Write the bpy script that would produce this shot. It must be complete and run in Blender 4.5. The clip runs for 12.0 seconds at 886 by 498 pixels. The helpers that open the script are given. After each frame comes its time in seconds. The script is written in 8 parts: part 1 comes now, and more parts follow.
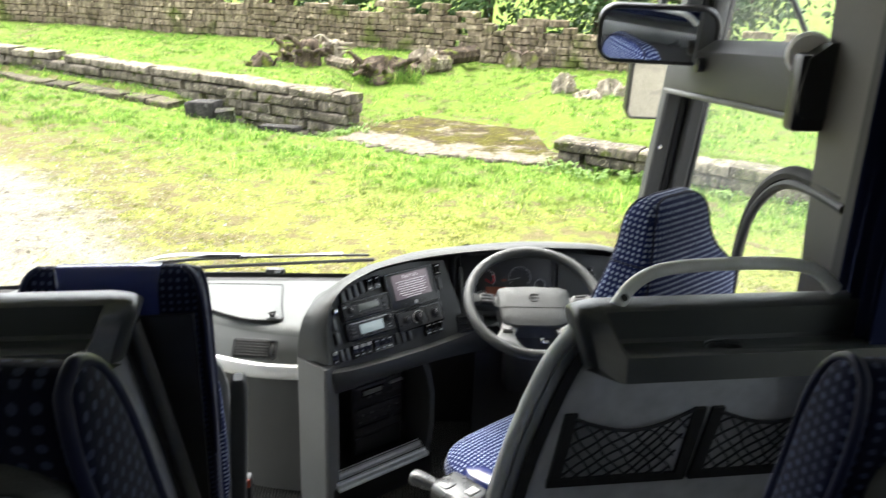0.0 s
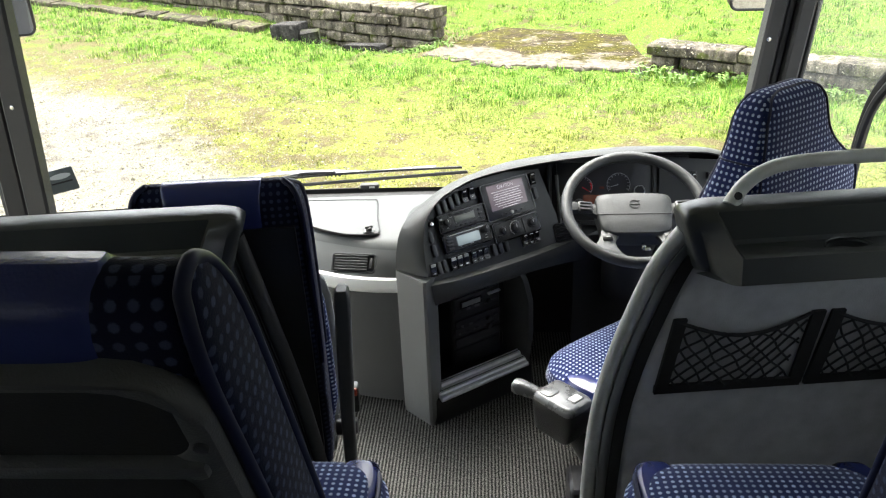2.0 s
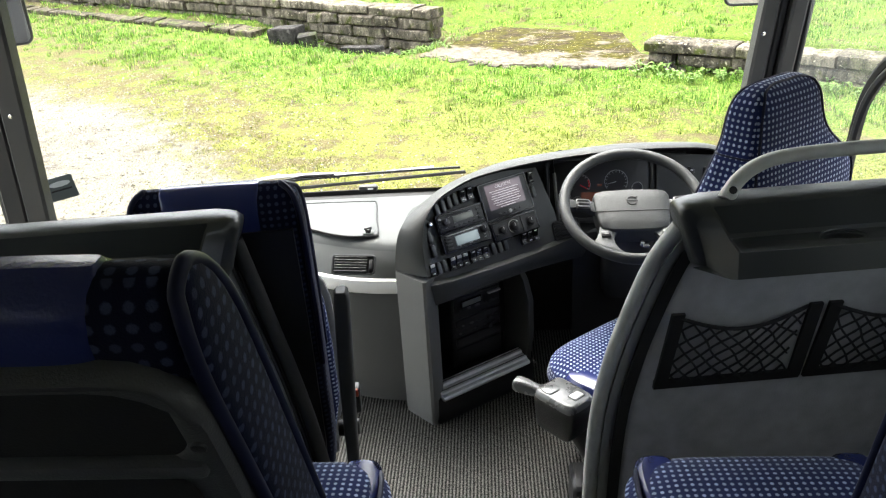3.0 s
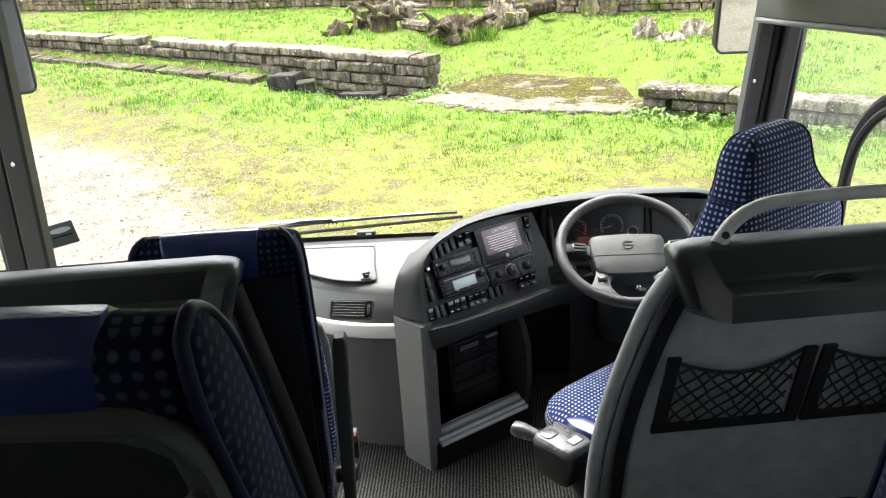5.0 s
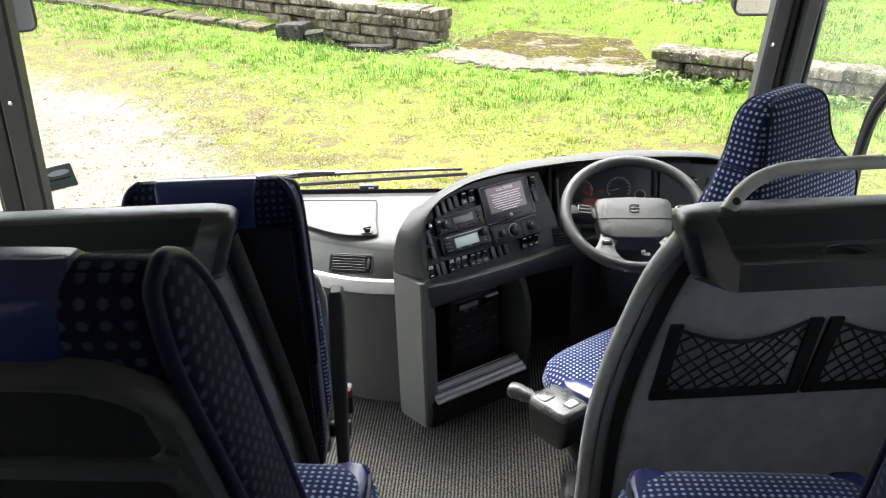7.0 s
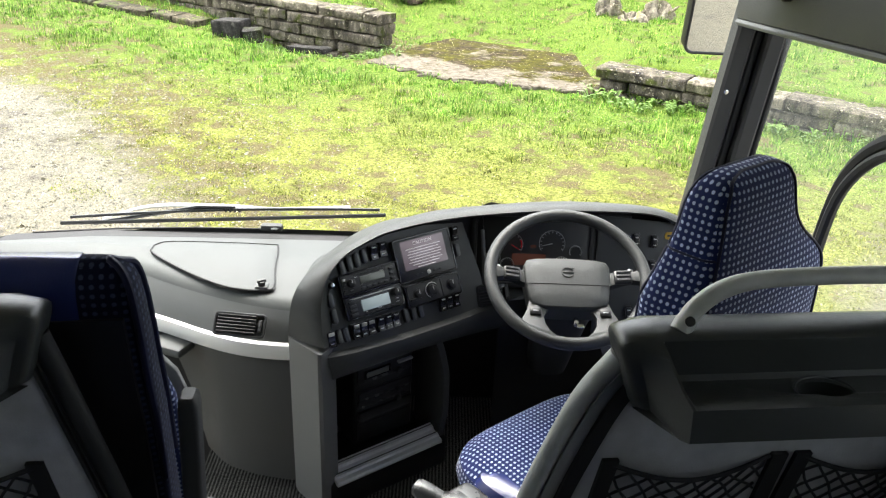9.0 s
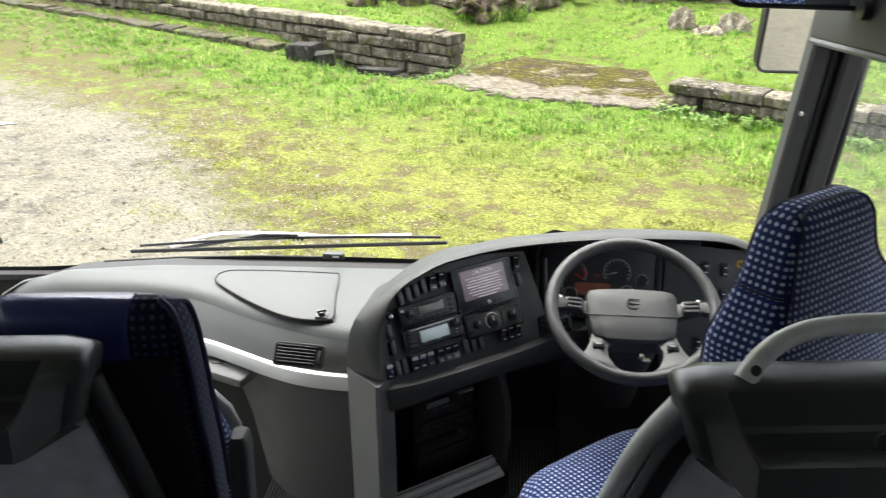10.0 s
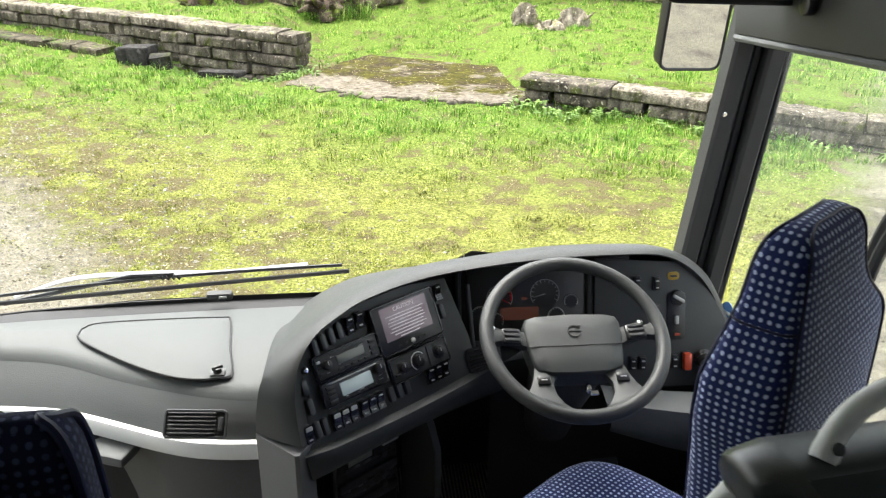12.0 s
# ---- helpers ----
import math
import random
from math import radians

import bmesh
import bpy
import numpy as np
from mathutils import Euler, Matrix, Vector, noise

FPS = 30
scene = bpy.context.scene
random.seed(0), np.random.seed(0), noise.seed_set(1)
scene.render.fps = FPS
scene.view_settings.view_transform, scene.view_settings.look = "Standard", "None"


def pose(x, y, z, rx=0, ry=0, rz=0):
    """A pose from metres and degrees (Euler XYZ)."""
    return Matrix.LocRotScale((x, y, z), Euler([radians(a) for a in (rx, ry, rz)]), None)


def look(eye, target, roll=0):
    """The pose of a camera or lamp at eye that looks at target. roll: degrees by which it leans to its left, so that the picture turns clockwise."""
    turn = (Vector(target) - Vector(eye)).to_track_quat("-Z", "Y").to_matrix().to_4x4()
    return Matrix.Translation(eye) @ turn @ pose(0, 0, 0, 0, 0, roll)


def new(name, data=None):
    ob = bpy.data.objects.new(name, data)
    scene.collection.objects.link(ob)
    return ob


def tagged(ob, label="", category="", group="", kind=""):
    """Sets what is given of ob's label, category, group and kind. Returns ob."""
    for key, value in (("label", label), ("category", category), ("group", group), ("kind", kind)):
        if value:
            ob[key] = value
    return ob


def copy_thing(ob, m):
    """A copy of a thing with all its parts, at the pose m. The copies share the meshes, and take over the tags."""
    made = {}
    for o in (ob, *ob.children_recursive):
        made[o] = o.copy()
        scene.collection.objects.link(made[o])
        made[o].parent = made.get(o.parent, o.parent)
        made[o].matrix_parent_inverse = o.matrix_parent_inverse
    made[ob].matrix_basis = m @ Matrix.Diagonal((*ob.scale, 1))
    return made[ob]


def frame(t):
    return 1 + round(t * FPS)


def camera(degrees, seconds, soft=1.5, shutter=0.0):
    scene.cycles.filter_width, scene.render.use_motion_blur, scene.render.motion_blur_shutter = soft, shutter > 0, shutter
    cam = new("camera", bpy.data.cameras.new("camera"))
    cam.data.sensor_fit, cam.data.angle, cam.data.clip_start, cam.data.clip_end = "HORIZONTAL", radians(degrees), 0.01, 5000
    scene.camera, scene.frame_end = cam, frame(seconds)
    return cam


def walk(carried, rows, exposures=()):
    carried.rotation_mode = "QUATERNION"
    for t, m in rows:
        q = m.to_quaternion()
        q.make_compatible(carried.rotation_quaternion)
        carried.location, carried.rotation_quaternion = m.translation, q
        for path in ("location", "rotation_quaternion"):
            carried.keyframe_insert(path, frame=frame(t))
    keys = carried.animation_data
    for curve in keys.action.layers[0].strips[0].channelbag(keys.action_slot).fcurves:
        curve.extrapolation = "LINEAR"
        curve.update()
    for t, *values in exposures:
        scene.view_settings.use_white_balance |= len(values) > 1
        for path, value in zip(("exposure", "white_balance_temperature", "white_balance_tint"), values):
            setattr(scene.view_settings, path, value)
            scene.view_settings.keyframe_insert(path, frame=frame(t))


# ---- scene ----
cam = camera(57.1, 12.0, 1.2, 0.5)
PATH = [
    (0, (0.188, -0.02, 2.657), (0.292, 1.858, 1.977), 2.2),
    (0.5, (0.155, 0.019, 2.622), (0.12, 1.866, 1.855), 0.5),
    (1, (0.168, 0.017, 2.628), (0.052, 1.82, 1.771), -2.1),
    (1.5, (0.163, 0.001, 2.627), (0.053, 1.802, 1.765), -1.9),
    (2, (0.168, 0.005, 2.624), (0.054, 1.804, 1.757), -2.2),
    (2.5, (0.176, 0.002, 2.624), (0.052, 1.796, 1.747), -3.1),
    (4.5, (0.176, -0.015, 2.633), (0.065, 1.823, 1.853), -3.4),
    (5, (0.178, -0.018, 2.636), (0.069, 1.825, 1.868), -3.4),
    (5.5, (0.174, -0.019, 2.635), (0.062, 1.827, 1.875), -3.3),
    (6, (0.175, -0.011, 2.633), (0.06, 1.833, 1.869), -3.1),
    (6.5, (0.167, 0.005, 2.626), (0.038, 1.828, 1.816), -2.4),
    (7, (0.182, 0.018, 2.617), (0.061, 1.819, 1.755), -1.5),
    (7.5, (0.243, 0.069, 2.671), (0.148, 1.877, 1.822), -1.0),
    (7.7, (0.238, 0.126, 2.653), (0.216, 1.928, 1.786), 3.0),
    (9.3, (0.263, 0.405, 2.622), (0.289, 2.212, 1.766), 2.4),
    (9.5, (0.283, 0.406, 2.641), (0.264, 2.21, 1.778), 1.7),
    (10, (0.282, 0.44, 2.639), (0.127, 2.256, 1.816), 0),
    (10.5, (0.276, 0.46, 2.63), (-0.03, 2.259, 1.813), -2.0),
    (11, (0.283, 0.5, 2.623), (-0.05, 2.306, 1.829), -3),
    (11.5, (0.228, 0.63, 2.613), (0.267, 2.451, 1.786), -1.6),
    (12, (0.113, 0.716, 2.604), (0.324, 2.525, 1.778), 1.0),
]
walk(cam, [(t, look(eye, target, roll)) for t, eye, target, roll in PATH], [(0, 2.95), (7.7, 2.95), (9.3, 2.56), (9.8, 2.5), (10.5, 2.38), (11, 2.38), (11.6, 2.46), (12, 2.48)])

# ---- world and light ----
SUN_EL, SUN_AZ = radians(62), radians(-28)      # azimuth from +y towards +x
world = bpy.data.worlds.new("sky")
scene.world = world
world.use_nodes = True
wn, wl = world.node_tree.nodes, world.node_tree.links
sky = wn.new("ShaderNodeTexSky")
sky.sky_type = 'NISHITA'
sky.sun_disc = False
sky.sun_elevation, sky.sun_rotation = SUN_EL, SUN_AZ
sky.air_density, sky.dust_density = 1.0, 4.0
pale = wn.new("ShaderNodeHueSaturation")                # thin bright cloud: little of the sky's blue is left
pale.inputs["Saturation"].default_value = 0.25
wl.new(sky.outputs[0], pale.inputs["Color"])
wl.new(pale.outputs[0], wn["Background"].inputs[0])
wn["Background"].inputs[1].default_value = 0.15
sun_data = bpy.data.lights.new("sun", 'SUN')
sun_data.energy, sun_data.angle, sun_data.color = 1.25, radians(50), (1.0, 0.965, 0.88)
sun = new("sun", sun_data)
sun.matrix_world = look((0, 0, 0), (-math.sin(SUN_AZ) * math.cos(SUN_EL), -math.cos(SUN_AZ) * math.cos(SUN_EL), -math.sin(SUN_EL)))
scene.view_settings.exposure = 2.75


# ---- materials ----
def nodes_of(m):
    return m.node_tree.nodes, m.node_tree.links


def surface(name, color, rough=0.5, metal=0.0, var=0.15, scale=6.0, grain=0.0, grain_scale=400.0, spec=0.5, rough_var=0.0):
    """A painted or moulded surface: colour that varies on a large scale, and a fine grain as relief."""
    m = bpy.data.materials.new(name)
    m.use_nodes = True
    n, l = nodes_of(m)
    b = n["Principled BSDF"]
    b.inputs["Roughness"].default_value, b.inputs["Metallic"].default_value = rough, metal
    b.inputs["Specular IOR Level"].default_value = spec
    co = n.new("ShaderNodeTexCoord")
    t1 = n.new("ShaderNodeTexNoise")
    t1.inputs["Scale"].default_value, t1.inputs["Detail"].default_value = scale, 6
    l.new(co.outputs["Object"], t1.inputs["Vector"])
    mix = n.new("ShaderNodeMix")
    mix.data_type = 'RGBA'
    c = Vector(color)
    mix.inputs["A"].default_value = (*(c * (1 - var)), 1)
    mix.inputs["B"].default_value = (*[min(1, v) for v in c * (1 + var)], 1)
    l.new(t1.outputs["Fac"], mix.inputs["Factor"])
    l.new(mix.outputs["Result"], b.inputs["Base Color"])
    if rough_var:
        mr = n.new("ShaderNodeMapRange")
        mr.inputs["To Min"].default_value, mr.inputs["To Max"].default_value = rough - rough_var, rough + rough_var
        l.new(t1.outputs["Fac"], mr.inputs["Value"])
        l.new(mr.outputs["Result"], b.inputs["Roughness"])
    if grain:
        t2 = n.new("ShaderNodeTexNoise")
        t2.inputs["Scale"].default_value, t2.inputs["Detail"].default_value = grain_scale, 3
        l.new(co.outputs["Object"], t2.inputs["Vector"])
        bp = n.new("ShaderNodeBump")
        bp.inputs["Strength"].default_value, bp.inputs["Distance"].default_value = grain, 0.002
        l.new(t2.outputs["Fac"], bp.inputs["Height"])
        l.new(bp.outputs["Normal"], b.inputs["Normal"])
    return m


def dotted_fabric(name, base, dot, pitch=0.019, radius=0.27, sheen=0.4):
    """Woven moquette with rows of pale dots, over the mesh's own UVs in metres."""
    m = bpy.data.materials.new(name)
    m.use_nodes = True
    n, l = nodes_of(m)
    b = n["Principled BSDF"]
    b.inputs["Roughness"].default_value = 0.9
    b.inputs["Specular IOR Level"].default_value = 0.15
    b.inputs["Sheen Weight"].default_value, b.inputs["Sheen Roughness"].default_value = sheen, 0.4
    uv = n.new("ShaderNodeTexCoord")
    wob = n.new("ShaderNodeTexNoise")
    wob.inputs["Scale"].default_value = 9.0
    l.new(uv.outputs["Object"], wob.inputs["Vector"])
    sc = n.new("ShaderNodeVectorMath")
    sc.operation = 'SCALE'
    sc.inputs["Scale"].default_value = 1.0 / pitch
    l.new(uv.outputs["UV"], sc.inputs[0])
    fr = n.new("ShaderNodeVectorMath")
    fr.operation = 'FRACTION'
    l.new(sc.outputs[0], fr.inputs[0])
    sub = n.new("ShaderNodeVectorMath")
    sub.operation = 'SUBTRACT'
    sub.inputs[1].default_value = (0.5, 0.5, 0)
    l.new(fr.outputs[0], sub.inputs[0])
    ln = n.new("ShaderNodeVectorMath")
    ln.operation = 'LENGTH'
    l.new(sub.outputs[0], ln.inputs[0])
    fine = n.new("ShaderNodeTexNoise")
    fine.inputs["Scale"].default_value = 700.0
    l.new(uv.outputs["Object"], fine.inputs["Vector"])
    add = n.new("ShaderNodeMath")
    add.operation = 'MULTIPLY_ADD'
    add.inputs[1].default_value, add.inputs[2].default_value = 0.16, -0.08
    l.new(fine.outputs["Fac"], add.inputs[0])
    sm = n.new("ShaderNodeMath")
    sm.operation = 'ADD'
    l.new(ln.outputs["Value"], sm.inputs[0])
    l.new(add.outputs[0], sm.inputs[1])
    mr = n.new("ShaderNodeMapRange")
    mr.inputs["From Min"].default_value, mr.inputs["From Max"].default_value = radius + 0.05, radius - 0.05
    l.new(sm.outputs[0], mr.inputs["Value"])
    cell = n.new("ShaderNodeTexWhiteNoise")
    fl = n.new("ShaderNodeVectorMath")
    fl.operation = 'FLOOR'
    l.new(sc.outputs[0], fl.inputs[0])
    l.new(fl.outputs[0], cell.inputs["Vector"])
    dv = n.new("ShaderNodeMix")
    dv.data_type = 'RGBA'
    dv.inputs["A"].default_value = (*(Vector(dot) * 0.65), 1)
    dv.inputs["B"].default_value = (*dot, 1)
    l.new(cell.outputs["Value"], dv.inputs["Factor"])
    bv = n.new("ShaderNodeMix")
    bv.data_type = 'RGBA'
    bv.inputs["A"].default_value = (*(Vector(base) * 0.8), 1)
    bv.inputs["B"].default_value = (*(Vector(base) * 1.25), 1)
    l.new(wob.outputs["Fac"], bv.inputs["Factor"])
    mix = n.new("ShaderNodeMix")
    mix.data_type = 'RGBA'
    l.new(mr.outputs["Result"], mix.inputs["Factor"])
    l.new(bv.outputs["Result"], mix.inputs["A"])
    l.new(dv.outputs["Result"], mix.inputs["B"])
    l.new(mix.outputs["Result"], b.inputs["Base Color"])
    bp = n.new("ShaderNodeBump")
    bp.inputs["Strength"].default_value, bp.inputs["Distance"].default_value = 0.35, 0.002
    l.new(fine.outputs["Fac"], bp.inputs["Height"])
    l.new(bp.outputs["Normal"], b.inputs["Normal"])
    return m


def ribbed_carpet():
    m = bpy.data.materials.new("ribbed_carpet")
    m.use_nodes = True
    n, l = nodes_of(m)
    b = n["Principled BSDF"]
    b.inputs["Roughness"].default_value = 0.95
    b.inputs["Specular IOR Level"].default_value = 0.1
    co = n.new("ShaderNodeTexCoord")
    dist = n.new("ShaderNodeTexNoise")
    dist.inputs["Scale"].default_value = 60
    l.new(co.outputs["Object"], dist.inputs["Vector"])
    wv = n.new("ShaderNodeTexWave")
    wv.wave_type, wv.bands_direction = 'BANDS', 'X'
    wv.inputs["Scale"].default_value, wv.inputs["Distortion"].default_value = 30.0, 5.0
    wv.inputs["Detail"].default_value, wv.inputs["Detail Scale"].default_value = 3.0, 14.0
    l.new(co.outputs["Object"], wv.inputs["Vector"])
    fl = n.new("ShaderNodeTexNoise")
    fl.inputs["Scale"].default_value, fl.inputs["Detail"].default_value = 180, 2
    l.new(co.outputs["Object"], fl.inputs["Vector"])
    mul = n.new("ShaderNodeMath")
    mul.operation = 'MULTIPLY'
    l.new(wv.outputs["Fac"], mul.inputs[0])
    l.new(fl.outputs["Fac"], mul.inputs[1])
    ramp = n.new("ShaderNodeValToRGB")
    ramp.color_ramp.elements[0].position, ramp.color_ramp.elements[0].color = 0.14, (0.016, 0.016, 0.015, 1)
    ramp.color_ramp.elements[1].position, ramp.color_ramp.elements[1].color = 0.54, (0.245, 0.238, 0.22, 1)
    l.new(mul.outputs[0], ramp.inputs["Fac"])
    l.new(ramp.outputs["Color"], b.inputs["Base Color"])
    bp = n.new("ShaderNodeBump")
    bp.inputs["Strength"].default_value, bp.inputs["Distance"].default_value = 0.8, 0.004
    l.new(mul.outputs[0], bp.inputs["Height"])
    l.new(bp.outputs["Normal"], b.inputs["Normal"])
    return m


def pane_glass(name, tint=(0.97, 0.99, 0.98), film_mix=0.0):
    """Thin clear glass: mostly let through, with a little mirror that grows at a glancing angle."""
    m = bpy.data.materials.new(name)
    m.use_nodes = True
    n, l = nodes_of(m)
    n.remove(n["Principled BSDF"])
    tr, gl, mx = n.new("ShaderNodeBsdfTransparent"), n.new("ShaderNodeBsdfGlossy"), n.new("ShaderNodeMixShader")
    tr.inputs["Color"].default_value = (*tint, 1)
    gl.inputs["Roughness"].default_value = 0.02
    fc, pw, mr = n.new("ShaderNodeLayerWeight"), n.new("ShaderNodeMath"), n.new("ShaderNodeMapRange")
    fc.inputs["Blend"].default_value = 0.5
    pw.operation = 'POWER'
    pw.inputs[1].default_value = 5.0
    mr.inputs["To Min"].default_value, mr.inputs["To Max"].default_value = 0.012, 0.5
    l.new(fc.outputs["Facing"], pw.inputs[0])
    l.new(pw.outputs[0], mr.inputs["Value"])
    l.new(mr.outputs["Result"], mx.inputs["Fac"])
    l.new(tr.outputs[0], mx.inputs[1])
    l.new(gl.outputs[0], mx.inputs[2])
    film, haze = n.new("ShaderNodeBsdfTranslucent"), n.new("ShaderNodeMixShader")     # a thin translucent film that turns the pane milky
    film.inputs["Color"].default_value = (0.85, 0.86, 0.84, 1)
    haze.inputs["Fac"].default_value = film_mix
    l.new(mx.outputs[0], haze.inputs[1])
    l.new(film.outputs[0], haze.inputs[2])
    l.new(haze.outputs[0], n["Material Output"].inputs["Surface"])
    return m


def glow(name, color, strength):
    m = bpy.data.materials.new(name)
    m.use_nodes = True
    n, l = nodes_of(m)
    b = n["Principled BSDF"]
    b.inputs["Base Color"].default_value = (*color, 1)
    b.inputs["Emission Color"].default_value = (*color, 1)
    b.inputs["Emission Strength"].default_value = strength
    b.inputs["Roughness"].default_value = 0.25
    return m


def stone_mat(name, a, bcol, moss, scale=3.0):
    """Weathered stone: blocks differ by object, stained dark, with lichen and moss."""
    m = bpy.data.materials.new(name)
    m.use_nodes = True
    n, l = nodes_of(m)
    b = n["Principled BSDF"]
    b.inputs["Roughness"].default_value = 0.92
    b.inputs["Specular IOR Level"].default_value = 0.2
    co, oi = n.new("ShaderNodeTexCoord"), n.new("ShaderNodeObjectInfo")
    far, spot, mv = n.new("ShaderNodeVectorMath"), n.new("ShaderNodeVectorMath"), n.new("ShaderNodeMapping")
    far.operation, spot.operation = 'SCALE', 'ADD'
    far.inputs[0].default_value = (37.0, 19.0, 11.0)
    l.new(oi.outputs["Random"], far.inputs["Scale"])
    l.new(co.outputs["Object"], spot.inputs[0])
    l.new(far.outputs[0], spot.inputs[1])
    t1, t2, t3, t4, t5 = (n.new("ShaderNodeTexNoise") for _ in range(5))
    for t, s, d in ((t1, scale, 8), (t2, scale * 7, 6), (t3, scale * 0.7, 5), (t5, scale * 3.2, 7)):
        t.inputs["Scale"].default_value, t.inputs["Detail"].default_value = s, d
        l.new(spot.outputs[0], t.inputs["Vector"])
    mv.inputs["Scale"].default_value = (13.0, 13.0, 2.2)            # water marks run down the face
    l.new(spot.outputs[0], mv.inputs["Vector"])
    t4.inputs["Scale"].default_value, t4.inputs["Detail"].default_value = 1.0, 5
    l.new(mv.outputs[0], t4.inputs["Vector"])
    m1 = n.new("ShaderNodeMix")
    m1.data_type = 'RGBA'
    m1.inputs["A"].default_value, m1.inputs["B"].default_value = (*a, 1), (*bcol, 1)
    ad = n.new("ShaderNodeMath")
    ad.operation = 'MULTIPLY_ADD'
    ad.inputs[1].default_value = 0.5
    l.new(oi.outputs["Random"], ad.inputs[0])
    sb = n.new("ShaderNodeMapRange")
    sb.inputs["From Min"].default_value, sb.inputs["From Max"].default_value = 0.35, 0.65
    sb.inputs["To Min"].default_value, sb.inputs["To Max"].default_value = 0.0, 0.55
    l.new(t1.outputs["Fac"], sb.inputs["Value"])
    l.new(sb.outputs["Result"], ad.inputs[2])
    l.new(ad.outputs[0], m1.inputs["Factor"])
    m2 = n.new("ShaderNodeMix")
    m2.data_type = 'RGBA'
    m2.blend_type = 'MULTIPLY'
    r2 = n.new("ShaderNodeMapRange")
    r2.inputs["From Min"].default_value, r2.inputs["From Max"].default_value = 0.3, 0.7
    r2.inputs["To Min"].default_value, r2.inputs["To Max"].default_value = 0.45, 1.2
    l.new(t2.outputs["Fac"], r2.inputs["Value"])
    m2.inputs["Factor"].default_value = 1.0
    l.new(m1.outputs["Result"], m2.inputs["A"])
    l.new(r2.outputs["Result"], m2.inputs["B"])
    m3 = n.new("ShaderNodeMix")
    m3.data_type = 'RGBA'
    m3.inputs["B"].default_value = (*moss, 1)
    r3 = n.new("ShaderNodeMapRange")
    r3.inputs["From Min"].default_value, r3.inputs["From Max"].default_value = 0.56, 0.66
    l.new(t3.outputs["Fac"], r3.inputs["Value"])
    l.new(r3.outputs["Result"], m3.inputs["Factor"])
    l.new(m2.outputs["Result"], m3.inputs["A"])
    m4, r4, m5, r5 = n.new("ShaderNodeMix"), n.new("ShaderNodeMapRange"), n.new("ShaderNodeMix"), n.new("ShaderNodeMapRange")
    m4.data_type = m5.data_type = 'RGBA'
    m4.blend_type = 'MULTIPLY'
    m4.inputs["Factor"].default_value = 1.0
    r4.inputs["From Min"].default_value, r4.inputs["From Max"].default_value = 0.34, 0.60
    r4.inputs["To Min"].default_value, r4.inputs["To Max"].default_value = 0.38, 1.1
    l.new(t4.outputs["Fac"], r4.inputs["Value"])
    l.new(m3.outputs["Result"], m4.inputs["A"])
    l.new(r4.outputs["Result"], m4.inputs["B"])
    m5.inputs["B"].default_value = (*(Vector(bcol) * 1.5), 1)         # pale lichen spots
    r5.inputs["From Min"].default_value, r5.inputs["From Max"].default_value = 0.62, 0.69
    l.new(t5.outputs["Fac"], r5.inputs["Value"])
    l.new(r5.outputs["Result"], m5.inputs["Factor"])
    l.new(m4.outputs["Result"], m5.inputs["A"])
    l.new(m5.outputs["Result"], b.inputs["Base Color"])
    bp = n.new("ShaderNodeBump")
    bp.inputs["Strength"].default_value, bp.inputs["Distance"].default_value = 0.9, 0.025
    l.new(t2.outputs["Fac"], bp.inputs["Height"])
    l.new(bp.outputs["Normal"], b.inputs["Normal"])
    return m


HOOD_GREY = surface("charcoal_hood_plastic", (0.046, 0.0485, 0.0475), 0.5, var=0.1, grain=0.35, grain_scale=450, spec=0.25, rough_var=0.05)
PLASTIC_LIGHT = surface("light_grey_plastic", (0.084, 0.089, 0.087), 0.5, var=0.06, grain=0.35, grain_scale=450, spec=0.22, rough_var=0.06)
PLASTIC_MID = surface("mid_grey_plastic", (0.118, 0.123, 0.121), 0.52, var=0.1, grain=0.35, grain_scale=450, spec=0.24, rough_var=0.06)
STACK_GREY = surface("charcoal_stack_plastic", (0.042, 0.044, 0.0435), 0.42, var=0.1, grain=0.35, grain_scale=450, spec=0.35, rough_var=0.06)
GLOSS_BLACK = surface("gloss_black_bezel", (0.010, 0.010, 0.011), 0.16, var=0.1, spec=0.6)
WORN_SILVER = surface("worn_silver_plastic", (0.105, 0.108, 0.108), 0.28, metal=0.2, var=0.3, scale=30, grain=0.2, spec=0.5, rough_var=0.08)
# pale colour in place of the sky's reflection on a glossy black arm
ARM_PALE = surface("wiper_sky_reflection", (0.5, 0.5, 0.5), 0.4, var=0.15, scale=20)
CURTAIN = surface("navy_curtain_cloth", (0.006, 0.009, 0.03), 0.9, var=0.2, grain=0.4, grain_scale=300, spec=0.1)
PLASTIC_DARK = surface("dark_grey_plastic", (0.042, 0.043, 0.044), 0.5, var=0.1, grain=0.3, grain_scale=450, rough_var=0.08, spec=0.3)
PLASTIC_BLACK = surface("black_plastic", (0.012, 0.012, 0.013), 0.33, var=0.15, grain=0.15, grain_scale=600, rough_var=0.08)
SEAT_SHELL = surface("charcoal_seat_moulding", (0.085, 0.088, 0.09), 0.42, var=0.15, grain=0.35, grain_scale=450, rough_var=0.08, spec=0.35)
RUBBER = surface("black_rubber", (0.012, 0.012, 0.013), 0.7, var=0.2, grain=0.2)
SILVER = surface("silver_trim", (0.74, 0.74, 0.73), 0.42, metal=0.1, var=0.04)
ALU = surface("brushed_aluminium", (0.86, 0.86, 0.85), 0.38, metal=0.6, var=0.1, scale=40)
CHROME = surface("chrome", (0.8, 0.8, 0.8), 0.12, metal=1.0, var=0.02)
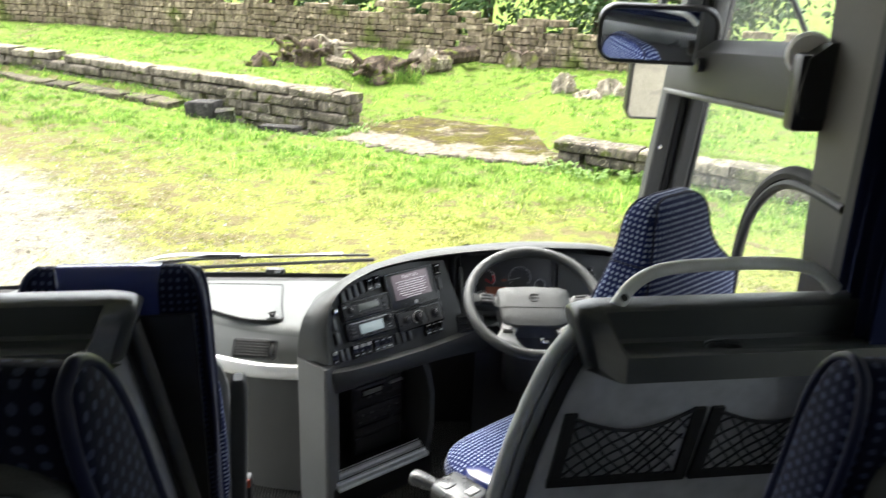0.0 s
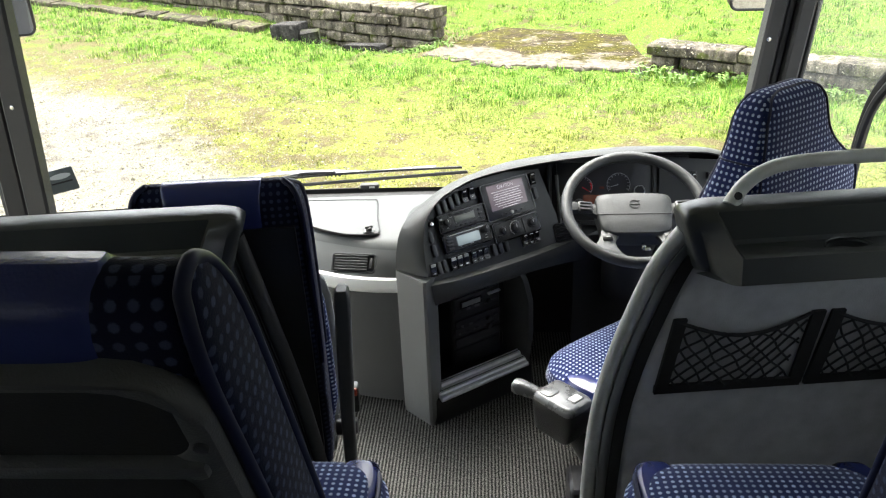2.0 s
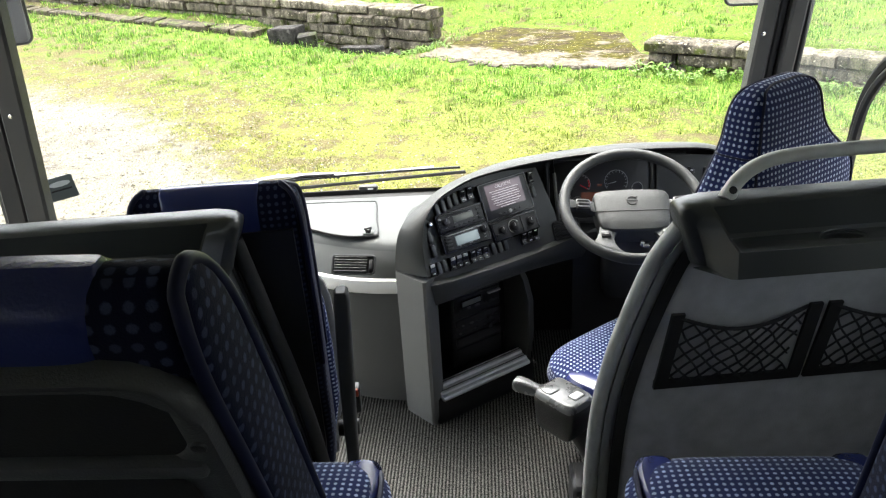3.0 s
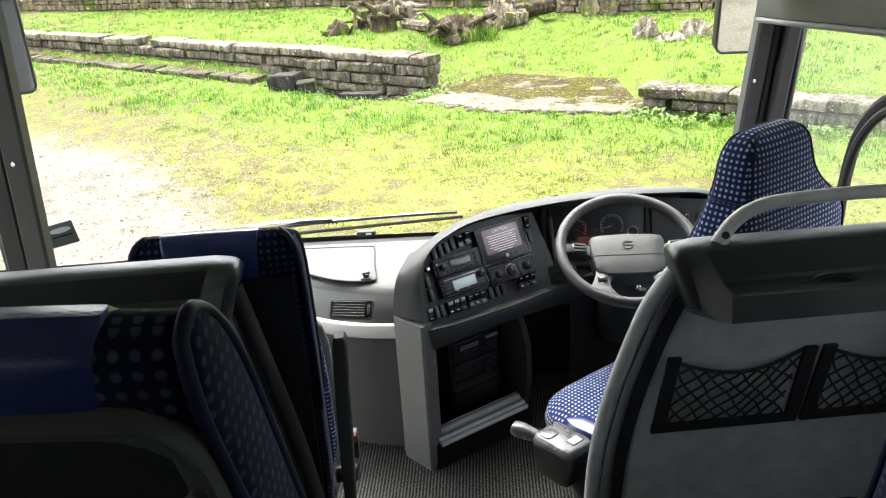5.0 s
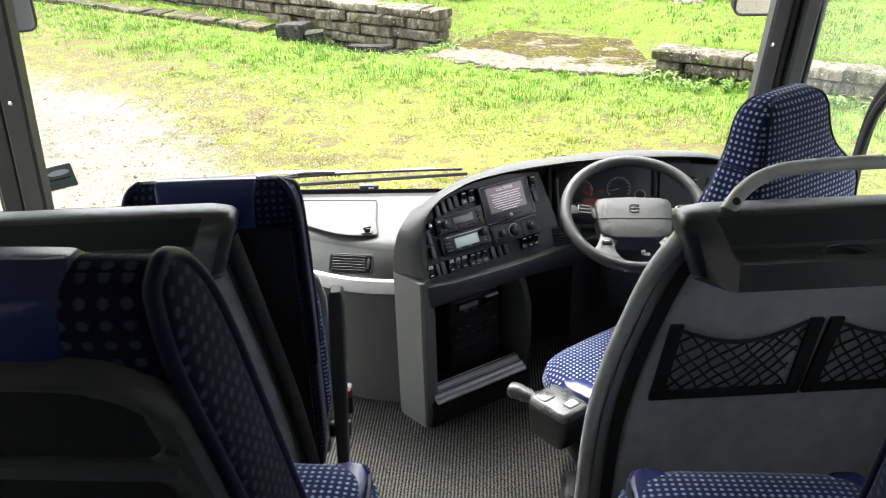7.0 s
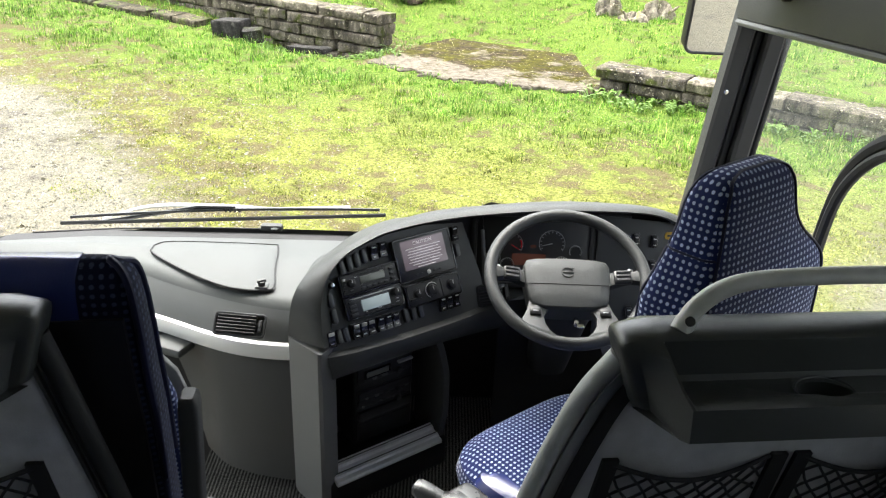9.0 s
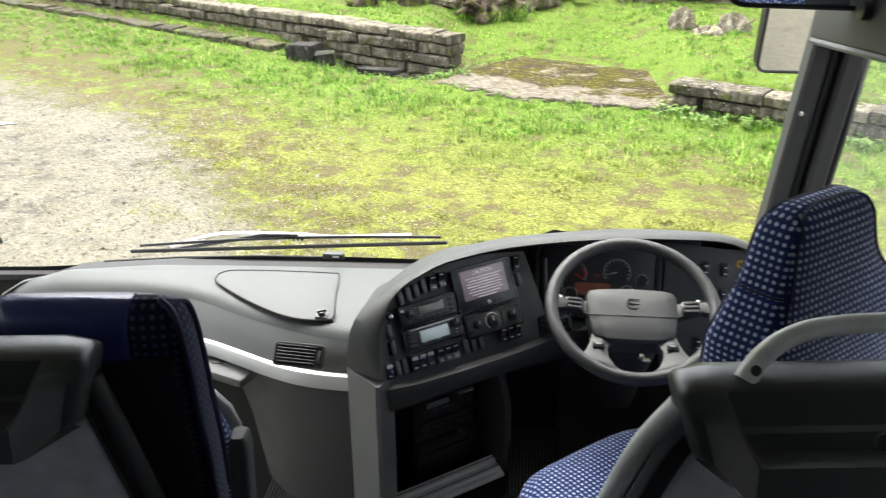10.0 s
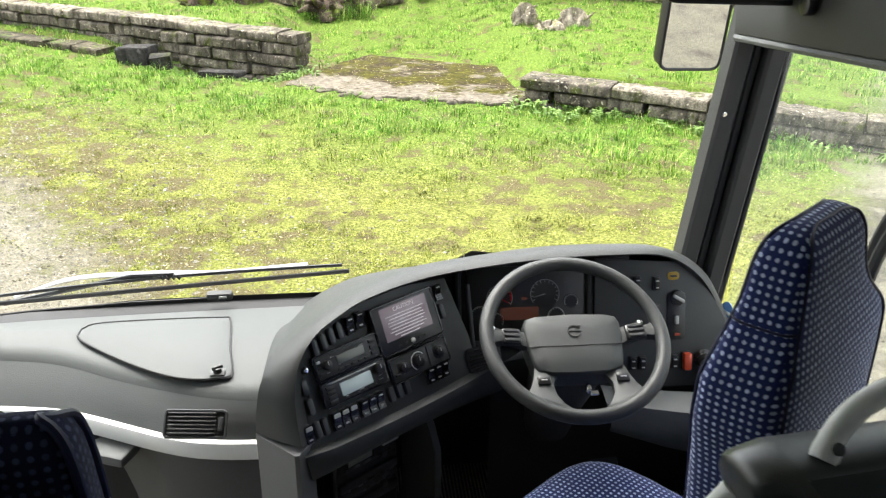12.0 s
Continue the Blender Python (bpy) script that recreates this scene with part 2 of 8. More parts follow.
PANEL_FELT = surface("grey_felt_panel", (0.50, 0.50, 0.505), 0.85, var=0.3, scale=22, grain=0.5, grain_scale=320, spec=0.1)
BOLSTER = surface("grey_moulded_edge", (0.27, 0.275, 0.27), 0.45, var=0.15, grain=0.35, spec=0.35)
RAIL_GREY = surface("grey_coated_rail", (0.52, 0.53, 0.51), 0.36, var=0.28, scale=25, grain=0.4, grain_scale=700, spec=0.5, rough_var=0.1)
CAP_DARK = surface("near_black_moulding", (0.046, 0.050, 0.049), 0.30, var=0.25, grain=0.3, grain_scale=500, rough_var=0.08, spec=0.65)
LOWER_GREY = surface("dusky_grey_moulding", (0.062, 0.063, 0.062), 0.55, var=0.15, grain=0.4, grain_scale=450, spec=0.25, rough_var=0.06)
COLUMN_GREY = surface("warm_grey_moulding", (0.135, 0.137, 0.135), 0.52, var=0.1, grain=0.4, grain_scale=450, spec=0.3, rough_var=0.06)
WHEEL_GREY = surface("grey_wheel_leather", (0.033, 0.035, 0.034), 0.42, var=0.15, grain=0.35, grain_scale=900, rough_var=0.08, spec=0.4)
WHEEL_PAD = surface("grey_wheel_pad", (0.038, 0.041, 0.040), 0.45, var=0.1, grain=0.35, grain_scale=700, spec=0.35, rough_var=0.05)
VINYL = surface("navy_vinyl", (0.027, 0.037, 0.145), 0.24, var=0.15, grain=0.2, grain_scale=350, rough_var=0.06, spec=0.7)
PIPING = surface("dark_navy_piping", (0.008, 0.011, 0.04), 0.5, var=0.15, spec=0.3)
# one moquette in two tones: darkened for shaded backrests, brightened where daylight falls
FABRIC_SHADED = dotted_fabric("shaded_dotted_moquette", (0.0052, 0.0074, 0.026), (0.052, 0.066, 0.128), 0.0146, 0.26, 0.08)
FABRIC_LIT = dotted_fabric("lit_fine_dotted_moquette", (0.016, 0.025, 0.098), (0.50, 0.58, 0.80), 0.0132, 0.25, 0.22)
NET_CORD = surface("black_net_cord", (0.02, 0.02, 0.022), 0.8, var=0.2)
CARPET = ribbed_carpet()
GLASS = pane_glass("window_glass")
MILKY_GLASS = pane_glass("milky_window_glass", film_mix=0.04)
TINTED = pane_glass("tinted_window_glass", (0.60, 0.62, 0.61))
MIRROR = surface("mirror_glass", (0.86, 0.88, 0.9), 0.02, metal=1.0, var=0.0)
SCREEN = glow("lit_screen", (0.10, 0.082, 0.092), 0.16)
SCREEN_INK = glow("screen_lettering", (0.55, 0.52, 0.54), 0.06)
# pale tone and faint glow stand in for sky reflected in the display
LCD = glow("sky_pale_lcd", (0.30, 0.36, 0.37), 0.065)
LCD_DIM = surface("dim_lcd", (0.16, 0.17, 0.15), 0.3, var=0.05)
LCD_RED = glow("brown_display", (0.10, 0.036, 0.024), 0.045)
NEEDLE = glow("red_needle", (0.45, 0.02, 0.03), 0.03)
DIAL_INK = surface("white_dial_marks", (0.33, 0.33, 0.33), 0.5, var=0.0)
SWITCH_CAP = surface("pale_switch_cap", (0.5, 0.5, 0.49), 0.4, var=0.05)
RED_PLASTIC = surface("red_orange_plastic", (0.5, 0.06, 0.02), 0.4, var=0.05)
YELLOW = surface("yellow_label", (0.32, 0.20, 0.015), 0.5, var=0.1)
STICKER = surface("blue_sticker", (0.10, 0.25, 0.55), 0.4, var=0.1)
STICKER_W = surface("white_print", (0.8, 0.8, 0.8), 0.5, var=0.05)
CARD = surface("grey_printed_card", (0.10, 0.12, 0.12), 0.4, var=0.3)
CARD_PALE = surface("pale_print", (0.62, 0.66, 0.65), 0.4, var=0.1)
WEED_LEAF = surface("weed_leaf", (0.13, 0.22, 0.04), 0.5, var=0.4, scale=3, spec=0.4)
TAUPE = surface("taupe_pillar_trim", (0.072, 0.069, 0.062), 0.6, var=0.1, grain=0.3)
BODY_WHITE = surface("white_coach_paint", (0.75, 0.75, 0.74), 0.25, var=0.03)
LINING = surface("grey_lining", (0.42, 0.42, 0.41), 0.8, var=0.08, grain=0.3)


# ---- mesh tools ----
BASE = {}


def spline(pts, n):
    """n points on a smooth line through the control points."""
    p = [Vector(q) for q in pts]
    p = [2 * p[0] - p[1]] + p + [2 * p[-1] - p[-2]]
    out, segs = [], len(p) - 3
    for i in range(n):
        s = min(i / (n - 1) * segs, segs - 1e-6)
        k = int(s)
        t = s - k
        a, b, c, d = p[k:k + 4]
        out.append(0.5 * ((2 * b) + (c - a) * t + (2 * a - 5 * b + 4 * c - d) * t * t + (3 * b - a - 3 * c + d) * t ** 3))
    return out


def along(x, pts):
    """Value at x on straight lines through (x, value) pairs with rising x."""
    return float(np.interp(x, [p[0] for p in pts], [p[1] for p in pts]))


def loft(rows, close=False, caps=False):
    """A skin through rows of equally many points; close joins each row's ends."""
    m, v, f = len(rows[0]), [tuple(p) for r in rows for p in r], []
    for i in range(len(rows) - 1):
        for j in range(m if close else m - 1):
            k = (j + 1) % m
            f.append((i * m + j, i * m + k, (i + 1) * m + k, (i + 1) * m + j))
    if caps:
        f.append(tuple(range(m - 1, -1, -1)))
        f.append(tuple((len(rows) - 1) * m + j for j in range(m)))
    return v, f


def rbox(c, s, r=0.008, seg=2, m=None):
    """A box with rounded edges, centre c and size s, turned by m about its centre."""
    bm = bmesh.new()
    bmesh.ops.create_cube(bm, size=1)
    for v in bm.verts:
        v.co = Vector((v.co.x * s[0], v.co.y * s[1], v.co.z * s[2]))
    bmesh.ops.bevel(bm, geom=bm.edges[:], offset=min(r, min(s) * 0.49), segments=seg, affect='EDGES', profile=0.5)
    mm = Matrix.Translation(c) @ (m or Matrix())
    v = [tuple(mm @ q.co) for q in bm.verts]
    bm.verts.index_update()
    f = [tuple(q.index for q in face.verts) for face in bm.faces]
    bm.free()
    return v, f


def plate(outline, thick, m=None, r=0.003):
    """A plate with the given outline (x, y), from z 0 up to thick, its edges rounded, put in place by m."""
    bm = bmesh.new()
    face = bm.faces.new([bm.verts.new((x, y, 0)) for x, y in outline])
    up = bmesh.ops.extrude_face_region(bm, geom=[face])
    top = [q for q in up["geom"] if isinstance(q, bmesh.types.BMVert)]
    bmesh.ops.translate(bm, vec=(0, 0, thick), verts=top)
    bmesh.ops.recalc_face_normals(bm, faces=bm.faces[:])
    if r:
        rim = [e for e in bm.edges if all(q in top for q in e.verts)]
        bmesh.ops.bevel(bm, geom=rim, offset=r, segments=2, affect='EDGES', profile=0.5)
    mm = m or Matrix()
    v = [tuple(mm @ q.co) for q in bm.verts]
    bm.verts.index_update()
    f = [tuple(q.index for q in fc.verts) for fc in bm.faces]
    bm.free()
    return v, f


def round_rect(w, h, r, n=5, cx=0.0, cy=0.0):
    out = []
    for sx, sy, a0 in ((1, 1, 0), (-1, 1, 90), (-1, -1, 180), (1, -1, 270)):
        for i in range(n):
            a = radians(a0 + 90 * i / (n - 1))
            out.append((cx + sx * (w / 2 - r) + r * math.cos(a), cy + sy * (h / 2 - r) + r * math.sin(a)))
    return out


def ring(cx, cy, r, n=24):
    return [(cx + r * math.cos(2 * math.pi * i / n), cy + r * math.sin(2 * math.pi * i / n)) for i in range(n)]


def tube(path, radius, n=10, closed=False, flat=1.0):
    """A round bar along the path; radius may be a list; flat squeezes it along its second normal."""
    p = [Vector(q) for q in path]
    cnt, rows, nor = len(p), [], None
    for i in range(cnt):
        a = p[(i - 1) % cnt] if closed or i else p[i]
        b = p[(i + 1) % cnt] if closed or i < cnt - 1 else p[i]
        t = (b - a).normalized()
        if nor is None:
            nor = t.orthogonal().normalized() if abs(t.z) > 0.9 else t.cross(Vector((0, 0, 1))).normalized()
        nor = (nor - t * nor.dot(t)).normalized()
        bi = t.cross(nor)
        r = radius[i] if isinstance(radius, (list, tuple)) else radius
        rows.append([p[i] + (nor * math.cos(2 * math.pi * j / n) + bi * math.sin(2 * math.pi * j / n) * flat) * r for j in range(n)])
    if closed:
        rows.append(rows[0])
        return loft(rows, close=True)
    return loft(rows, close=True, caps=True)


def blob(sections, n=28, e=4.0):
    """A body through rounded-rectangle sections: (x, y, z, width, depth), from bottom to top, its ends drawn in."""
    rows = []
    for x, y, z, w, d in sections:
        row = []
        for j in range(n):
            a = 2 * math.pi * j / n
            c, s = math.cos(a), math.sin(a)
            row.append((x + w / 2 * math.copysign(abs(c) ** (2 / e), c), y + d / 2 * math.copysign(abs(s) ** (2 / e), s), z))
        rows.append(row)
    return loft(rows, close=True, caps=True)


def moved(geo, m):
    return [tuple(m @ Vector(q)) for q in geo[0]], geo[1]


def joined(*geos):
    v, f = [], []
    for gv, gf in geos:
        k = len(v)
        v += list(gv)
        f += [tuple(i + k for i in face) for face in gf]
    return v, f


def part(name, geo, material, parent=None, label="", sharp=40, uv=False):
    """One mesh object from (verts, faces), under a thing or a part, in the thing's own coordinates."""
    me = bpy.data.meshes.new(name)
    me.from_pydata([tuple(q) for q in geo[0]], [], geo[1])
    bm = bmesh.new()
    bm.from_mesh(me)
    bmesh.ops.recalc_face_normals(bm, faces=bm.faces[:])
    bm.to_mesh(me)
    bm.free()
    me.shade_smooth()
    me.set_sharp_from_angle(angle=radians(sharp))
    if uv or material in (FABRIC_SHADED, FABRIC_LIT):
        layer = me.uv_layers.new(name="UVMap")
        for p in me.polygons:
            nx, ny, nz = (abs(q) for q in p.normal)
            for li in p.loop_indices:
                co = me.vertices[me.loops[li].vertex_index].co
                layer.data[li].uv = (co.x, co.z) if ny >= nx and ny >= nz * 0.9 else ((co.y, co.z) if nx >= nz * 0.9 else (co.x, co.y))
    me.materials.append(material)
    ob = new(name, me)
    if label:
        ob["label"] = label
    if parent is not None:
        ob.parent = parent
        if parent.name in BASE:
            ob.matrix_parent_inverse = BASE[parent.name].inverted()
    return ob


def thing(name, base, label, category, group="", kind="", local=False):
    """An Empty that carries a thing's parts. Unless local, the parts are given in the world's coordinates."""
    ob = new(name)
    m = base if isinstance(base, Matrix) else Matrix.Translation(base)
    ob.matrix_basis = m
    if not local:
        BASE[ob.name] = m
    return tagged(ob, label, category, group, kind)


def solid(name, geo, material, label, category="", kind="", group="", sharp=40):
    return tagged(part(name, geo, material, sharp=sharp), label, category, group, kind)


# ---- the coach's shell ----
CAB, DECK = 0.95, 1.2                    # heights of the cab floor and of the passenger deck
LEFT, RIGHT = -1.36, 1.16


def shell_box(name, a, b, material, label, category="", parent=None):
    c = [(a[i] + b[i]) / 2 for i in range(3)]
    s = [abs(b[i] - a[i]) for i in range(3)]
    g = rbox(c, s, 0.006, 1)
    if parent is not None:
        return part(name, g, material, parent, label)
    return solid(name, g, material, label, category, kind="structure")


shell_box("floor", (-0.42, 1.44, CAB - 0.08), (RIGHT, 2.75, CAB), CARPET, "dark ribbed carpet on the cab floor", "floor")
shell_box("floor_deck", (LEFT, -4.2, DECK - 0.3), (1.34, 1.44, DECK), CARPET, "dark ribbed carpet on the raised passenger deck", "floor")
shell_box("step_upper", (-0.8, 1.44, 0.4), (-0.42, 2.45, 0.72), CARPET, "carpeted entrance step beside the cab floor", "step")
shell_box("step_lower", (LEFT, 1.44, 0.2), (-0.8, 2.45, 0.48), CARPET, "low carpeted entrance step by the door", "step")
shell_box("ceiling", (LEFT - 0.05, -4.2, 3.12), (1.4, 2.75, 3.2), LINING, "pale lined coach ceiling", "ceiling")
shell_box("wall_back", (LEFT - 0.05, -4.28, 0.5), (1.4, -4.2, 3.12), LINING, "plain rear wall of the coach interior", "wall")
shell_box("wall_front_low", (LEFT - 0.02, 2.80, 0.35), (RIGHT + 0.04, 2.86, 1.38), BODY_WHITE, "white front body panel below the windscreen", "wall")
shell_box("wall_front_lining", (LEFT - 0.02, 2.755, 0.35), (RIGHT + 0.04, 2.797, 1.44), RUBBER, "black lining inside the front panel", "wall")
shell_box("wall_front_top", (LEFT - 0.02, 2.66, 2.86), (RIGHT + 0.04, 2.72, 3.12), LINING, "lined panel above the windscreen", "wall")

# side walls: below and above the windows, with the pillars between them
wall_l = thing("wall_left", (LEFT, 0, 0.5), "grey lined left wall with tall side windows", "wall", kind="structure")
part("lower_panel", rbox((LEFT - 0.02, -1.35, 1.35), (0.06, 5.7, 0.9), 0.006, 1), LINING, wall_l)
part("upper_panel", rbox((LEFT - 0.02, -1.35, 2.88), (0.06, 5.7, 0.48), 0.006, 1), LINING, wall_l)
for y in (-4.1, -2.6, -1.1, 0.4, 1.46):
    part("window_pillar", rbox((LEFT - 0.02, y, 2.22), (0.05, 0.1, 0.84), 0.01, 1), PLASTIC_DARK, wall_l)
wall_r = thing("wall_right", (1.36, 0, 0.5), "grey lined right wall with tall side windows", "wall", kind="structure")
part("lower_panel", rbox((1.36, -1.35, 1.45), (0.06, 5.7, 0.9), 0.006, 1), LINING, wall_r)
part("upper_panel", rbox((1.36, -1.35, 2.86), (0.06, 5.7, 0.52), 0.006, 1), LINING, wall_r)
for y in (-4.1, -2.6, -1.1, 0.4):
    part("window_pillar", rbox((1.36, y, 2.25), (0.05, 0.1, 0.7), 0.01, 1), PLASTIC_DARK, wall_r)

# driver's side: sill wall, window with a sliding arch, blind box above, pillar behind
wall_cab = thing("wall_cab", (RIGHT, 2.1, 0.5), "dark trimmed cab side wall under the driver's window", "wall", kind="structure")
part("side_panel", rbox((RIGHT + 0.02, 2.12, 0.97), (0.06, 1.26, 0.9), 0.008, 1), PLASTIC_DARK, wall_cab)
part("sill", rbox((RIGHT - 0.02, 2.15, 1.43), (0.10, 0.95, 0.035), 0.012, 2), PLASTIC_DARK, wall_cab)
part("upper_panel", rbox((RIGHT + 0.02, 2.15, 2.95), (0.06, 1.1, 0.34), 0.006, 1), LINING, wall_cab)
pillar_b = solid("pillar_rear_cab", loft([[(1.115, 1.50, z), (1.112, 1.70 + 0.12 * (z - 2.0), z), (1.3, 1.74 + 0.12 * (z - 2.0), z), (1.38, 1.47, z)] for z in (0.6, 1.6, 2.1, 2.5, 3.12)], close=True, caps=True),
                 TAUPE, "taupe trimmed pillar behind the driver's window", "pillar", kind="structure")
part("seam_strip", rbox((1.111, 1.54, 2.2), (0.012, 0.05, 1.7), 0.004, 1), RUBBER, pillar_b)


def curtain_rows():
    rows = []
    for z in np.linspace(1.75, 3.08, 8):
        gather = 0.75 + 0.25 * abs(z - 2.2) / 0.9
        line = [(1.085 + 0.022 * math.sin(k * 1.45) * gather + 0.004 * math.sin(3 * z + k), 1.485 - 0.0085 * k * gather, z) for k in range(26)]
        rows.append(line + [(1.135, q[1], z) for q in reversed(line[::5])])
    return rows


tie = thing("curtain", (1.10, 1.38, 1.75), "dark navy pleated curtain gathered beside the pillar", "curtain")
part("cloth", loft(curtain_rows(), close=True, caps=True), CURTAIN, tie, sharp=60)
part("track", rbox((1.10, 1.10, 3.095), (0.03, 0.9, 0.02), 0.004, 1), PLASTIC_DARK, tie)

# right windscreen pillar: grey trim, black gap and grey side frame, raked and leaning outwards
def raked(x0, y0, x1, y1, w, d, z0=1.42, z1=2.95, n=7):
    rows = []
    for i in range(n):
        t = i / (n - 1)
        x, y, z = x0 + (x1 - x0) * t, y0 + (y1 - y0) * t, z0 + (z1 - z0) * t
        k = 0.008
        rows.append([(x + k, y, z), (x + w - k, y, z), (x + w, y + k, z), (x + w, y + d, z), (x, y + d, z), (x, y + k, z)])
    return loft(rows, close=True, caps=True)


pil_r = thing("pillar_right", (1.03, 2.68, 1.45), "grey trimmed windscreen pillar with black seals", "pillar", kind="structure")
part("inner_trim", raked(0.985, 2.68, 1.13, 2.66, 0.052, 0.06), PLASTIC_DARK, pil_r)
part("seal", raked(1.037, 2.69, 1.182, 2.67, 0.03, 0.05), RUBBER, pil_r)
part("outer_trim", raked(1.067, 2.66, 1.212, 2.64, 0.05, 0.06), PLASTIC_DARK, pil_r)
part("outer_seal", raked(1.117, 2.67, 1.262, 2.65, 0.022, 0.05), RUBBER, pil_r)
part("screw", moved(plate(ring(0, 0, 0.007, 12), 0.004, r=0.001), Matrix.Translation((1.063, 2.675, 2.066)) @ pose(0, 0, 0, 90)), CHROME, pil_r)
pil_l = thing("pillar_left", (-1.4, 2.64, 1.4), "grey trimmed windscreen pillar beside the entrance door", "pillar", kind="structure")
part("inner_trim", raked(-1.388, 2.44, -1.17, 2.19, 0.075, 0.05, 1.30), PLASTIC_DARK, pil_l)
part("seal", raked(-1.463, 2.45, -1.245, 2.20, 0.072, 0.05, 1.30), RUBBER, pil_l)
for z in (1.50, 1.99):
    part("screw", moved(plate(ring(0, 0, 0.007, 12), 0.004, r=0.001), Matrix.Translation((-1.352 + 0.132 * (z - 1.3), 2.438 - 0.1515 * (z - 1.3), z)) @ pose(0, 0, 0, 90)), CHROME, pil_l)

# windscreen, side windows and door glass
def screen_glass():
    rows = []
    for i in range(5):
        t = i / 4
        rows.append([(x, 2.80 - 0.06 * (x / 1.3) ** 2 - 0.1 * t, 1.44 + 1.45 * t) for x in np.linspace(-1.40, 1.14, 17)])
    return loft(rows)


win_1 = thing("window_1", (0, 2.8, 1.44), "large clear raked windscreen above the dashboard", "window", kind="structure")
pane = part("pane", screen_glass(), GLASS, win_1)
pane.visible_shadow = False
part("lower_seal", tube([(x, 2.775 - 0.06 * (x / 1.3) ** 2, 1.455) for x in np.linspace(-1.40, 1.12, 25)], 0.022, 8), RUBBER, win_1)
part("black_border", loft([[(x, 2.79 - 0.06 * (x / 1.3) ** 2, z0 + (along(x, ((-1.2, -0.05), (-0.5, 0.0), (1.2, 0.0))) if z0 > 1.5 else 0.0)) for x in np.linspace(-1.75, 1.12, 29)] for z0 in (0.9, 1.535)]), RUBBER, win_1)

win_2 = thing("window_2", (RIGHT, 2.2, 1.75), "driver's side window with an arched black sliding frame", "window", kind="structure")
pane = part("pane", rbox((RIGHT + 0.035, 2.2, 2.11), (0.006, 1.05, 1.37), 0.002, 1), MILKY_GLASS, win_2)
pane.visible_shadow = False
arch = spline([(1.13, 2.09, 1.44), (1.13, 2.09, 1.70), (1.13, 2.085, 1.88), (1.13, 2.05, 2.03), (1.13, 1.97, 2.13), (1.13, 1.86, 2.19), (1.13, 1.72, 2.205), (1.13, 1.6, 2.205)], 30)
part("sliding_frame", tube(arch, 0.02, 8, flat=0.8), RUBBER, win_2)
part("inner_arch", tube([(q.x - 0.012, q.y - 0.022, q.z - 0.022) for q in arch], 0.012, 8), PLASTIC_DARK, win_2)
part("frame_low", rbox((1.135, 1.9, 1.465), (0.04, 0.45, 0.03), 0.008, 1), RUBBER, win_2)

for xw, nm, y0, y1, z0, z1 in ((1.36, "window_3", -4.1, 1.45, 1.9, 2.6), (LEFT - 0.02, "window_4", -4.1, 1.42, 1.8, 2.64)):
    solid(nm, rbox((xw, (y0 + y1) / 2, (z0 + z1) / 2), (0.006, y1 - y0, z1 - z0), 0.002, 1), TINTED, "long tinted side window along the passenger deck", "window", kind="structure")
door = thing("door_1", (LEFT - 0.08, 2.0, 0.35), "glazed entrance door with a black rubber frame", "door", kind="structure")
pane = part("pane", rbox((LEFT - 0.08, 1.98, 1.45), (0.006, 0.96, 2.2), 0.002, 1), GLASS, door)
pane.visible_shadow = False
for y in (1.47, 2.48):
    part("frame_post", rbox((LEFT - 0.08, y, 1.45), (0.05, 0.05, 2.3), 0.012, 2), RUBBER, door)
part("frame_rail", rbox((LEFT - 0.08, 1.98, 0.35), (0.05, 1.0, 0.08), 0.012, 2), RUBBER, door)
part("frame_rail", rbox((LEFT - 0.08, 1.98, 2.6), (0.05, 1.0, 0.08), 0.012, 2), RUBBER, door)
part("door_header", rbox((LEFT - 0.06, 1.98, 2.86), (0.08, 1.2, 0.5), 0.012, 1), LINING, door)

# blind box over the driver's window
blind = thing("blind_box", (1.08, 2.2, 2.26), "dark grey roller blind housing above the driver's window", "blind box")
rows = []
for y, zb in ((2.66, 2.262), (2.45, 2.280), (2.1, 2.312), (1.72, 2.345)):
    rows.append([(1.05, y, zb + 0.012), (1.045, y, zb + 0.05), (1.055, y, zb + 0.13), (1.10, y, zb + 0.165), (1.2, y, zb + 0.165), (1.2, y, zb), (1.066, y, zb)])
part("housing", loft(rows, close=True, caps=True), PLASTIC_DARK, blind)
part("lower_lip", tube([(1.055, y, z) for y, z in ((2.66, 2.263), (2.45, 2.281), (2.1, 2.313), (1.74, 2.345))], 0.009, 8), PLASTIC_MID, blind)
part("blind_knob", moved(plate(ring(0, 0, 0.022, 18), 0.02, r=0.005), Matrix.Translation((1.046, 2.33, 2.385)) @ pose(0, 0, 0, 0, -90)), PLASTIC_BLACK, blind, "round black knob")
part("end_cap", rbox((1.12, 1.75, 2.40), (0.16, 0.05, 0.17), 0.012, 2), PLASTIC_BLACK, blind)

# ---- dashboard ----
def rim_y(x):
    return along(x, ((-1.36, 2.66), (-1.25, 2.60), (-1.13, 2.56), (-0.9, 2.54), (-0.744, 2.523), (-0.609, 2.495), (-0.458, 2.407), (-0.30, 2.338), (-0.2, 2.305), (-0.10, 2.29)))


def strip_y(x):
    return along(x, ((-1.36, 2.60), (-1.2, 2.52), (-0.9, 2.455), (-0.746, 2.437), (-0.60, 2.415), (-0.53, 2.385), (-0.41, 2.325), (-0.33, 2.285), (-0.26, 2.262), (-0.2, 2.252), (-0.10, 2.248)))


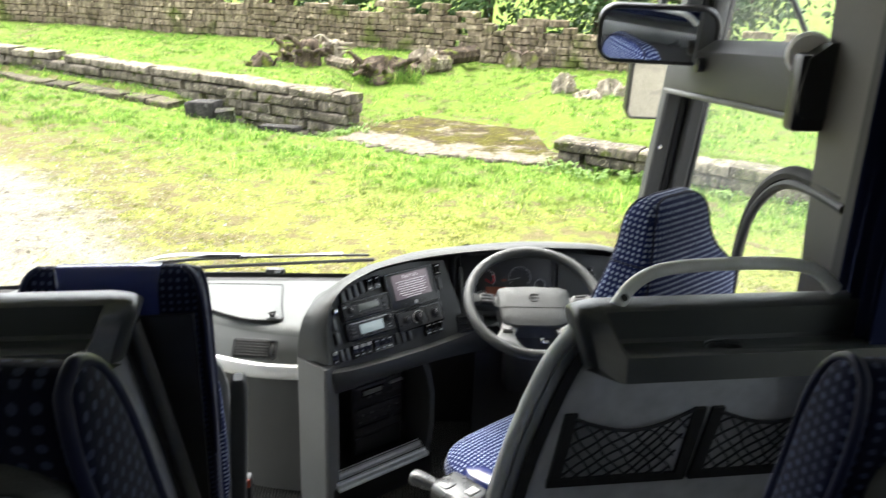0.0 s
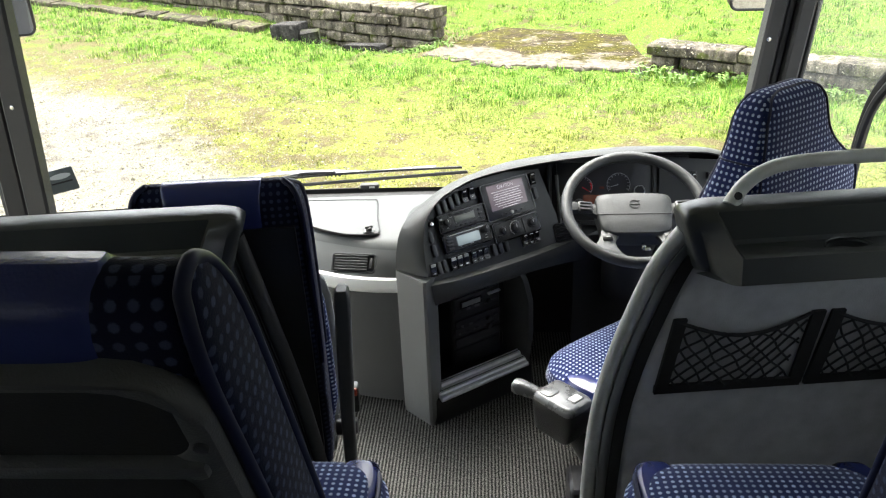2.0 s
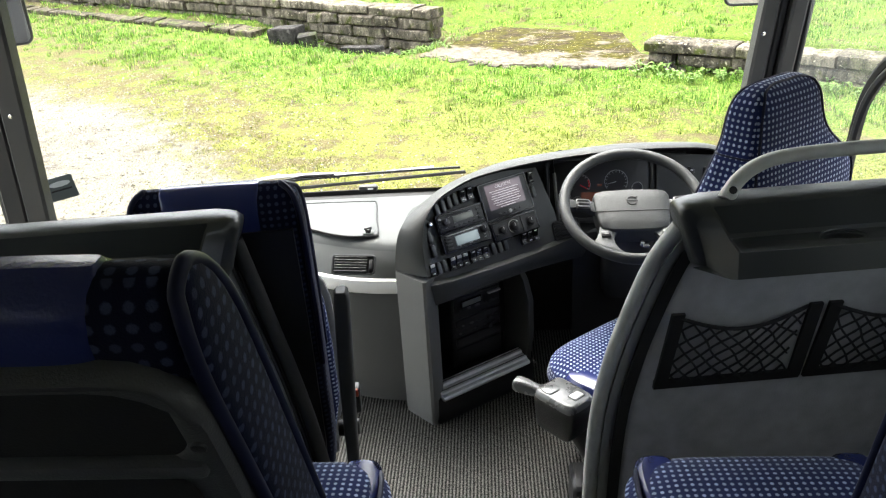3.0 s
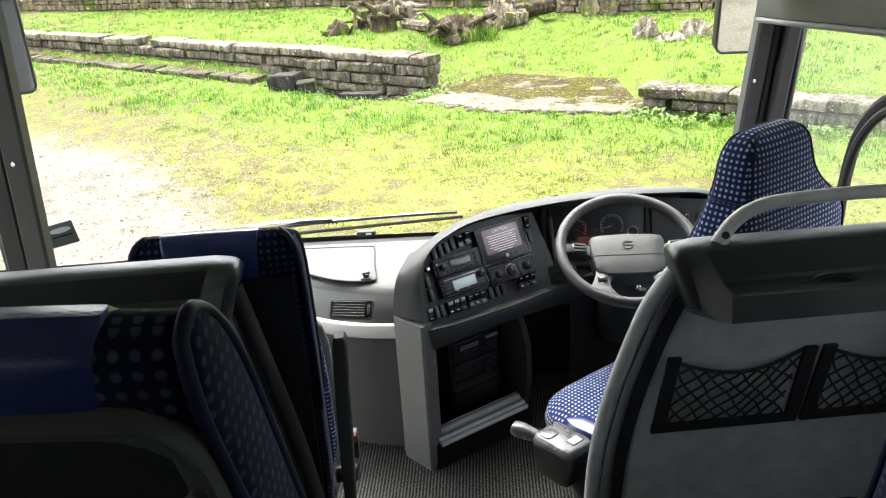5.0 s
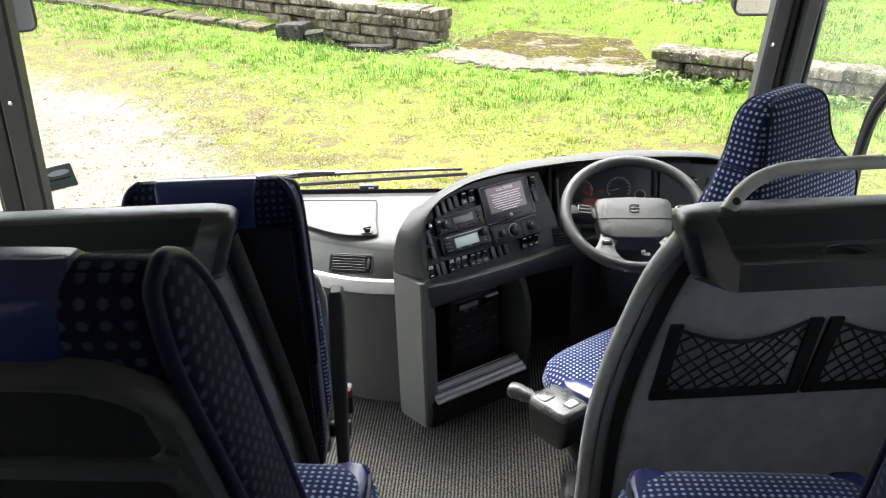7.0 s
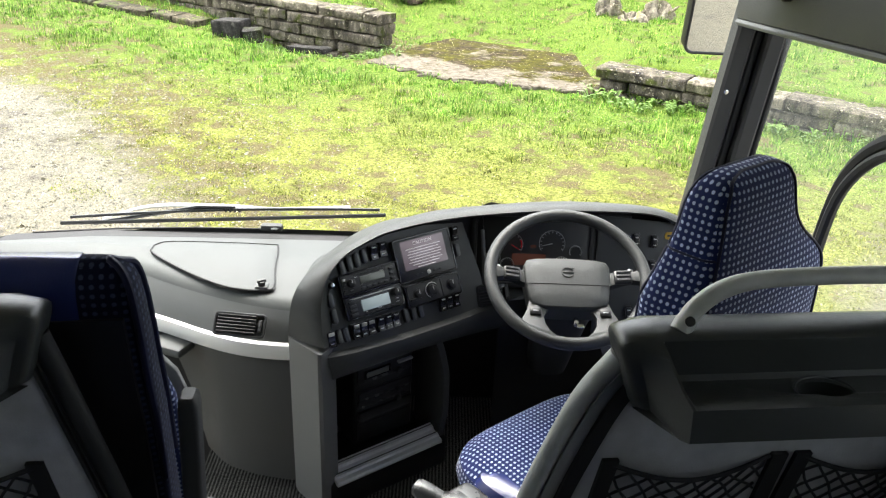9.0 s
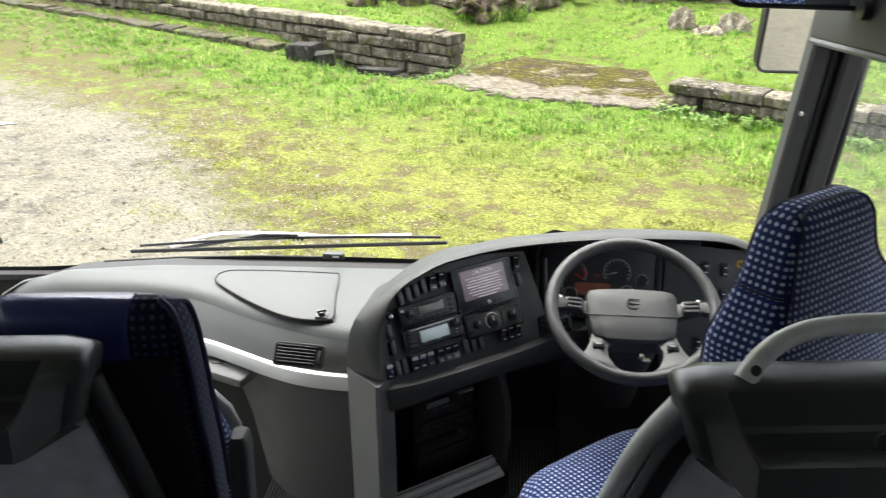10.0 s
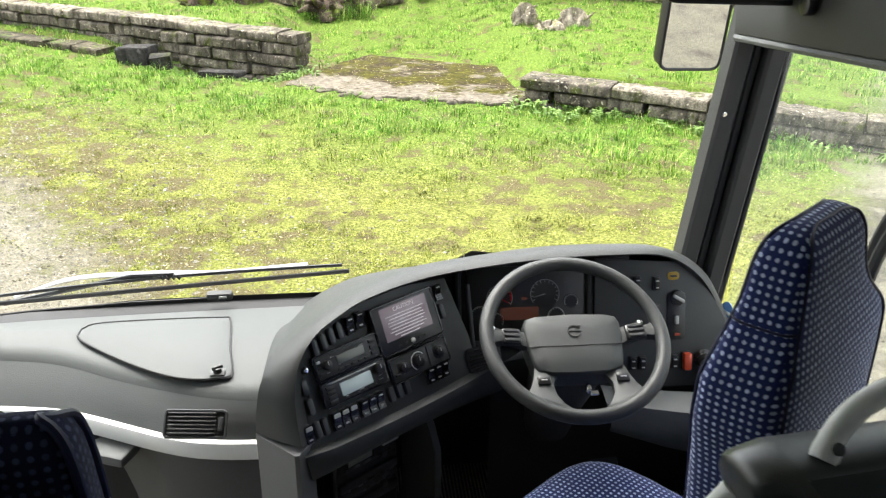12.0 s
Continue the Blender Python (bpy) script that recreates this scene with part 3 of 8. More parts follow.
def smooth_y(f, x):
    return sum(f(x + d) for d in (-0.06, -0.03, 0, 0.03, 0.06)) / 5


def dash_z(x):
    return along(x, ((-1.36, 1.40), (-1.25, 1.47), (-1.1, 1.515), (-0.8, 1.535), (0, 1.54)))


XS = [float(q) for q in np.linspace(-1.34, -0.10, 45)]
dash = thing("dashboard", (-0.2, 2.5, CAB), "grey moulded coach dashboard with instrument hood and centre stack", "dashboard")
rows = []
for x in XS:
    y, z = smooth_y(rim_y, x), dash_z(x)
    rows.append([(x, 2.705 - 0.06 * (x / 1.3) ** 2, z - 0.02), (x, 2.69 - 0.06 * (x / 1.3) ** 2, z + 0.006), (x, y + (2.7 - y) * 0.5, z + 0.008), (x, y + 0.04, z + 0.002), (x, y + 0.012, z - 0.006), (x, y, z - 0.022)])
for x in np.linspace(-0.07, 0.40, 12):
    y, z = 2.29 + (x + 0.10) * 0.62, 1.54
    rows.append([(x, 2.705, z - 0.02), (x, 2.69, z + 0.006), (x, y + (2.7 - y) * 0.5, z + 0.008), (x, y + 0.04, z + 0.002), (x, y + 0.012, z - 0.006), (x, y, z - 0.022)])
part("dash_top", loft(rows), PLASTIC_LIGHT, dash, "light grey dash top", sharp=60)
part("demister_strip", loft([[(x, 2.685 - 0.06 * (x / 1.3) ** 2, dash_z(x) - 0.012), (x, 2.80 - 0.06 * (x / 1.3) ** 2, dash_z(x) - 0.02)] for x in XS + [0.1, 0.3, 0.5]]), RUBBER, dash, "black demister strip")
rows = []
for x in XS:
    y, z, s = smooth_y(rim_y, x), dash_z(x), smooth_y(strip_y, x)
    rows.append([(x, y + 0.002, z - 0.020), (x, y - 0.006 + 0.25 * (s - y), z - 0.045), (x, y + 0.7 * (s - y), z - 0.075), (x, s + 0.004, z - 0.103)])
part("fascia", loft(rows), PLASTIC_MID, dash, sharp=60)
rows = []
for x in XS[14:]:
    s, z = smooth_y(strip_y, x), dash_z(x)
    rows.append([(x, s + 0.006, z - 0.098), (x, s - 0.008, z - 0.100), (x, s - 0.012, z - 0.108), (x, s - 0.012, z - 0.140), (x, s - 0.004, z - 0.147), (x, s + 0.01, z - 0.147)])
part("silver_trim", loft(rows, close=True, caps=True), SILVER, dash, "pale silver trim strip", sharp=50)
rows = []
for x in XS[8:]:
    s, z = smooth_y(strip_y, x), dash_z(x)
    d = along(x, ((-1.2, 0.12), (-0.55, 0.14), (-0.42, 0.05), (-0.34, 0.0), (-0.1, -0.02)))
    zb = along(x, ((-1.34, 1.27), (-0.60, 1.255), (-0.52, 1.23), (-0.47, 1.17), (-0.44, 1.08), (-0.42, 0.95), (0.0, 0.95)))      # an open hollow beside the entrance
    rows.append([(x, s + 0.008, z - 0.145), (x, s + 0.004 + d * 0.3, z - 0.18), (x, s + d, max(zb, z - 0.24)), (x, s + d, max(zb, 1.15)), (x, s + d, max(zb, 0.99)), (x, s + d + 0.09, zb + 0.004)])
part("lower_panel", loft(rows), LOWER_GREY, dash, "dark grey lower dash panel", sharp=60)
part("tray", rbox((-0.58, 2.40, 1.372), (0.36, 0.12, 0.03), 0.012, 2, pose(0, 0, 0, 0, 0, -22)), PLASTIC_MID, dash)
part("tray_well", moved(plate(ring(0, 0, 0.03, 18), 0.004, r=0.001), Matrix.Translation((-0.53, 2.385, 1.386))), PLASTIC_BLACK, dash)

# storage flap in the dash top
def flap_outline(grow):
    pts = spline2([(-0.585, 2.600), (-0.55, 2.628), (-0.40, 2.636), (-0.25, 2.634), (-0.222, 2.618), (-0.205, 2.48), (-0.188, 2.375), (-0.205, 2.352), (-0.28, 2.352), (-0.36, 2.385), (-0.46, 2.452), (-0.56, 2.535), (-0.585, 2.570)], 44)
    c = Vector((-0.37, 2.5, 0))
    return [(c.x + (q[0] - c.x) * (1 + grow), c.y + (q[1] - c.y) * (1 + grow * 1.3)) for q in pts]


spline2 = lambda pts, n: spline([(*q, 0) for q in pts], n)
flap_m = Matrix.Translation((0, 0, 1.5455))
part("flap_groove", plate(flap_outline(0.032), 0.0035, flap_m, 0), PLASTIC_BLACK, dash)
flap = part("flap", plate(flap_outline(0.0), 0.0045, flap_m, 0.001), PLASTIC_LIGHT, dash, "light grey storage flap with a black lock")
part("flap_seam", tube([(q[0], q[1], 1.5495) for q in flap_outline(0.016)], 0.0022, 6, closed=True), RUBBER, flap)
part("lock_plate", rbox((-0.216, 2.366, 1.553), (0.035, 0.03, 0.006), 0.003, 2), PLASTIC_MID, flap)
part("lock_knob", joined(moved(plate(ring(0, 0, 0.010, 16), 0.014, r=0.003), Matrix.Translation((-0.216, 2.364, 1.554))), rbox((-0.216, 2.364, 1.568), (0.026, 0.008, 0.010), 0.003, 2, pose(0, 0, 0, 0, 0, 30))), PLASTIC_BLACK, flap, "black turn lock")

# small air vent in the fascia
def air_vent(cx, cy, cz, w, h, m, slats=6):
    v = part("air_vent", moved(joined(rbox((0, 0, 0), (w, 0.016, h), 0.006, 2)), Matrix.Translation((cx, cy, cz)) @ m), PLASTIC_BLACK, dash, "black slatted air vent")
    mm = Matrix.Translation((cx, cy, cz)) @ m
    for i in range(slats):
        part("slat", moved(rbox((-0.008, -0.011, -h * 0.38 + h * 0.76 * i / (slats - 1)), (w * 0.78, 0.010, 0.0035), 0.001, 1, pose(0, 0, 0, -25)), mm), PLASTIC_DARK, v)
    part("thumb_wheel", moved(rbox((w * 0.42, -0.011, 0), (0.010, 0.012, h * 0.55), 0.003, 2), mm), PLASTIC_DARK, v)
    fr = [(p[0], -0.009, p[1]) for p in round_rect(w, h, 0.008)]
    part("vent_frame", moved(tube(fr, 0.0035, 6, closed=True), mm), PLASTIC_DARK, v)
    return v


air_vent(-0.252, 2.250, 1.494, 0.135, 0.058, pose(0, 0, 0, -42, 0, -6))

# centre column: an angled post from the floor to the seam, then the hood
COL_L, COL_R = (-0.118, 2.205), (-0.022, 2.115)
col = part("column", loft([[(COL_L[0] + 0.05, COL_L[1] + 0.12, z), (COL_L[0], COL_L[1] + b, z), (COL_L[0] + 0.006, COL_L[1] - 0.008 + b, z), (COL_R[0] - 0.008, COL_R[1] + 0.004 + b, z), (COL_R[0] + 0.002, COL_R[1] + 0.004 + b, z), (COL_R[0] + 0.03, COL_R[1] + 0.06 + b, z)] for z, b in ((0.95, 0.03), (0.985, 0.006), (1.2, 0.004), (1.495, 0.0))], close=True, caps=True), COLUMN_GREY, dash, "grey angled centre column", sharp=35)

# panel frame: u runs along the stack, v up its slope, w out of it
PO = Vector((0.002, 2.258, 1.645))
PU, PV = Vector((0.805, 0.593, 0.0)), Vector((-0.269, 0.366, 0.891))
PW = PU.cross(PV)
PANEL = Matrix(((PU.x, PV.x, PW.x, PO.x), (PU.y, PV.y, PW.y, PO.y), (PU.z, PV.z, PW.z, PO.z), (0, 0, 0, 1)))


def on_panel(u, v, w=0.0):
    return PO + PU * u + PV * v + PW * w


# lip of the hood: up the column, round the corner, over the screen and the dials, and down at the window
LIP = spline([on_panel(-0.088, -0.165, 0.018), on_panel(-0.080, -0.11, 0.018), on_panel(-0.066, -0.055, 0.018), on_panel(-0.036, 0.0, 0.018), on_panel(0.02, 0.044, 0.018), on_panel(0.09, 0.066, 0.018),
              on_panel(0.18, 0.080, 0.016), (0.266, 2.475, 1.722), (0.42, 2.50, 1.737), (0.60, 2.515, 1.748), (0.78, 2.53, 1.745), (0.89, 2.545, 1.733), (0.965, 2.55, 1.70), (1.03, 2.55, 1.64), (1.085, 2.545, 1.55), (1.125, 2.535, 1.46)], 70)
OUT = spline([(-0.118, 2.206, 1.495), (-0.112, 2.205, 1.56), (-0.100, 2.22, 1.615), (-0.075, 2.27, 1.645), (-0.03, 2.35, 1.660), (0.03, 2.43, 1.675),
              (0.11, 2.50, 1.69), (0.24, 2.56, 1.712), (0.42, 2.59, 1.728), (0.60, 2.61, 1.738), (0.78, 2.62, 1.735), (0.90, 2.63, 1.722), (0.99, 2.63, 1.69), (1.06, 2.62, 1.635), (1.11, 2.60, 1.55), (1.15, 2.58, 1.46)], 70)
rows = []
for i, (a, b) in enumerate(zip(LIP, OUT)):
    c = (a + b) / 2
    up = Vector((0, 0, 1)) if i > 18 else (Vector((-0.5, -0.5, 0.3)) * (1 - i / 18) + Vector((0, 0, 1)) * (i / 18)).normalized()
    back = Vector((b.x, 2.75, max(b.z - 0.09 - 0.3 * max(0, 2.5 - b.y), 1.5))) if i > 6 else Vector((b.x + 0.06, 2.5, max(1.5, b.z - 0.05)))
    inner = a + Vector((0.012, 0.03, -0.010)) if i < 14 else (a + Vector((-0.004, 0.035, -0.014)) if i < 56 else a + Vector((-0.02, 0.035, -0.006)))
    deep = inner + Vector((0.0, 0.05, -0.012)) if i > 8 else inner + Vector((0.02, 0.04, 0))
    rows.append([deep, inner, a + (inner - a) * 0.25 - up * 0.004, a, a + (b - a) * 0.12 + up * 0.006, c + up * 0.007, b, b + (back - b) * 0.3, back])
part("hood_lining", loft([[r[0] + Vector((0, -0.004, 0.004)), r[0] + Vector((0, 0.018, -0.05)), r[0] + Vector((0, 0.02, -0.13))] for r in rows[12:66]]), RUBBER, dash)
part("hood", loft(rows), HOOD_GREY, dash, "grey moulded instrument hood", sharp=50)

# the stack's face, and the black backing behind the dials
def panel_face():
    edge = [(-0.088, -0.20), (-0.084, -0.12), (-0.068, -0.055), (-0.038, -0.002), (0.018, 0.038), (0.09, 0.06), (0.18, 0.074), (0.30, 0.074), (0.43, 0.055), (0.45, -0.10), (0.45, -0.20)]
    return plate(list(reversed(edge)), 0.006, PANEL @ Matrix.Translation((0, 0, -0.012)), 0)


part("stack_face", panel_face(), STACK_GREY, dash, "grey face of the centre stack")
# knee band below the stack, sweeping away to the steering column
rows = []
for t in np.linspace(0, 1, 26):
    p = on_panel(-0.078 + 0.68 * t, -0.192 - 0.012 * math.sin(math.pi * t), 0.002)
    r = Vector((0.002, 2.150, 1.400)) * (1 - t) + Vector((0.56, 2.535, 1.378)) * t + Vector((0, 0, 0.018 * math.sin(math.pi * t)))
    out = Vector((0.42, -0.66, 0.0)) * min(1.0, 0.15 + t * 9)
    rows.append([p + Vector((0, 0.05, 0.012)), p, p + out * 0.014 + Vector((0, 0, -0.001)), p + out * 0.019 + Vector((0, 0, -0.010)), (p * 0.6 + r * 0.4) + out * 0.020, (p * 0.25 + r * 0.75) + out * 0.014, r + out * 0.004, r + Vector((0.01, 0.05, -0.008))])
part("knee_band", loft(rows), STACK_GREY, dash, sharp=50)
part("under_panel", loft([[(0.45, 2.47, z), (0.75, 2.54, z), (1.15, 2.55, z)] for z in (1.475, 1.40, 1.20, 0.95)]), PLASTIC_BLACK, dash, "black footwell panel")
part("instrument_back", loft([[(0.20, 2.52, 1.40), (0.42, 2.66, 1.40), (1.14, 2.66, 1.40)], [(0.20, 2.54, 1.66), (0.42, 2.68, 1.70), (1.14, 2.67, 1.60)]]), PLASTIC_BLACK, dash)
part("footwell_back", rbox((0.35, 2.74, 1.2), (1.6, 0.03, 0.6), 0.005, 1), PLASTIC_BLACK, dash)

# open bay in the stack with radio gear and a metal sill
BAY = Matrix.Translation((0.0, 2.15, 0)) @ pose(0, 0, 0, 0, 0, 36.4)


def in_bay(g):
    return moved(g, BAY)


part("bay_back", in_bay(rbox((0.19, 0.22, 1.2), (0.40, 0.012, 0.46), 0.003, 1)), PLASTIC_BLACK, dash)
part("bay_top", in_bay(rbox((0.19, 0.12, 1.395), (0.40, 0.22, 0.012), 0.003, 1)), PLASTIC_BLACK, dash)
part("bay_floor", in_bay(rbox((0.19, 0.12, 1.03), (0.40, 0.22, 0.012), 0.003, 1)), PLASTIC_BLACK, dash)
part("bay_side", in_bay(rbox((0.0, 0.12, 1.2), (0.012, 0.22, 0.40), 0.003, 1)), PLASTIC_BLACK, dash)
part("bay_post", in_bay(loft([[(x - 0.016, 0.015 + b, z), (x - 0.010, 0.003 + b, z), (x + 0.010, 0.003 + b, z), (x + 0.016, 0.015 + b, z), (x + 0.016, 0.13, z), (x - 0.016, 0.13, z)] for x, b, z in ((0.36, 0.02, 0.96), (0.375, 0.01, 1.05), (0.382, 0.0, 1.15), (0.380, 0.0, 1.28), (0.366, 0.01, 1.36), (0.345, 0.03, 1.42))], close=True, caps=True)), PLASTIC_DARK, dash)
sill = part("sill_plate", in_bay(loft([[(x, y, z) for y, z in ((-0.010, 1.044), (-0.012, 1.052), (-0.008, 1.058), (0.004, 1.060), (0.008, 1.066), (0.030, 1.070), (0.034, 1.078), (0.052, 1.081), (0.052, 1.040))] for x in (0.008, 0.19, 0.362)], close=True, caps=True)), ALU, dash, "ribbed brushed aluminium sill")
for y, z in ((0.016, 1.0685), (0.043, 1.0805)):
    part("rib", in_bay(rbox((0.185, y, z), (0.352, 0.003, 0.003), 0.001, 1)), PLASTIC_DARK, sill)
part("kick_panel", in_bay(rbox((0.19, 0.035, 1.0), (0.40, 0.07, 0.10), 0.01, 2)), PLASTIC_BLACK, dash)
rack = part("radio_rack", in_bay(rbox((0.225, 0.16, 1.225), (0.20, 0.12, 0.33), 0.006, 1)), PLASTIC_BLACK, dash)
for k, (z, h) in enumerate(((1.365, 0.040), (1.300, 0.054), (1.235, 0.026), (1.205, 0.026), (1.165, 0.030), (1.105, 0.060))):
    u = part("radio_unit", in_bay(rbox((0.225, 0.094 + 0.006 * (k % 2), z), (0.182, 0.014, h), 0.004, 2)), PLASTIC_BLACK, rack)
    if k < 2:
        part("display", in_bay(rbox((0.195, 0.086, z + 0.006), (0.074, 0.004, 0.018), 0.001, 1)), LCD_DIM, u)
        part("bezel", in_bay(rbox((0.195, 0.0872, z + 0.006), (0.086, 0.003, 0.027), 0.001, 1)), GLOSS_BLACK, u)
    for i in range(5 if k < 4 else 0):
        w = 0.008 + 0.006 * ((i * 7 + k * 3) % 3)
        part("button", in_bay(rbox((0.150 + 0.034 * i + 0.004 * (k % 3), 0.085 + 0.006 * (k % 2), z - h * 0.30), (w, 0.005, 0.0065), 0.001, 1)), (PLASTIC_MID, PLASTIC_DARK, WORN_SILVER)[(i + k) % 3], u)
    if k in (1, 2, 3):
        part("knob", in_bay(moved(plate(ring(0, 0, 0.009, 14), 0.010, None, 0.003), Matrix.Translation((0.262, 0.082, z - 0.008)) @ pose(0, 0, 0, 90))), PLASTIC_DARK, u)
part("paper_slip", in_bay(rbox((0.285, 0.082, 1.318), (0.05, 0.012, 0.006), 0.001, 1)), SWITCH_CAP, rack)
part("socket_box", in_bay(rbox((0.05, 0.20, 1.19), (0.05, 0.02, 0.08), 0.004, 1)), PLASTIC_DARK, dash)

# ---- devices in the stack (they sit in it, so they are things of their own) ----
def unit(name, u0, v0, u1, v1, label, category, depth=0.012):
    """A device with its black face on the stack; returns the thing and a placer for its small parts."""
    t = thing(name, on_panel((u0 + u1) / 2, (v0 + v1) / 2, -0.006), label, category)
    w, h = u1 - u0, v0 - v1
    rim = [on_panel(p[0], p[1], depth - 0.006) for p in round_rect(w - 0.002, h - 0.002, 0.005, 4, (u0 + u1) / 2, (v0 + v1) / 2)]
    part("bezel", tube(rim, 0.0022, 6, closed=True), GLOSS_BLACK, t)
    part("case", plate(round_rect(w, h, 0.004, 3, (u0 + u1) / 2, (v0 + v1) / 2), depth, PANEL @ Matrix.Translation((0, 0, -0.006)), 0.002), PLASTIC_BLACK, t)

    def put(pname, u, v, pw, ph, material, d=0.003, r=0.0015, parent=None, label=""):
        return part(pname, plate(round_rect(pw, ph, min(r, pw * 0.4, ph * 0.4), 3, u, v), d, PANEL @ Matrix.Translation((0, 0, depth - 0.006)), min(0.001, d * 0.4)), material, parent or t, label)

    def knob(u, v, rad, d, material=PLASTIC_BLACK, pname="knob", mark=True):
        k = part(pname, plate(ring(u, v, rad, 20), d, PANEL @ Matrix.Translation((0, 0, depth - 0.006)), min(0.003, d * 0.4)), material, t)
        if mark:
            part("pointer", plate(round_rect(0.002, rad * 0.8, 0.0008, 2, u, v + rad * 0.4), 0.001, PANEL @ Matrix.Translation((0, 0, depth - 0.006 + d)), 0), SWITCH_CAP, k)
        return k
    return t, put, knob


radio, put, knob = unit("car_radio", 0.002, 0.0, 0.178, -0.057, "black car radio with a dim amber display", "radio")
put("faceplate", 0.09, -0.0285, 0.168, 0.048, PLASTIC_DARK, 0.002)
put("display", 0.098, -0.025, 0.075, 0.020, LCD_DIM, 0.0035)
knob(0.032, -0.026, 0.011, 0.014)
for i in range(5):
    put("preset_button", 0.064 + 0.018 * i, -0.046, 0.013, 0.006, PLASTIC_BLACK, 0.0045)
for i in range(3):
    put("side_button", 0.158, -0.014 - 0.014 * i, 0.014, 0.008, PLASTIC_BLACK, 0.0045)
    put("button", 0.014, -0.014 - 0.014 * i, 0.010, 0.006, SWITCH_CAP if i == 0 else PLASTIC_BLACK, 0.004)
for u, v, w in ((0.064, -0.036, 0.006), (0.150, -0.036, 0.004), (0.05, -0.014, 0.010), (0.13, -0.0135, 0.014), (0.032, -0.044, 0.008), (0.164, -0.05, 0.006)):
    put("printed_mark", u, v, w, 0.0016, SWITCH_CAP, 0.0026, 0.0005)
put("disc_slot", 0.09, -0.008, 0.10, 0.002, PLASTIC_BLACK, 0.004)

radio2, put, knob = unit("media_player", 0.002, -0.061, 0.178, -0.119, "black media player, its display pale with painted sky reflection", "media player")
put("display", 0.092, -0.091, 0.085, 0.030, LCD, 0.003)
# thin pale strip painted as glare along the player's upper edge
put("glare_strip", 0.09, -0.068, 0.13, 0.003, SWITCH_CAP, 0.003)
knob(0.157, -0.080, 0.012, 0.016)
for i in range(4):
    put("side_button", 0.024, -0.075 - 0.011 * i, 0.022, 0.007, PLASTIC_DARK, 0.004)
for u, v, w in ((0.024, -0.0665, 0.010), (0.157, -0.0975, 0.008), (0.157, -0.106, 0.010), (0.10, -0.1085, 0.012), (0.06, -0.1085, 0.006)):
    put("printed_mark", u, v, w, 0.0016, SWITCH_CAP, 0.0026, 0.0005)
for i in range(6):
    put("button", 0.06 + 0.016 * i, -0.113, 0.010, 0.004, PLASTIC_DARK, 0.003)

nav, put, knob = unit("monitor", 0.178, 0.052, 0.366, -0.066, "black in-dash monitor lit with a caution notice", "monitor", 0.016)
put("screen", 0.272, 0.004, 0.142, 0.080, SCREEN, 0.001)
for i in range(8):
    w = (0.115, 0.10, 0.11, 0.112, 0.10, 0.11, 0.09, 0.06)[i]
    put("text_line", 0.272, 0.020 - 0.0075 * i, w, 0.0022, SCREEN_INK, 0.0016, 0.0005)
for i in range(5):
    put("button", 0.232 + 0.02 * i, -0.053, 0.008, 0.005, PLASTIC_DARK, 0.003)
knob(0.272, -0.053, 0.006, 0.004, SWITCH_CAP, "round_button", False)
txt = bpy.data.curves.new("caution", 'FONT')
txt.body, txt.size, txt.align_x, txt.extrude = "CAUTION", 0.014, 'CENTER', 0.0002
word = new("caution_heading", txt)
dg = bpy.context.evaluated_depsgraph_get()
me = bpy.data.meshes.new_from_object(word.evaluated_get(dg))
bpy.data.objects.remove(word)
part("heading", ([tuple(PANEL @ Matrix.Translation((0.272, 0.029, 0.0118)) @ q.co) for q in me.vertices], [tuple(p.vertices) for p in me.polygons]), SCREEN_INK, nav, "white heading on the screen")

clim, put, knob = unit("climate_panel", 0.186, -0.074, 0.366, -0.136, "dark heating panel with three turn knobs", "control panel")
put("faceplate", 0.276, -0.105, 0.172, 0.054, PLASTIC_DARK, 0.002)
for u, r in ((0.222, 0.012), (0.268, 0.015), (0.335, 0.013)):
    put("dial_scale", u, -0.104, r * 2.6, r * 2.6, PLASTIC_BLACK, 0.003, r)
    knob(u, -0.104, r, 0.014)
part("pale_arc", tube([on_panel(0.268 + 0.021 * math.cos(a), -0.104 + 0.021 * math.sin(a), 0.011) for a in np.linspace(0.6, 4.2, 14)], 0.0014, 5), SWITCH_CAP, clim)
put("divider", 0.302, -0.105, 0.003, 0.05, PLASTIC_BLACK, 0.004)
put("slider", 0.206, -0.116, 0.02, 0.006, PLASTIC_BLACK, 0.006)

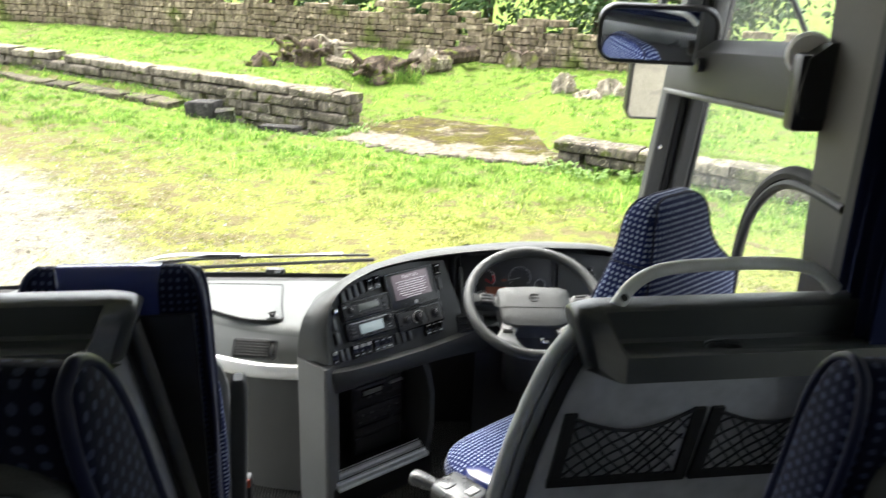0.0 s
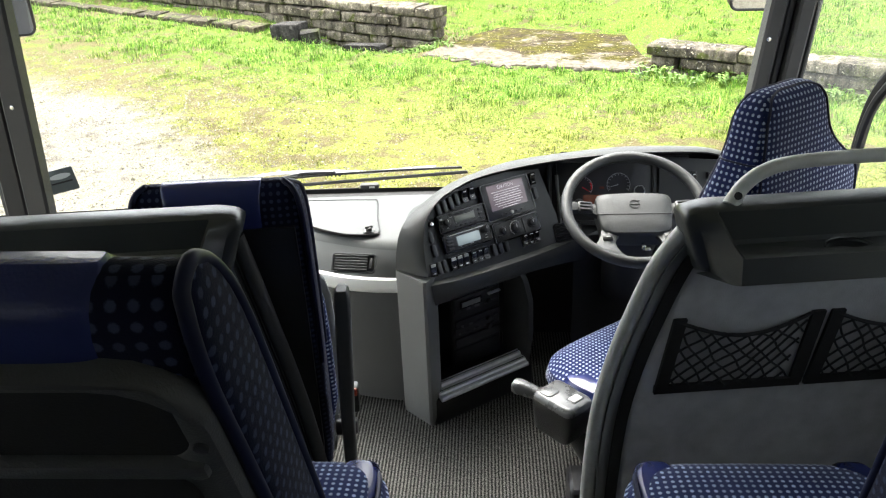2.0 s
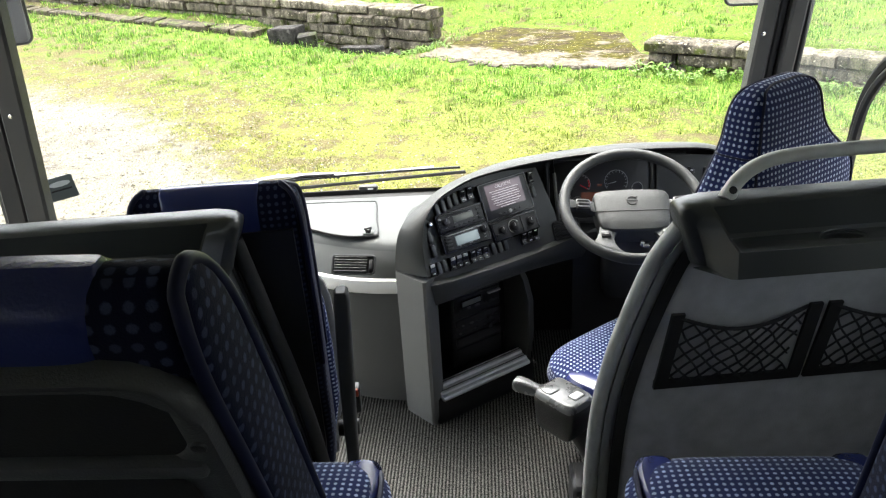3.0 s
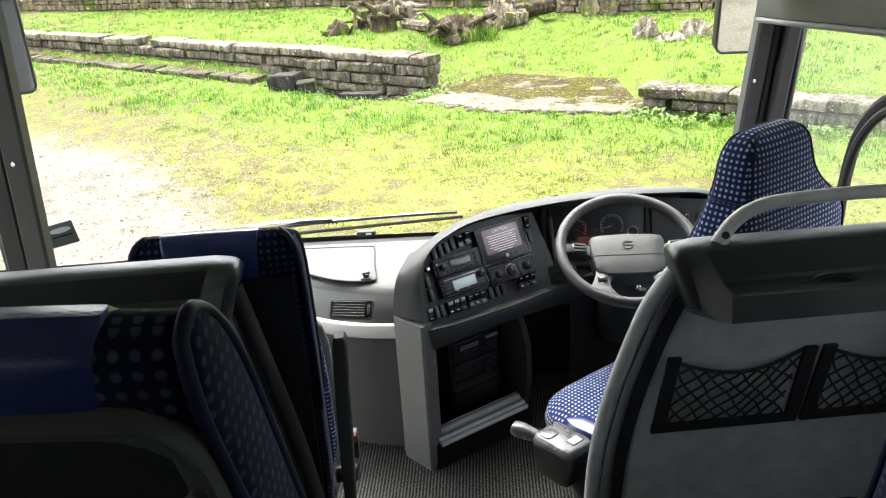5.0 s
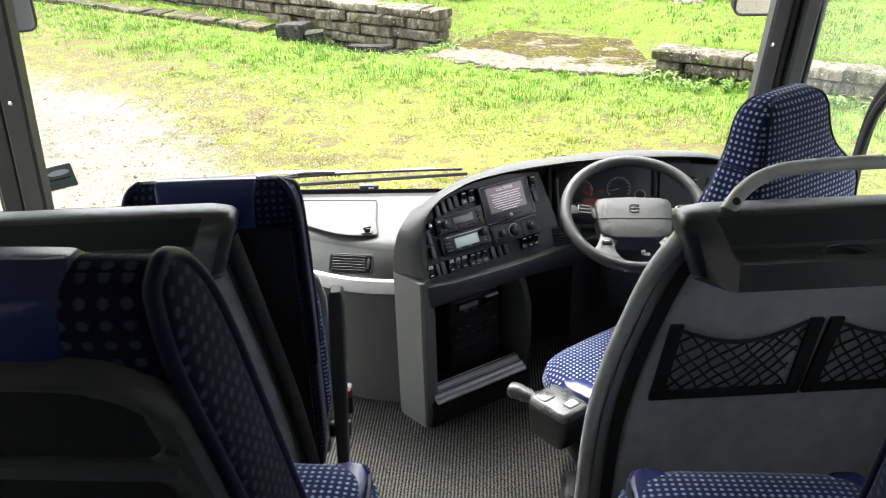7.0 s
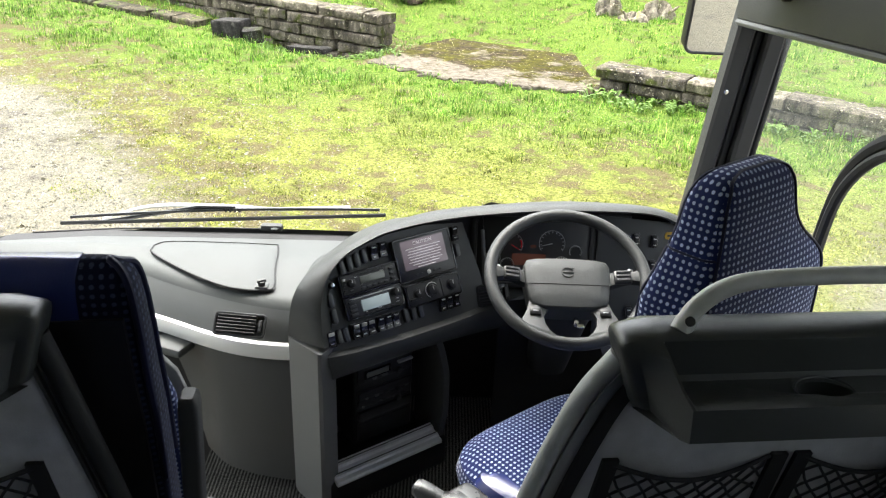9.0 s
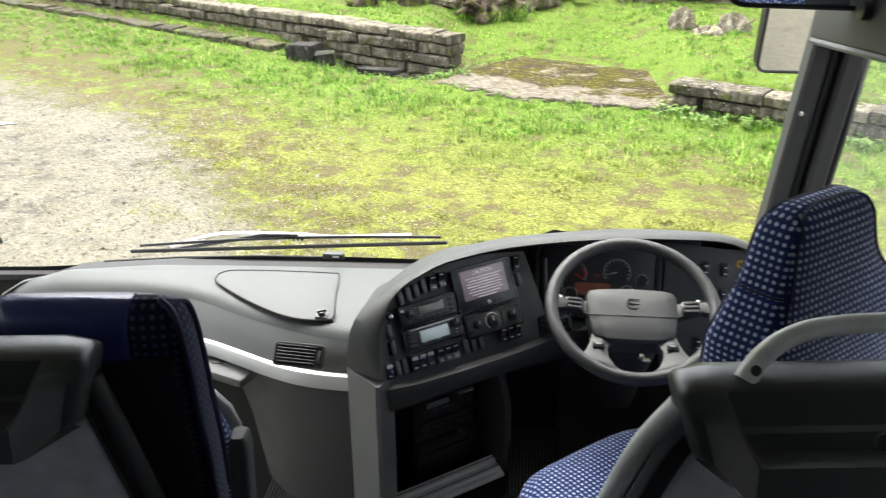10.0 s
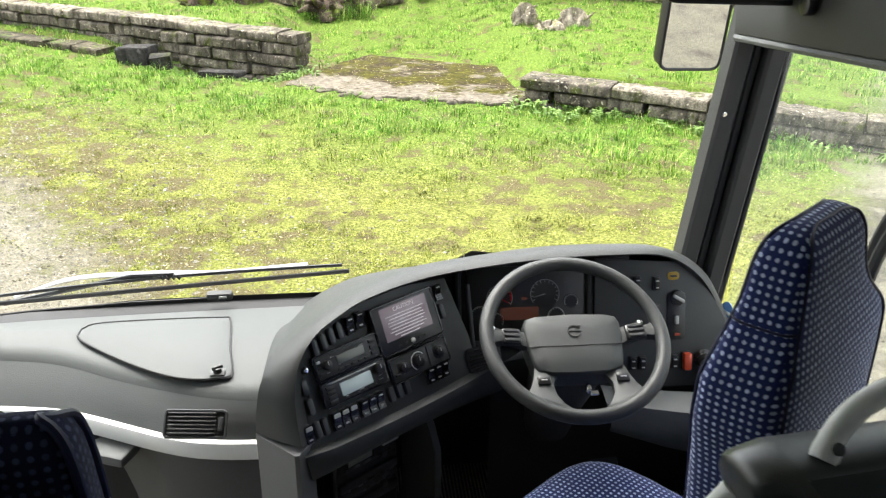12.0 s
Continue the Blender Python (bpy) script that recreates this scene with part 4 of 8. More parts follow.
# switches and blank covers set into the stack
def rocker(u, v, lit, h=0.043, w=0.0225, group="rocker switches on the stack"):
    t = thing("rocker_switch", on_panel(u, v, -0.006), "black rocker switch with a painted glint on its upper end" if lit else "plain black rocker switch in the stack", "switch", group)
    part("bezel", plate(round_rect(w, h, 0.004, 3, u, v), 0.006, PANEL @ Matrix.Translation((0, 0, -0.006)), 0.0015), PLASTIC_BLACK, t)
    wedge = [[(x, y, z) for y, z in ((-h * 0.44, -0.004), (-h * 0.44, 0.007), (-h * 0.10, 0.004), (h * 0.18, 0.010), (h * 0.40, 0.013), (h * 0.44, 0.008), (h * 0.44, -0.004))] for x in (-w * 0.42, w * 0.42)]
    part("rocker", moved(loft(wedge, close=True, caps=True), PANEL @ Matrix.Translation((u, v, 0.0))), GLOSS_BLACK, t, sharp=25)
    # pale slip stands in for the sky mirrored by the raised end
    if lit:
        part("pale_end", moved(rbox((0, 0, 0), (w * 0.74, h * 0.22, 0.003), 0.001, 1, pose(0, 0, 0, 9)), PANEL @ Matrix.Translation((u, v + h * 0.31, 0.0115))), SWITCH_CAP, t, "pale sky reflection painted on the cap")
    part("pictogram", moved(plate(round_rect(w * 0.42, 0.0035, 0.0008, 2), 0.0008, None, 0), PANEL @ Matrix.Translation((u, v - h * 0.27, 0.0056)) @ pose(0, 0, 0, -5)), SWITCH_CAP, t)
    # a highlight on the black end, painted as a pale bar
    if not lit:
        part("glint_bar", moved(plate(round_rect(w * 0.5, 0.003, 0.0008, 2), 0.0008, None, 0), PANEL @ Matrix.Translation((u, v + h * 0.30, 0.0122)) @ pose(0, 0, 0, 8)), SWITCH_CAP, t)
    return t


def blank(u, v, h=0.039, w=0.0185):
    t = thing("blank_cover", on_panel(u, v, -0.006), "blank black switch cover set into the stack", "switch cover", "blank covers on the stack")
    part("bezel", plate(round_rect(w, h, 0.007, 5, u, v), 0.005, PANEL @ Matrix.Translation((0, 0, -0.006)), 0.0015), PLASTIC_BLACK, t)
    part("cover", plate(round_rect(w * 0.80, h * 0.90, 0.006, 5, u, v), 0.004, PANEL @ Matrix.Translation((0, 0, -0.001)), 0.0018), CAP_DARK, t)


for u, kind in ((-0.056, 2), (-0.030, 0), (-0.010, 0), (0.018, 2), (0.041, 2), (0.064, 2), (0.094, 1), (0.117, 1), (0.140, 1), (0.176, 0), (0.200, 0), (0.224, 0), (0.296, 1), (0.319, 1), (0.342, 1)):
    if kind:
        rocker(u, -0.152, kind == 2)
    else:
        blank(u, -0.152)
for u, v, kind in ((0.022, 0.018, 0), (0.046, 0.023, 0), (0.070, 0.028, 0), (0.094, 0.033, 0), (0.122, 0.036, 1), (0.150, 0.039, 1)):
    (blank if kind == 0 else lambda a, b: rocker(a, b, False))(u, v)
for v in (-0.055, -0.098):
    blank(-0.03, v)
for v in (0.030, -0.018):
    (lambda a, b: rocker(a, b, False))(0.388, v) if v > 0 else blank(0.388, v)
kn = thing("stack_knob", on_panel(-0.018, -0.022), "small black pull knob on the stack's edge", "knob")
part("stem", plate(ring(-0.022, -0.018, 0.009, 14), 0.018, PANEL @ Matrix.Translation((0, 0, -0.006)), 0.003), PLASTIC_BLACK, kn)
part("cap", plate(ring(-0.022, -0.018, 0.006, 14), 0.003, PANEL @ Matrix.Translation((0, 0, 0.012)), 0.001), CHROME, kn)

# ---- dials behind the wheel ----
CL = Matrix.Translation((0.545, 2.575, 1.595)) @ pose(0, 0, 0, 90 - 18, 0, 0)      # its own x right, y up the face, z towards the seat


def on_cl(g):
    return moved(g, CL)


cluster = thing("instrument_cluster", (0.545, 2.575, 1.5), "black instrument cluster with round dials and a brown display", "instrument cluster")
part("backing", on_cl(plate(round_rect(0.34, 0.20, 0.03, 6), 0.01, None, 0.003)), PLASTIC_BLACK, cluster)
part("surround", on_cl(tube([(p[0], p[1], 0.012) for p in round_rect(0.35, 0.21, 0.03, 6)], 0.009, 8, closed=True)), PLASTIC_DARK, cluster)
for cx, cy, r, nm in ((-0.065, 0.015, 0.034, "rev_dial"), (0.055, 0.022, 0.038, "speed_dial"), (-0.118, -0.028, 0.022, "small_dial"), (0.085, -0.038, 0.022, "small_dial"), (-0.075, -0.045, 0.02, "small_dial"), (0.125, 0.0, 0.018, "small_dial")):
    d = part(nm, on_cl(plate(ring(cx, cy, r, 28), 0.002, Matrix.Translation((0, 0, 0.0105)), 0)), PLASTIC_BLACK, cluster)
    part("dial_ring", on_cl(tube([(cx + r * math.cos(a), cy + r * math.sin(a), 0.013) for a in np.linspace(-0.6, 3.74, 26)], 0.0009, 5)), DIAL_INK, d)
    for a in np.linspace(-0.5, 3.64, 13):
        part("tick", on_cl(tube([(cx + r * 0.80 * math.cos(a), cy + r * 0.80 * math.sin(a), 0.0132), (cx + r * 0.95 * math.cos(a), cy + r * 0.95 * math.sin(a), 0.0132)], 0.0009, 4)), DIAL_INK, d)
    if nm != "small_dial":
        aa = -0.55 if nm == "rev_dial" else 3.4
        part("needle", on_cl(tube([(cx, cy, 0.015), (cx + r * 0.85 * math.cos(aa), cy + r * 0.85 * math.sin(aa), 0.015)], [0.0016, 0.0008], 5)), NEEDLE if nm == "rev_dial" else DIAL_INK, d)
part("red_arc", on_cl(tube([(-0.065 + 0.030 * math.cos(a), 0.015 + 0.030 * math.sin(a), 0.014) for a in np.linspace(-0.3, 0.5, 8)], 0.002, 5)), NEEDLE, cluster)
part("display", on_cl(plate(round_rect(0.10, 0.034, 0.002, 2, -0.012, -0.028), 0.002, Matrix.Translation((0, 0, 0.0115)), 0)), LCD_RED, cluster, "brown lit display")
part("warning_light", on_cl(plate(round_rect(0.016, 0.008, 0.001, 2, 0.0, 0.012), 0.002, Matrix.Translation((0, 0, 0.0115)), 0)), LCD_RED, cluster)
part("edge_post", tube([(0.405, 2.50, 1.50), (0.398, 2.535, 1.59), (0.392, 2.56, 1.66)], 0.006, 8), PLASTIC_MID, dash)
part("side_cheek", loft([[(0.40, 2.505, 1.48), (0.398, 2.56, 1.62), (0.39, 2.575, 1.72)], [(0.40, 2.60, 1.46), (0.40, 2.63, 1.6), (0.39, 2.64, 1.72)]]), PLASTIC_BLACK, dash)
air_vent(0.425, 2.478, 1.492, 0.095, 0.058, pose(0, 0, 0, -25, 0, 24), 6)

# right switch panel beside the dials
RP = Matrix.Translation((0.93, 2.545, 1.56)) @ pose(0, 0, 0, 90 - 16, 0, 0)
part("switch_panel", moved(plate([(-0.20, -0.20), (0.215, -0.20), (0.19, -0.09), (0.15, 0.0), (0.10, 0.08), (0.03, 0.14), (-0.20, 0.155)], 0.008, RP, 0.002), Matrix()), STACK_GREY, dash, "grey switch panel by the side window")
part("dial_recess", moved(rbox((0, 0, 0), (0.20, 0.008, 0.24), 0.01, 2), CL @ Matrix.Translation((0.19, -0.005, -0.01)) @ pose(0, 0, 0, 90)), PLASTIC_BLACK, dash)


def side_switch(x, y, lit=True, big=1.0):
    t = thing("rocker_switch", RP @ Vector((x, y, 0.008)), "black rocker switch with pale marks by the side window", "switch", "rocker switches by the side window")
    part("bezel", plate(round_rect(0.022 * big, 0.038 * big, 0.003, 3, x, y), 0.004, RP @ Matrix.Translation((0, 0, 0.008)), 0.001), PLASTIC_BLACK, t)
    part("rocker", moved(rbox((x, y, 0.015), (0.017 * big, 0.032 * big, 0.010), 0.003, 2, pose(0, 0, 0, 8)), RP), PLASTIC_BLACK, t)
    for dy in (0.008, -0.010):
        part("pictogram", plate(round_rect(0.009, 0.003, 0.0008, 2, x, y + dy), 0.001, RP @ Matrix.Translation((0, 0, 0.0205)), 0), SWITCH_CAP, t)


for x, y in ((-0.115, 0.085), (-0.088, 0.088), (-0.035, 0.085), (-0.035, 0.01), (-0.095, -0.13), (-0.068, -0.13), (-0.005, -0.13), (0.02, -0.13)):
    side_switch(x, y)
lamp = thing("light_switch", RP @ Vector((0.022, 0.035, 0.008)), "round black headlamp switch with a pale bar", "switch")
part("dial", plate(ring(0.022, 0.045, 0.021, 24), 0.014, RP @ Matrix.Translation((0, 0, 0.008)), 0.004), PLASTIC_BLACK, lamp)
part("grip", moved(rbox((0.022, 0.045, 0.026), (0.034, 0.009, 0.010), 0.003, 2, pose(0, 0, 0, 0, 0, -30)), RP), SWITCH_CAP, lamp)
part("housing", plate(round_rect(0.05, 0.13, 0.012, 4, 0.022, -0.005), 0.004, RP @ Matrix.Translation((0, 0, 0.0075)), 0.001), PLASTIC_BLACK, lamp)
part("slider", moved(rbox((0.022, -0.015, 0.016), (0.010, 0.022, 0.010), 0.002, 2), RP), SWITCH_CAP, lamp)
part("red_mark", plate(round_rect(0.014, 0.007, 0.001, 2, 0.026, -0.055), 0.002, RP @ Matrix.Translation((0, 0, 0.0115)), 0), RED_PLASTIC, lamp)
yl = thing("warning_label", RP @ Vector((0.01, 0.108, 0.008)), "small round yellow warning label with dark marks", "label")
part("disc", plate(round_rect(0.032, 0.022, 0.009, 5, 0.012, 0.103), 0.002, RP @ Matrix.Translation((0, 0, 0.008)), 0.0005), YELLOW, yl)
part("print", plate(round_rect(0.018, 0.006, 0.001, 2, 0.012, 0.103), 0.0008, RP @ Matrix.Translation((0, 0, 0.010)), 0), PLASTIC_BLACK, yl)
rd = thing("hazard_switch", RP @ Vector((0.052, -0.13, 0.008)), "orange-red guarded switch on the side panel", "switch")
part("cap", moved(rbox((0.052, -0.128, 0.018), (0.020, 0.046, 0.024), 0.003, 2), RP), RED_PLASTIC, rd)
part("bezel", plate(round_rect(0.026, 0.05, 0.003, 3, 0.052, -0.128), 0.004, RP @ Matrix.Translation((0, 0, 0.008)), 0.001), PLASTIC_BLACK, rd)
lv = thing("parking_brake_lever", RP @ Vector((0.11, -0.13, 0.008)), "black ribbed parking brake lever on the side panel", "lever")
part("boot", moved(blob([(0, 0, 0, 0.05, 0.05), (0, 0, 0.012, 0.044, 0.044), (0, 0, 0.016, 0.05, 0.05), (0, 0, 0.028, 0.036, 0.036), (0, 0, 0.034, 0.04, 0.04), (0, 0, 0.045, 0.024, 0.024)], 18, 2.0), RP @ Matrix.Translation((0.10, -0.12, 0.008)) @ pose(0, 0, 0, 25)), PLASTIC_BLACK, lv)
part("grip", moved(blob([(0, 0, 0, 0.02, 0.02), (0, 0, 0.02, 0.026, 0.03), (0, 0, 0.045, 0.03, 0.034), (0, 0, 0.05, 0.02, 0.02)], 16, 2.5), RP @ Matrix.Translation((0.10, -0.14, 0.045)) @ pose(0, 0, 0, 30)), PLASTIC_BLACK, lv)
part("collar", moved(plate(ring(0, 0, 0.012, 16), 0.004, None, 0.001), RP @ Matrix.Translation((0.10, -0.137, 0.046)) @ pose(0, 0, 0, 30)), CHROME, lv)
part("side_shelf", loft([[(0.74, 2.46, 1.40), (0.92, 2.44, 1.385), (1.15, 2.42, 1.375)], [(0.74, 2.40, 1.385), (0.92, 2.36, 1.375), (1.15, 2.30, 1.37)], [(0.76, 2.40, 1.33), (0.93, 2.35, 1.32), (1.15, 2.29, 1.31)], [(0.78, 2.46, 1.25), (0.94, 2.44, 1.2), (1.15, 2.42, 1.15)]]), PLASTIC_MID, dash, sharp=50)

# ---- steering wheel ----
WR, WC = 0.2055, Vector((0.608, 2.300, 1.651))
WM = Matrix.Translation(WC) @ pose(0, 0, 0, 28)            # its own y up the rim's plane, z out of it
wheel = thing("steering_wheel", WC, "grey four-spoke coach steering wheel with a padded hub", "steering wheel")


def on_wheel(g):
    return moved(g, WM)


part("rim", on_wheel(tube([(WR * math.cos(a), WR * math.sin(a), 0) for a in np.linspace(0, 2 * math.pi, 72, endpoint=False)], 0.0168, 16, closed=True)), WHEEL_GREY, wheel)
def pad_rows():
    ring_pts = [(-0.116, 0.040), (-0.108, 0.056), (-0.085, 0.062), (0, 0.066), (0.085, 0.062), (0.108, 0.056), (0.116, 0.040), (0.115, 0.0), (0.106, -0.060), (0.098, -0.082), (0.07, -0.092), (0.0, -0.094), (-0.07, -0.092), (-0.098, -0.082), (-0.106, -0.060), (-0.115, 0.0)]
    return [[(x * k, (y + 0.015) * k - 0.015, z) for x, y in ring_pts] for k, z in ((0.98, -0.07), (1.0, -0.030), (1.0, -0.018), (0.985, -0.011), (0.955, -0.007), (0.7, -0.002), (0.35, 0.0), (0.0, 0.0))]


pad = part("hub_pad", on_wheel(loft(pad_rows(), close=True)), WHEEL_PAD, wheel, "grey moulded hub pad")
part("pad_seam", on_wheel(tube([(x, -0.026 + 0.004 * (x / 0.11) ** 2, 0.0005 - 0.0055 * (abs(x) / 0.11) ** 2.4) for x in np.linspace(-0.111, 0.111, 21)], 0.0013, 5)), RUBBER, pad)
part("badge", on_wheel(joined(tube([(0.015 * math.cos(a), 0.012 + 0.015 * math.sin(a), 0.0012) for a in np.linspace(0.5, 5.8, 22)], 0.0016, 6), rbox((0.002, 0.012, 0.0012), (0.031, 0.004, 0.0025), 0.001, 1), rbox((0.010, 0.026, 0.0010), (0.016, 0.003, 0.0025), 0.001, 1))), WHEEL_GREY, pad, "plain raised ring badge")
for sx in (-1, 1):
    # upper arm from the pad to the rim, carrying buttons
    sp = part("upper_spoke", on_wheel(loft([[(sx * x, y0, z - 0.012), (sx * x, y0 + 0.004, z + 0.004), (sx * x, (y0 + y1) / 2, z + 0.007), (sx * x, y1 - 0.004, z + 0.004), (sx * x, y1, z - 0.012)] for x, y0, y1, z in ((0.105, -0.022, 0.030, -0.020), (0.135, -0.012, 0.028, -0.016), (0.165, -0.006, 0.026, -0.008), (0.188, -0.012, 0.030, -0.003), (0.206, -0.030, 0.044, 0.0))], close=True, caps=True)), WHEEL_GREY, wheel)
    part("button_pod", on_wheel(rbox((sx * 0.147, 0.008, -0.008), (0.046, 0.040, 0.014), 0.005, 2, pose(0, 0, 0, 0, sx * -8))), PLASTIC_BLACK, sp)
    for by in (-0.004, 0.009, 0.021):
        part("button", on_wheel(rbox((sx * 0.147, by, 0.0), (0.036, 0.009, 0.005), 0.002, 1, pose(0, 0, 0, 0, sx * -8))), PLASTIC_DARK, sp)
    # lower arm: wide at the pad, drawn in, then flared into the rim
    line = [((0.098, -0.040), (0.050, -0.088)), ((0.104, -0.072), (0.060, -0.098)), ((0.110, -0.098), (0.068, -0.118)), ((0.120, -0.122), (0.066, -0.142)), ((0.134, -0.142), (0.054, -0.166)), ((0.146, -0.150), (0.030, -0.190)), ((0.152, -0.146), (0.006, -0.204))]
    rows = []
    for k, (a, b) in enumerate(line):
        z = (-0.024, -0.020, -0.015, -0.011, -0.007, -0.003, 0.0)[k]
        m = ((a[0] + b[0]) / 2, (a[1] + b[1]) / 2)
        rows.append([(sx * a[0], a[1], z - 0.014), (sx * a[0], a[1], z + 0.002), (sx * m[0], m[1], z + 0.009), (sx * b[0], b[1], z + 0.002), (sx * b[0], b[1], z - 0.014)])
    ls = part("lower_spoke", on_wheel(loft(rows, close=True, caps=True)), WHEEL_GREY, wheel, sharp=60)
    part("horn_button", on_wheel(rbox((sx * 0.090, -0.110, -0.004), (0.030, 0.022, 0.008), 0.005, 2)), PLASTIC_BLACK, ls)
    part("button_mark", on_wheel(rbox((sx * 0.090, -0.110, 0.0005), (0.014, 0.003, 0.001), 0.0004, 1)), SWITCH_CAP, ls)
part("column_shroud", on_wheel(blob([(0, 0.0, -0.42, 0.12, 0.14), (0, 0, -0.25, 0.14, 0.15), (0, -0.01, -0.10, 0.16, 0.16), (0, -0.01, -0.06, 0.15, 0.14)], 24, 3)), RUBBER, wheel)
part("ignition_key", on_wheel(joined(rbox((0.02, -0.11, -0.05), (0.012, 0.02, 0.02), 0.003, 1), rbox((0.03, -0.125, -0.045), (0.02, 0.012, 0.006), 0.002, 1))), CHROME, wheel)
for sx, name, tip in ((-1, "indicator_stalk", PLASTIC_BLACK), (1, "wiper_stalk", PLASTIC_BLACK)):
    st = part(name, on_wheel(tube([(sx * 0.06, 0.02, -0.075), (sx * 0.13, 0.045, -0.07), (sx * 0.19, 0.055, -0.055)], [0.009, 0.010, 0.013], 10)), tip, wheel)
    part("end_ring", on_wheel(tube([(sx * 0.178, 0.054, -0.058), (sx * 0.184, 0.0545, -0.0565)], 0.0145, 10)), ALU, st)
for x, y, z in ((0.60, 2.56, 1.07), (0.80, 2.52, 1.05)):
    p = thing("pedal", (x, y, CAB), "black ribbed metal foot pedal in the footwell", "pedal", "pedals in the footwell")
    part("pad", rbox((x, y, z), (0.09, 0.015, 0.14), 0.008, 2, pose(0, 0, 0, -35)), PLASTIC_DARK, p)
    part("arm", tube([(x, y + 0.01, z), (x, y + 0.10, z - 0.05), (x, y + 0.15, CAB - 0.01)], 0.010, 8), PLASTIC_BLACK, p)

# ---- partitions behind the cab ----
def bored(geo, holes):
    """The body with oval wells sunk into it: (x, y, z of the well's floor, two half-widths, height of the cutter)."""
    body = bpy.data.meshes.new("bored_body")
    body.from_pydata([tuple(q) for q in geo[0]], [], geo[1])
    bm = bmesh.new()
    bm.from_mesh(body)
    bmesh.ops.recalc_face_normals(bm, faces=bm.faces[:])
    bm.to_mesh(body)
    bm.free()
    ob, cutters = new("bored_body", body), []
    for x, y, z, a, b, h in holes:
        cm = bpy.data.meshes.new("cutter")
        rows = [[(x + a * k * math.cos(q), y + b * k * math.sin(q), z + dz) for q in np.linspace(0, 2 * math.pi, 28, endpoint=False)] for k, dz in ((0.85, 0.0), (1.0, h))]
        v, f = loft(rows, close=True, caps=True)
        cm.from_pydata([tuple(q) for q in v], [], f)
        bm = bmesh.new()
        bm.from_mesh(cm)
        bmesh.ops.recalc_face_normals(bm, faces=bm.faces[:])
        bm.to_mesh(cm)
        bm.free()
        cut = new("cutter", cm)
        mod = ob.modifiers.new("well", 'BOOLEAN')
        mod.operation, mod.object, mod.solver = 'DIFFERENCE', cut, 'EXACT'
        cutters.append(cut)
    done = bpy.data.meshes.new_from_object(ob.evaluated_get(bpy.context.evaluated_depsgraph_get()))
    out = [tuple(q.co) for q in done.vertices], [tuple(p.vertices) for p in done.polygons]
    for c in cutters + [ob]:
        bpy.data.objects.remove(c)
    return out


SKEW = 6.5          # the partitions stand a little askew to the windscreen


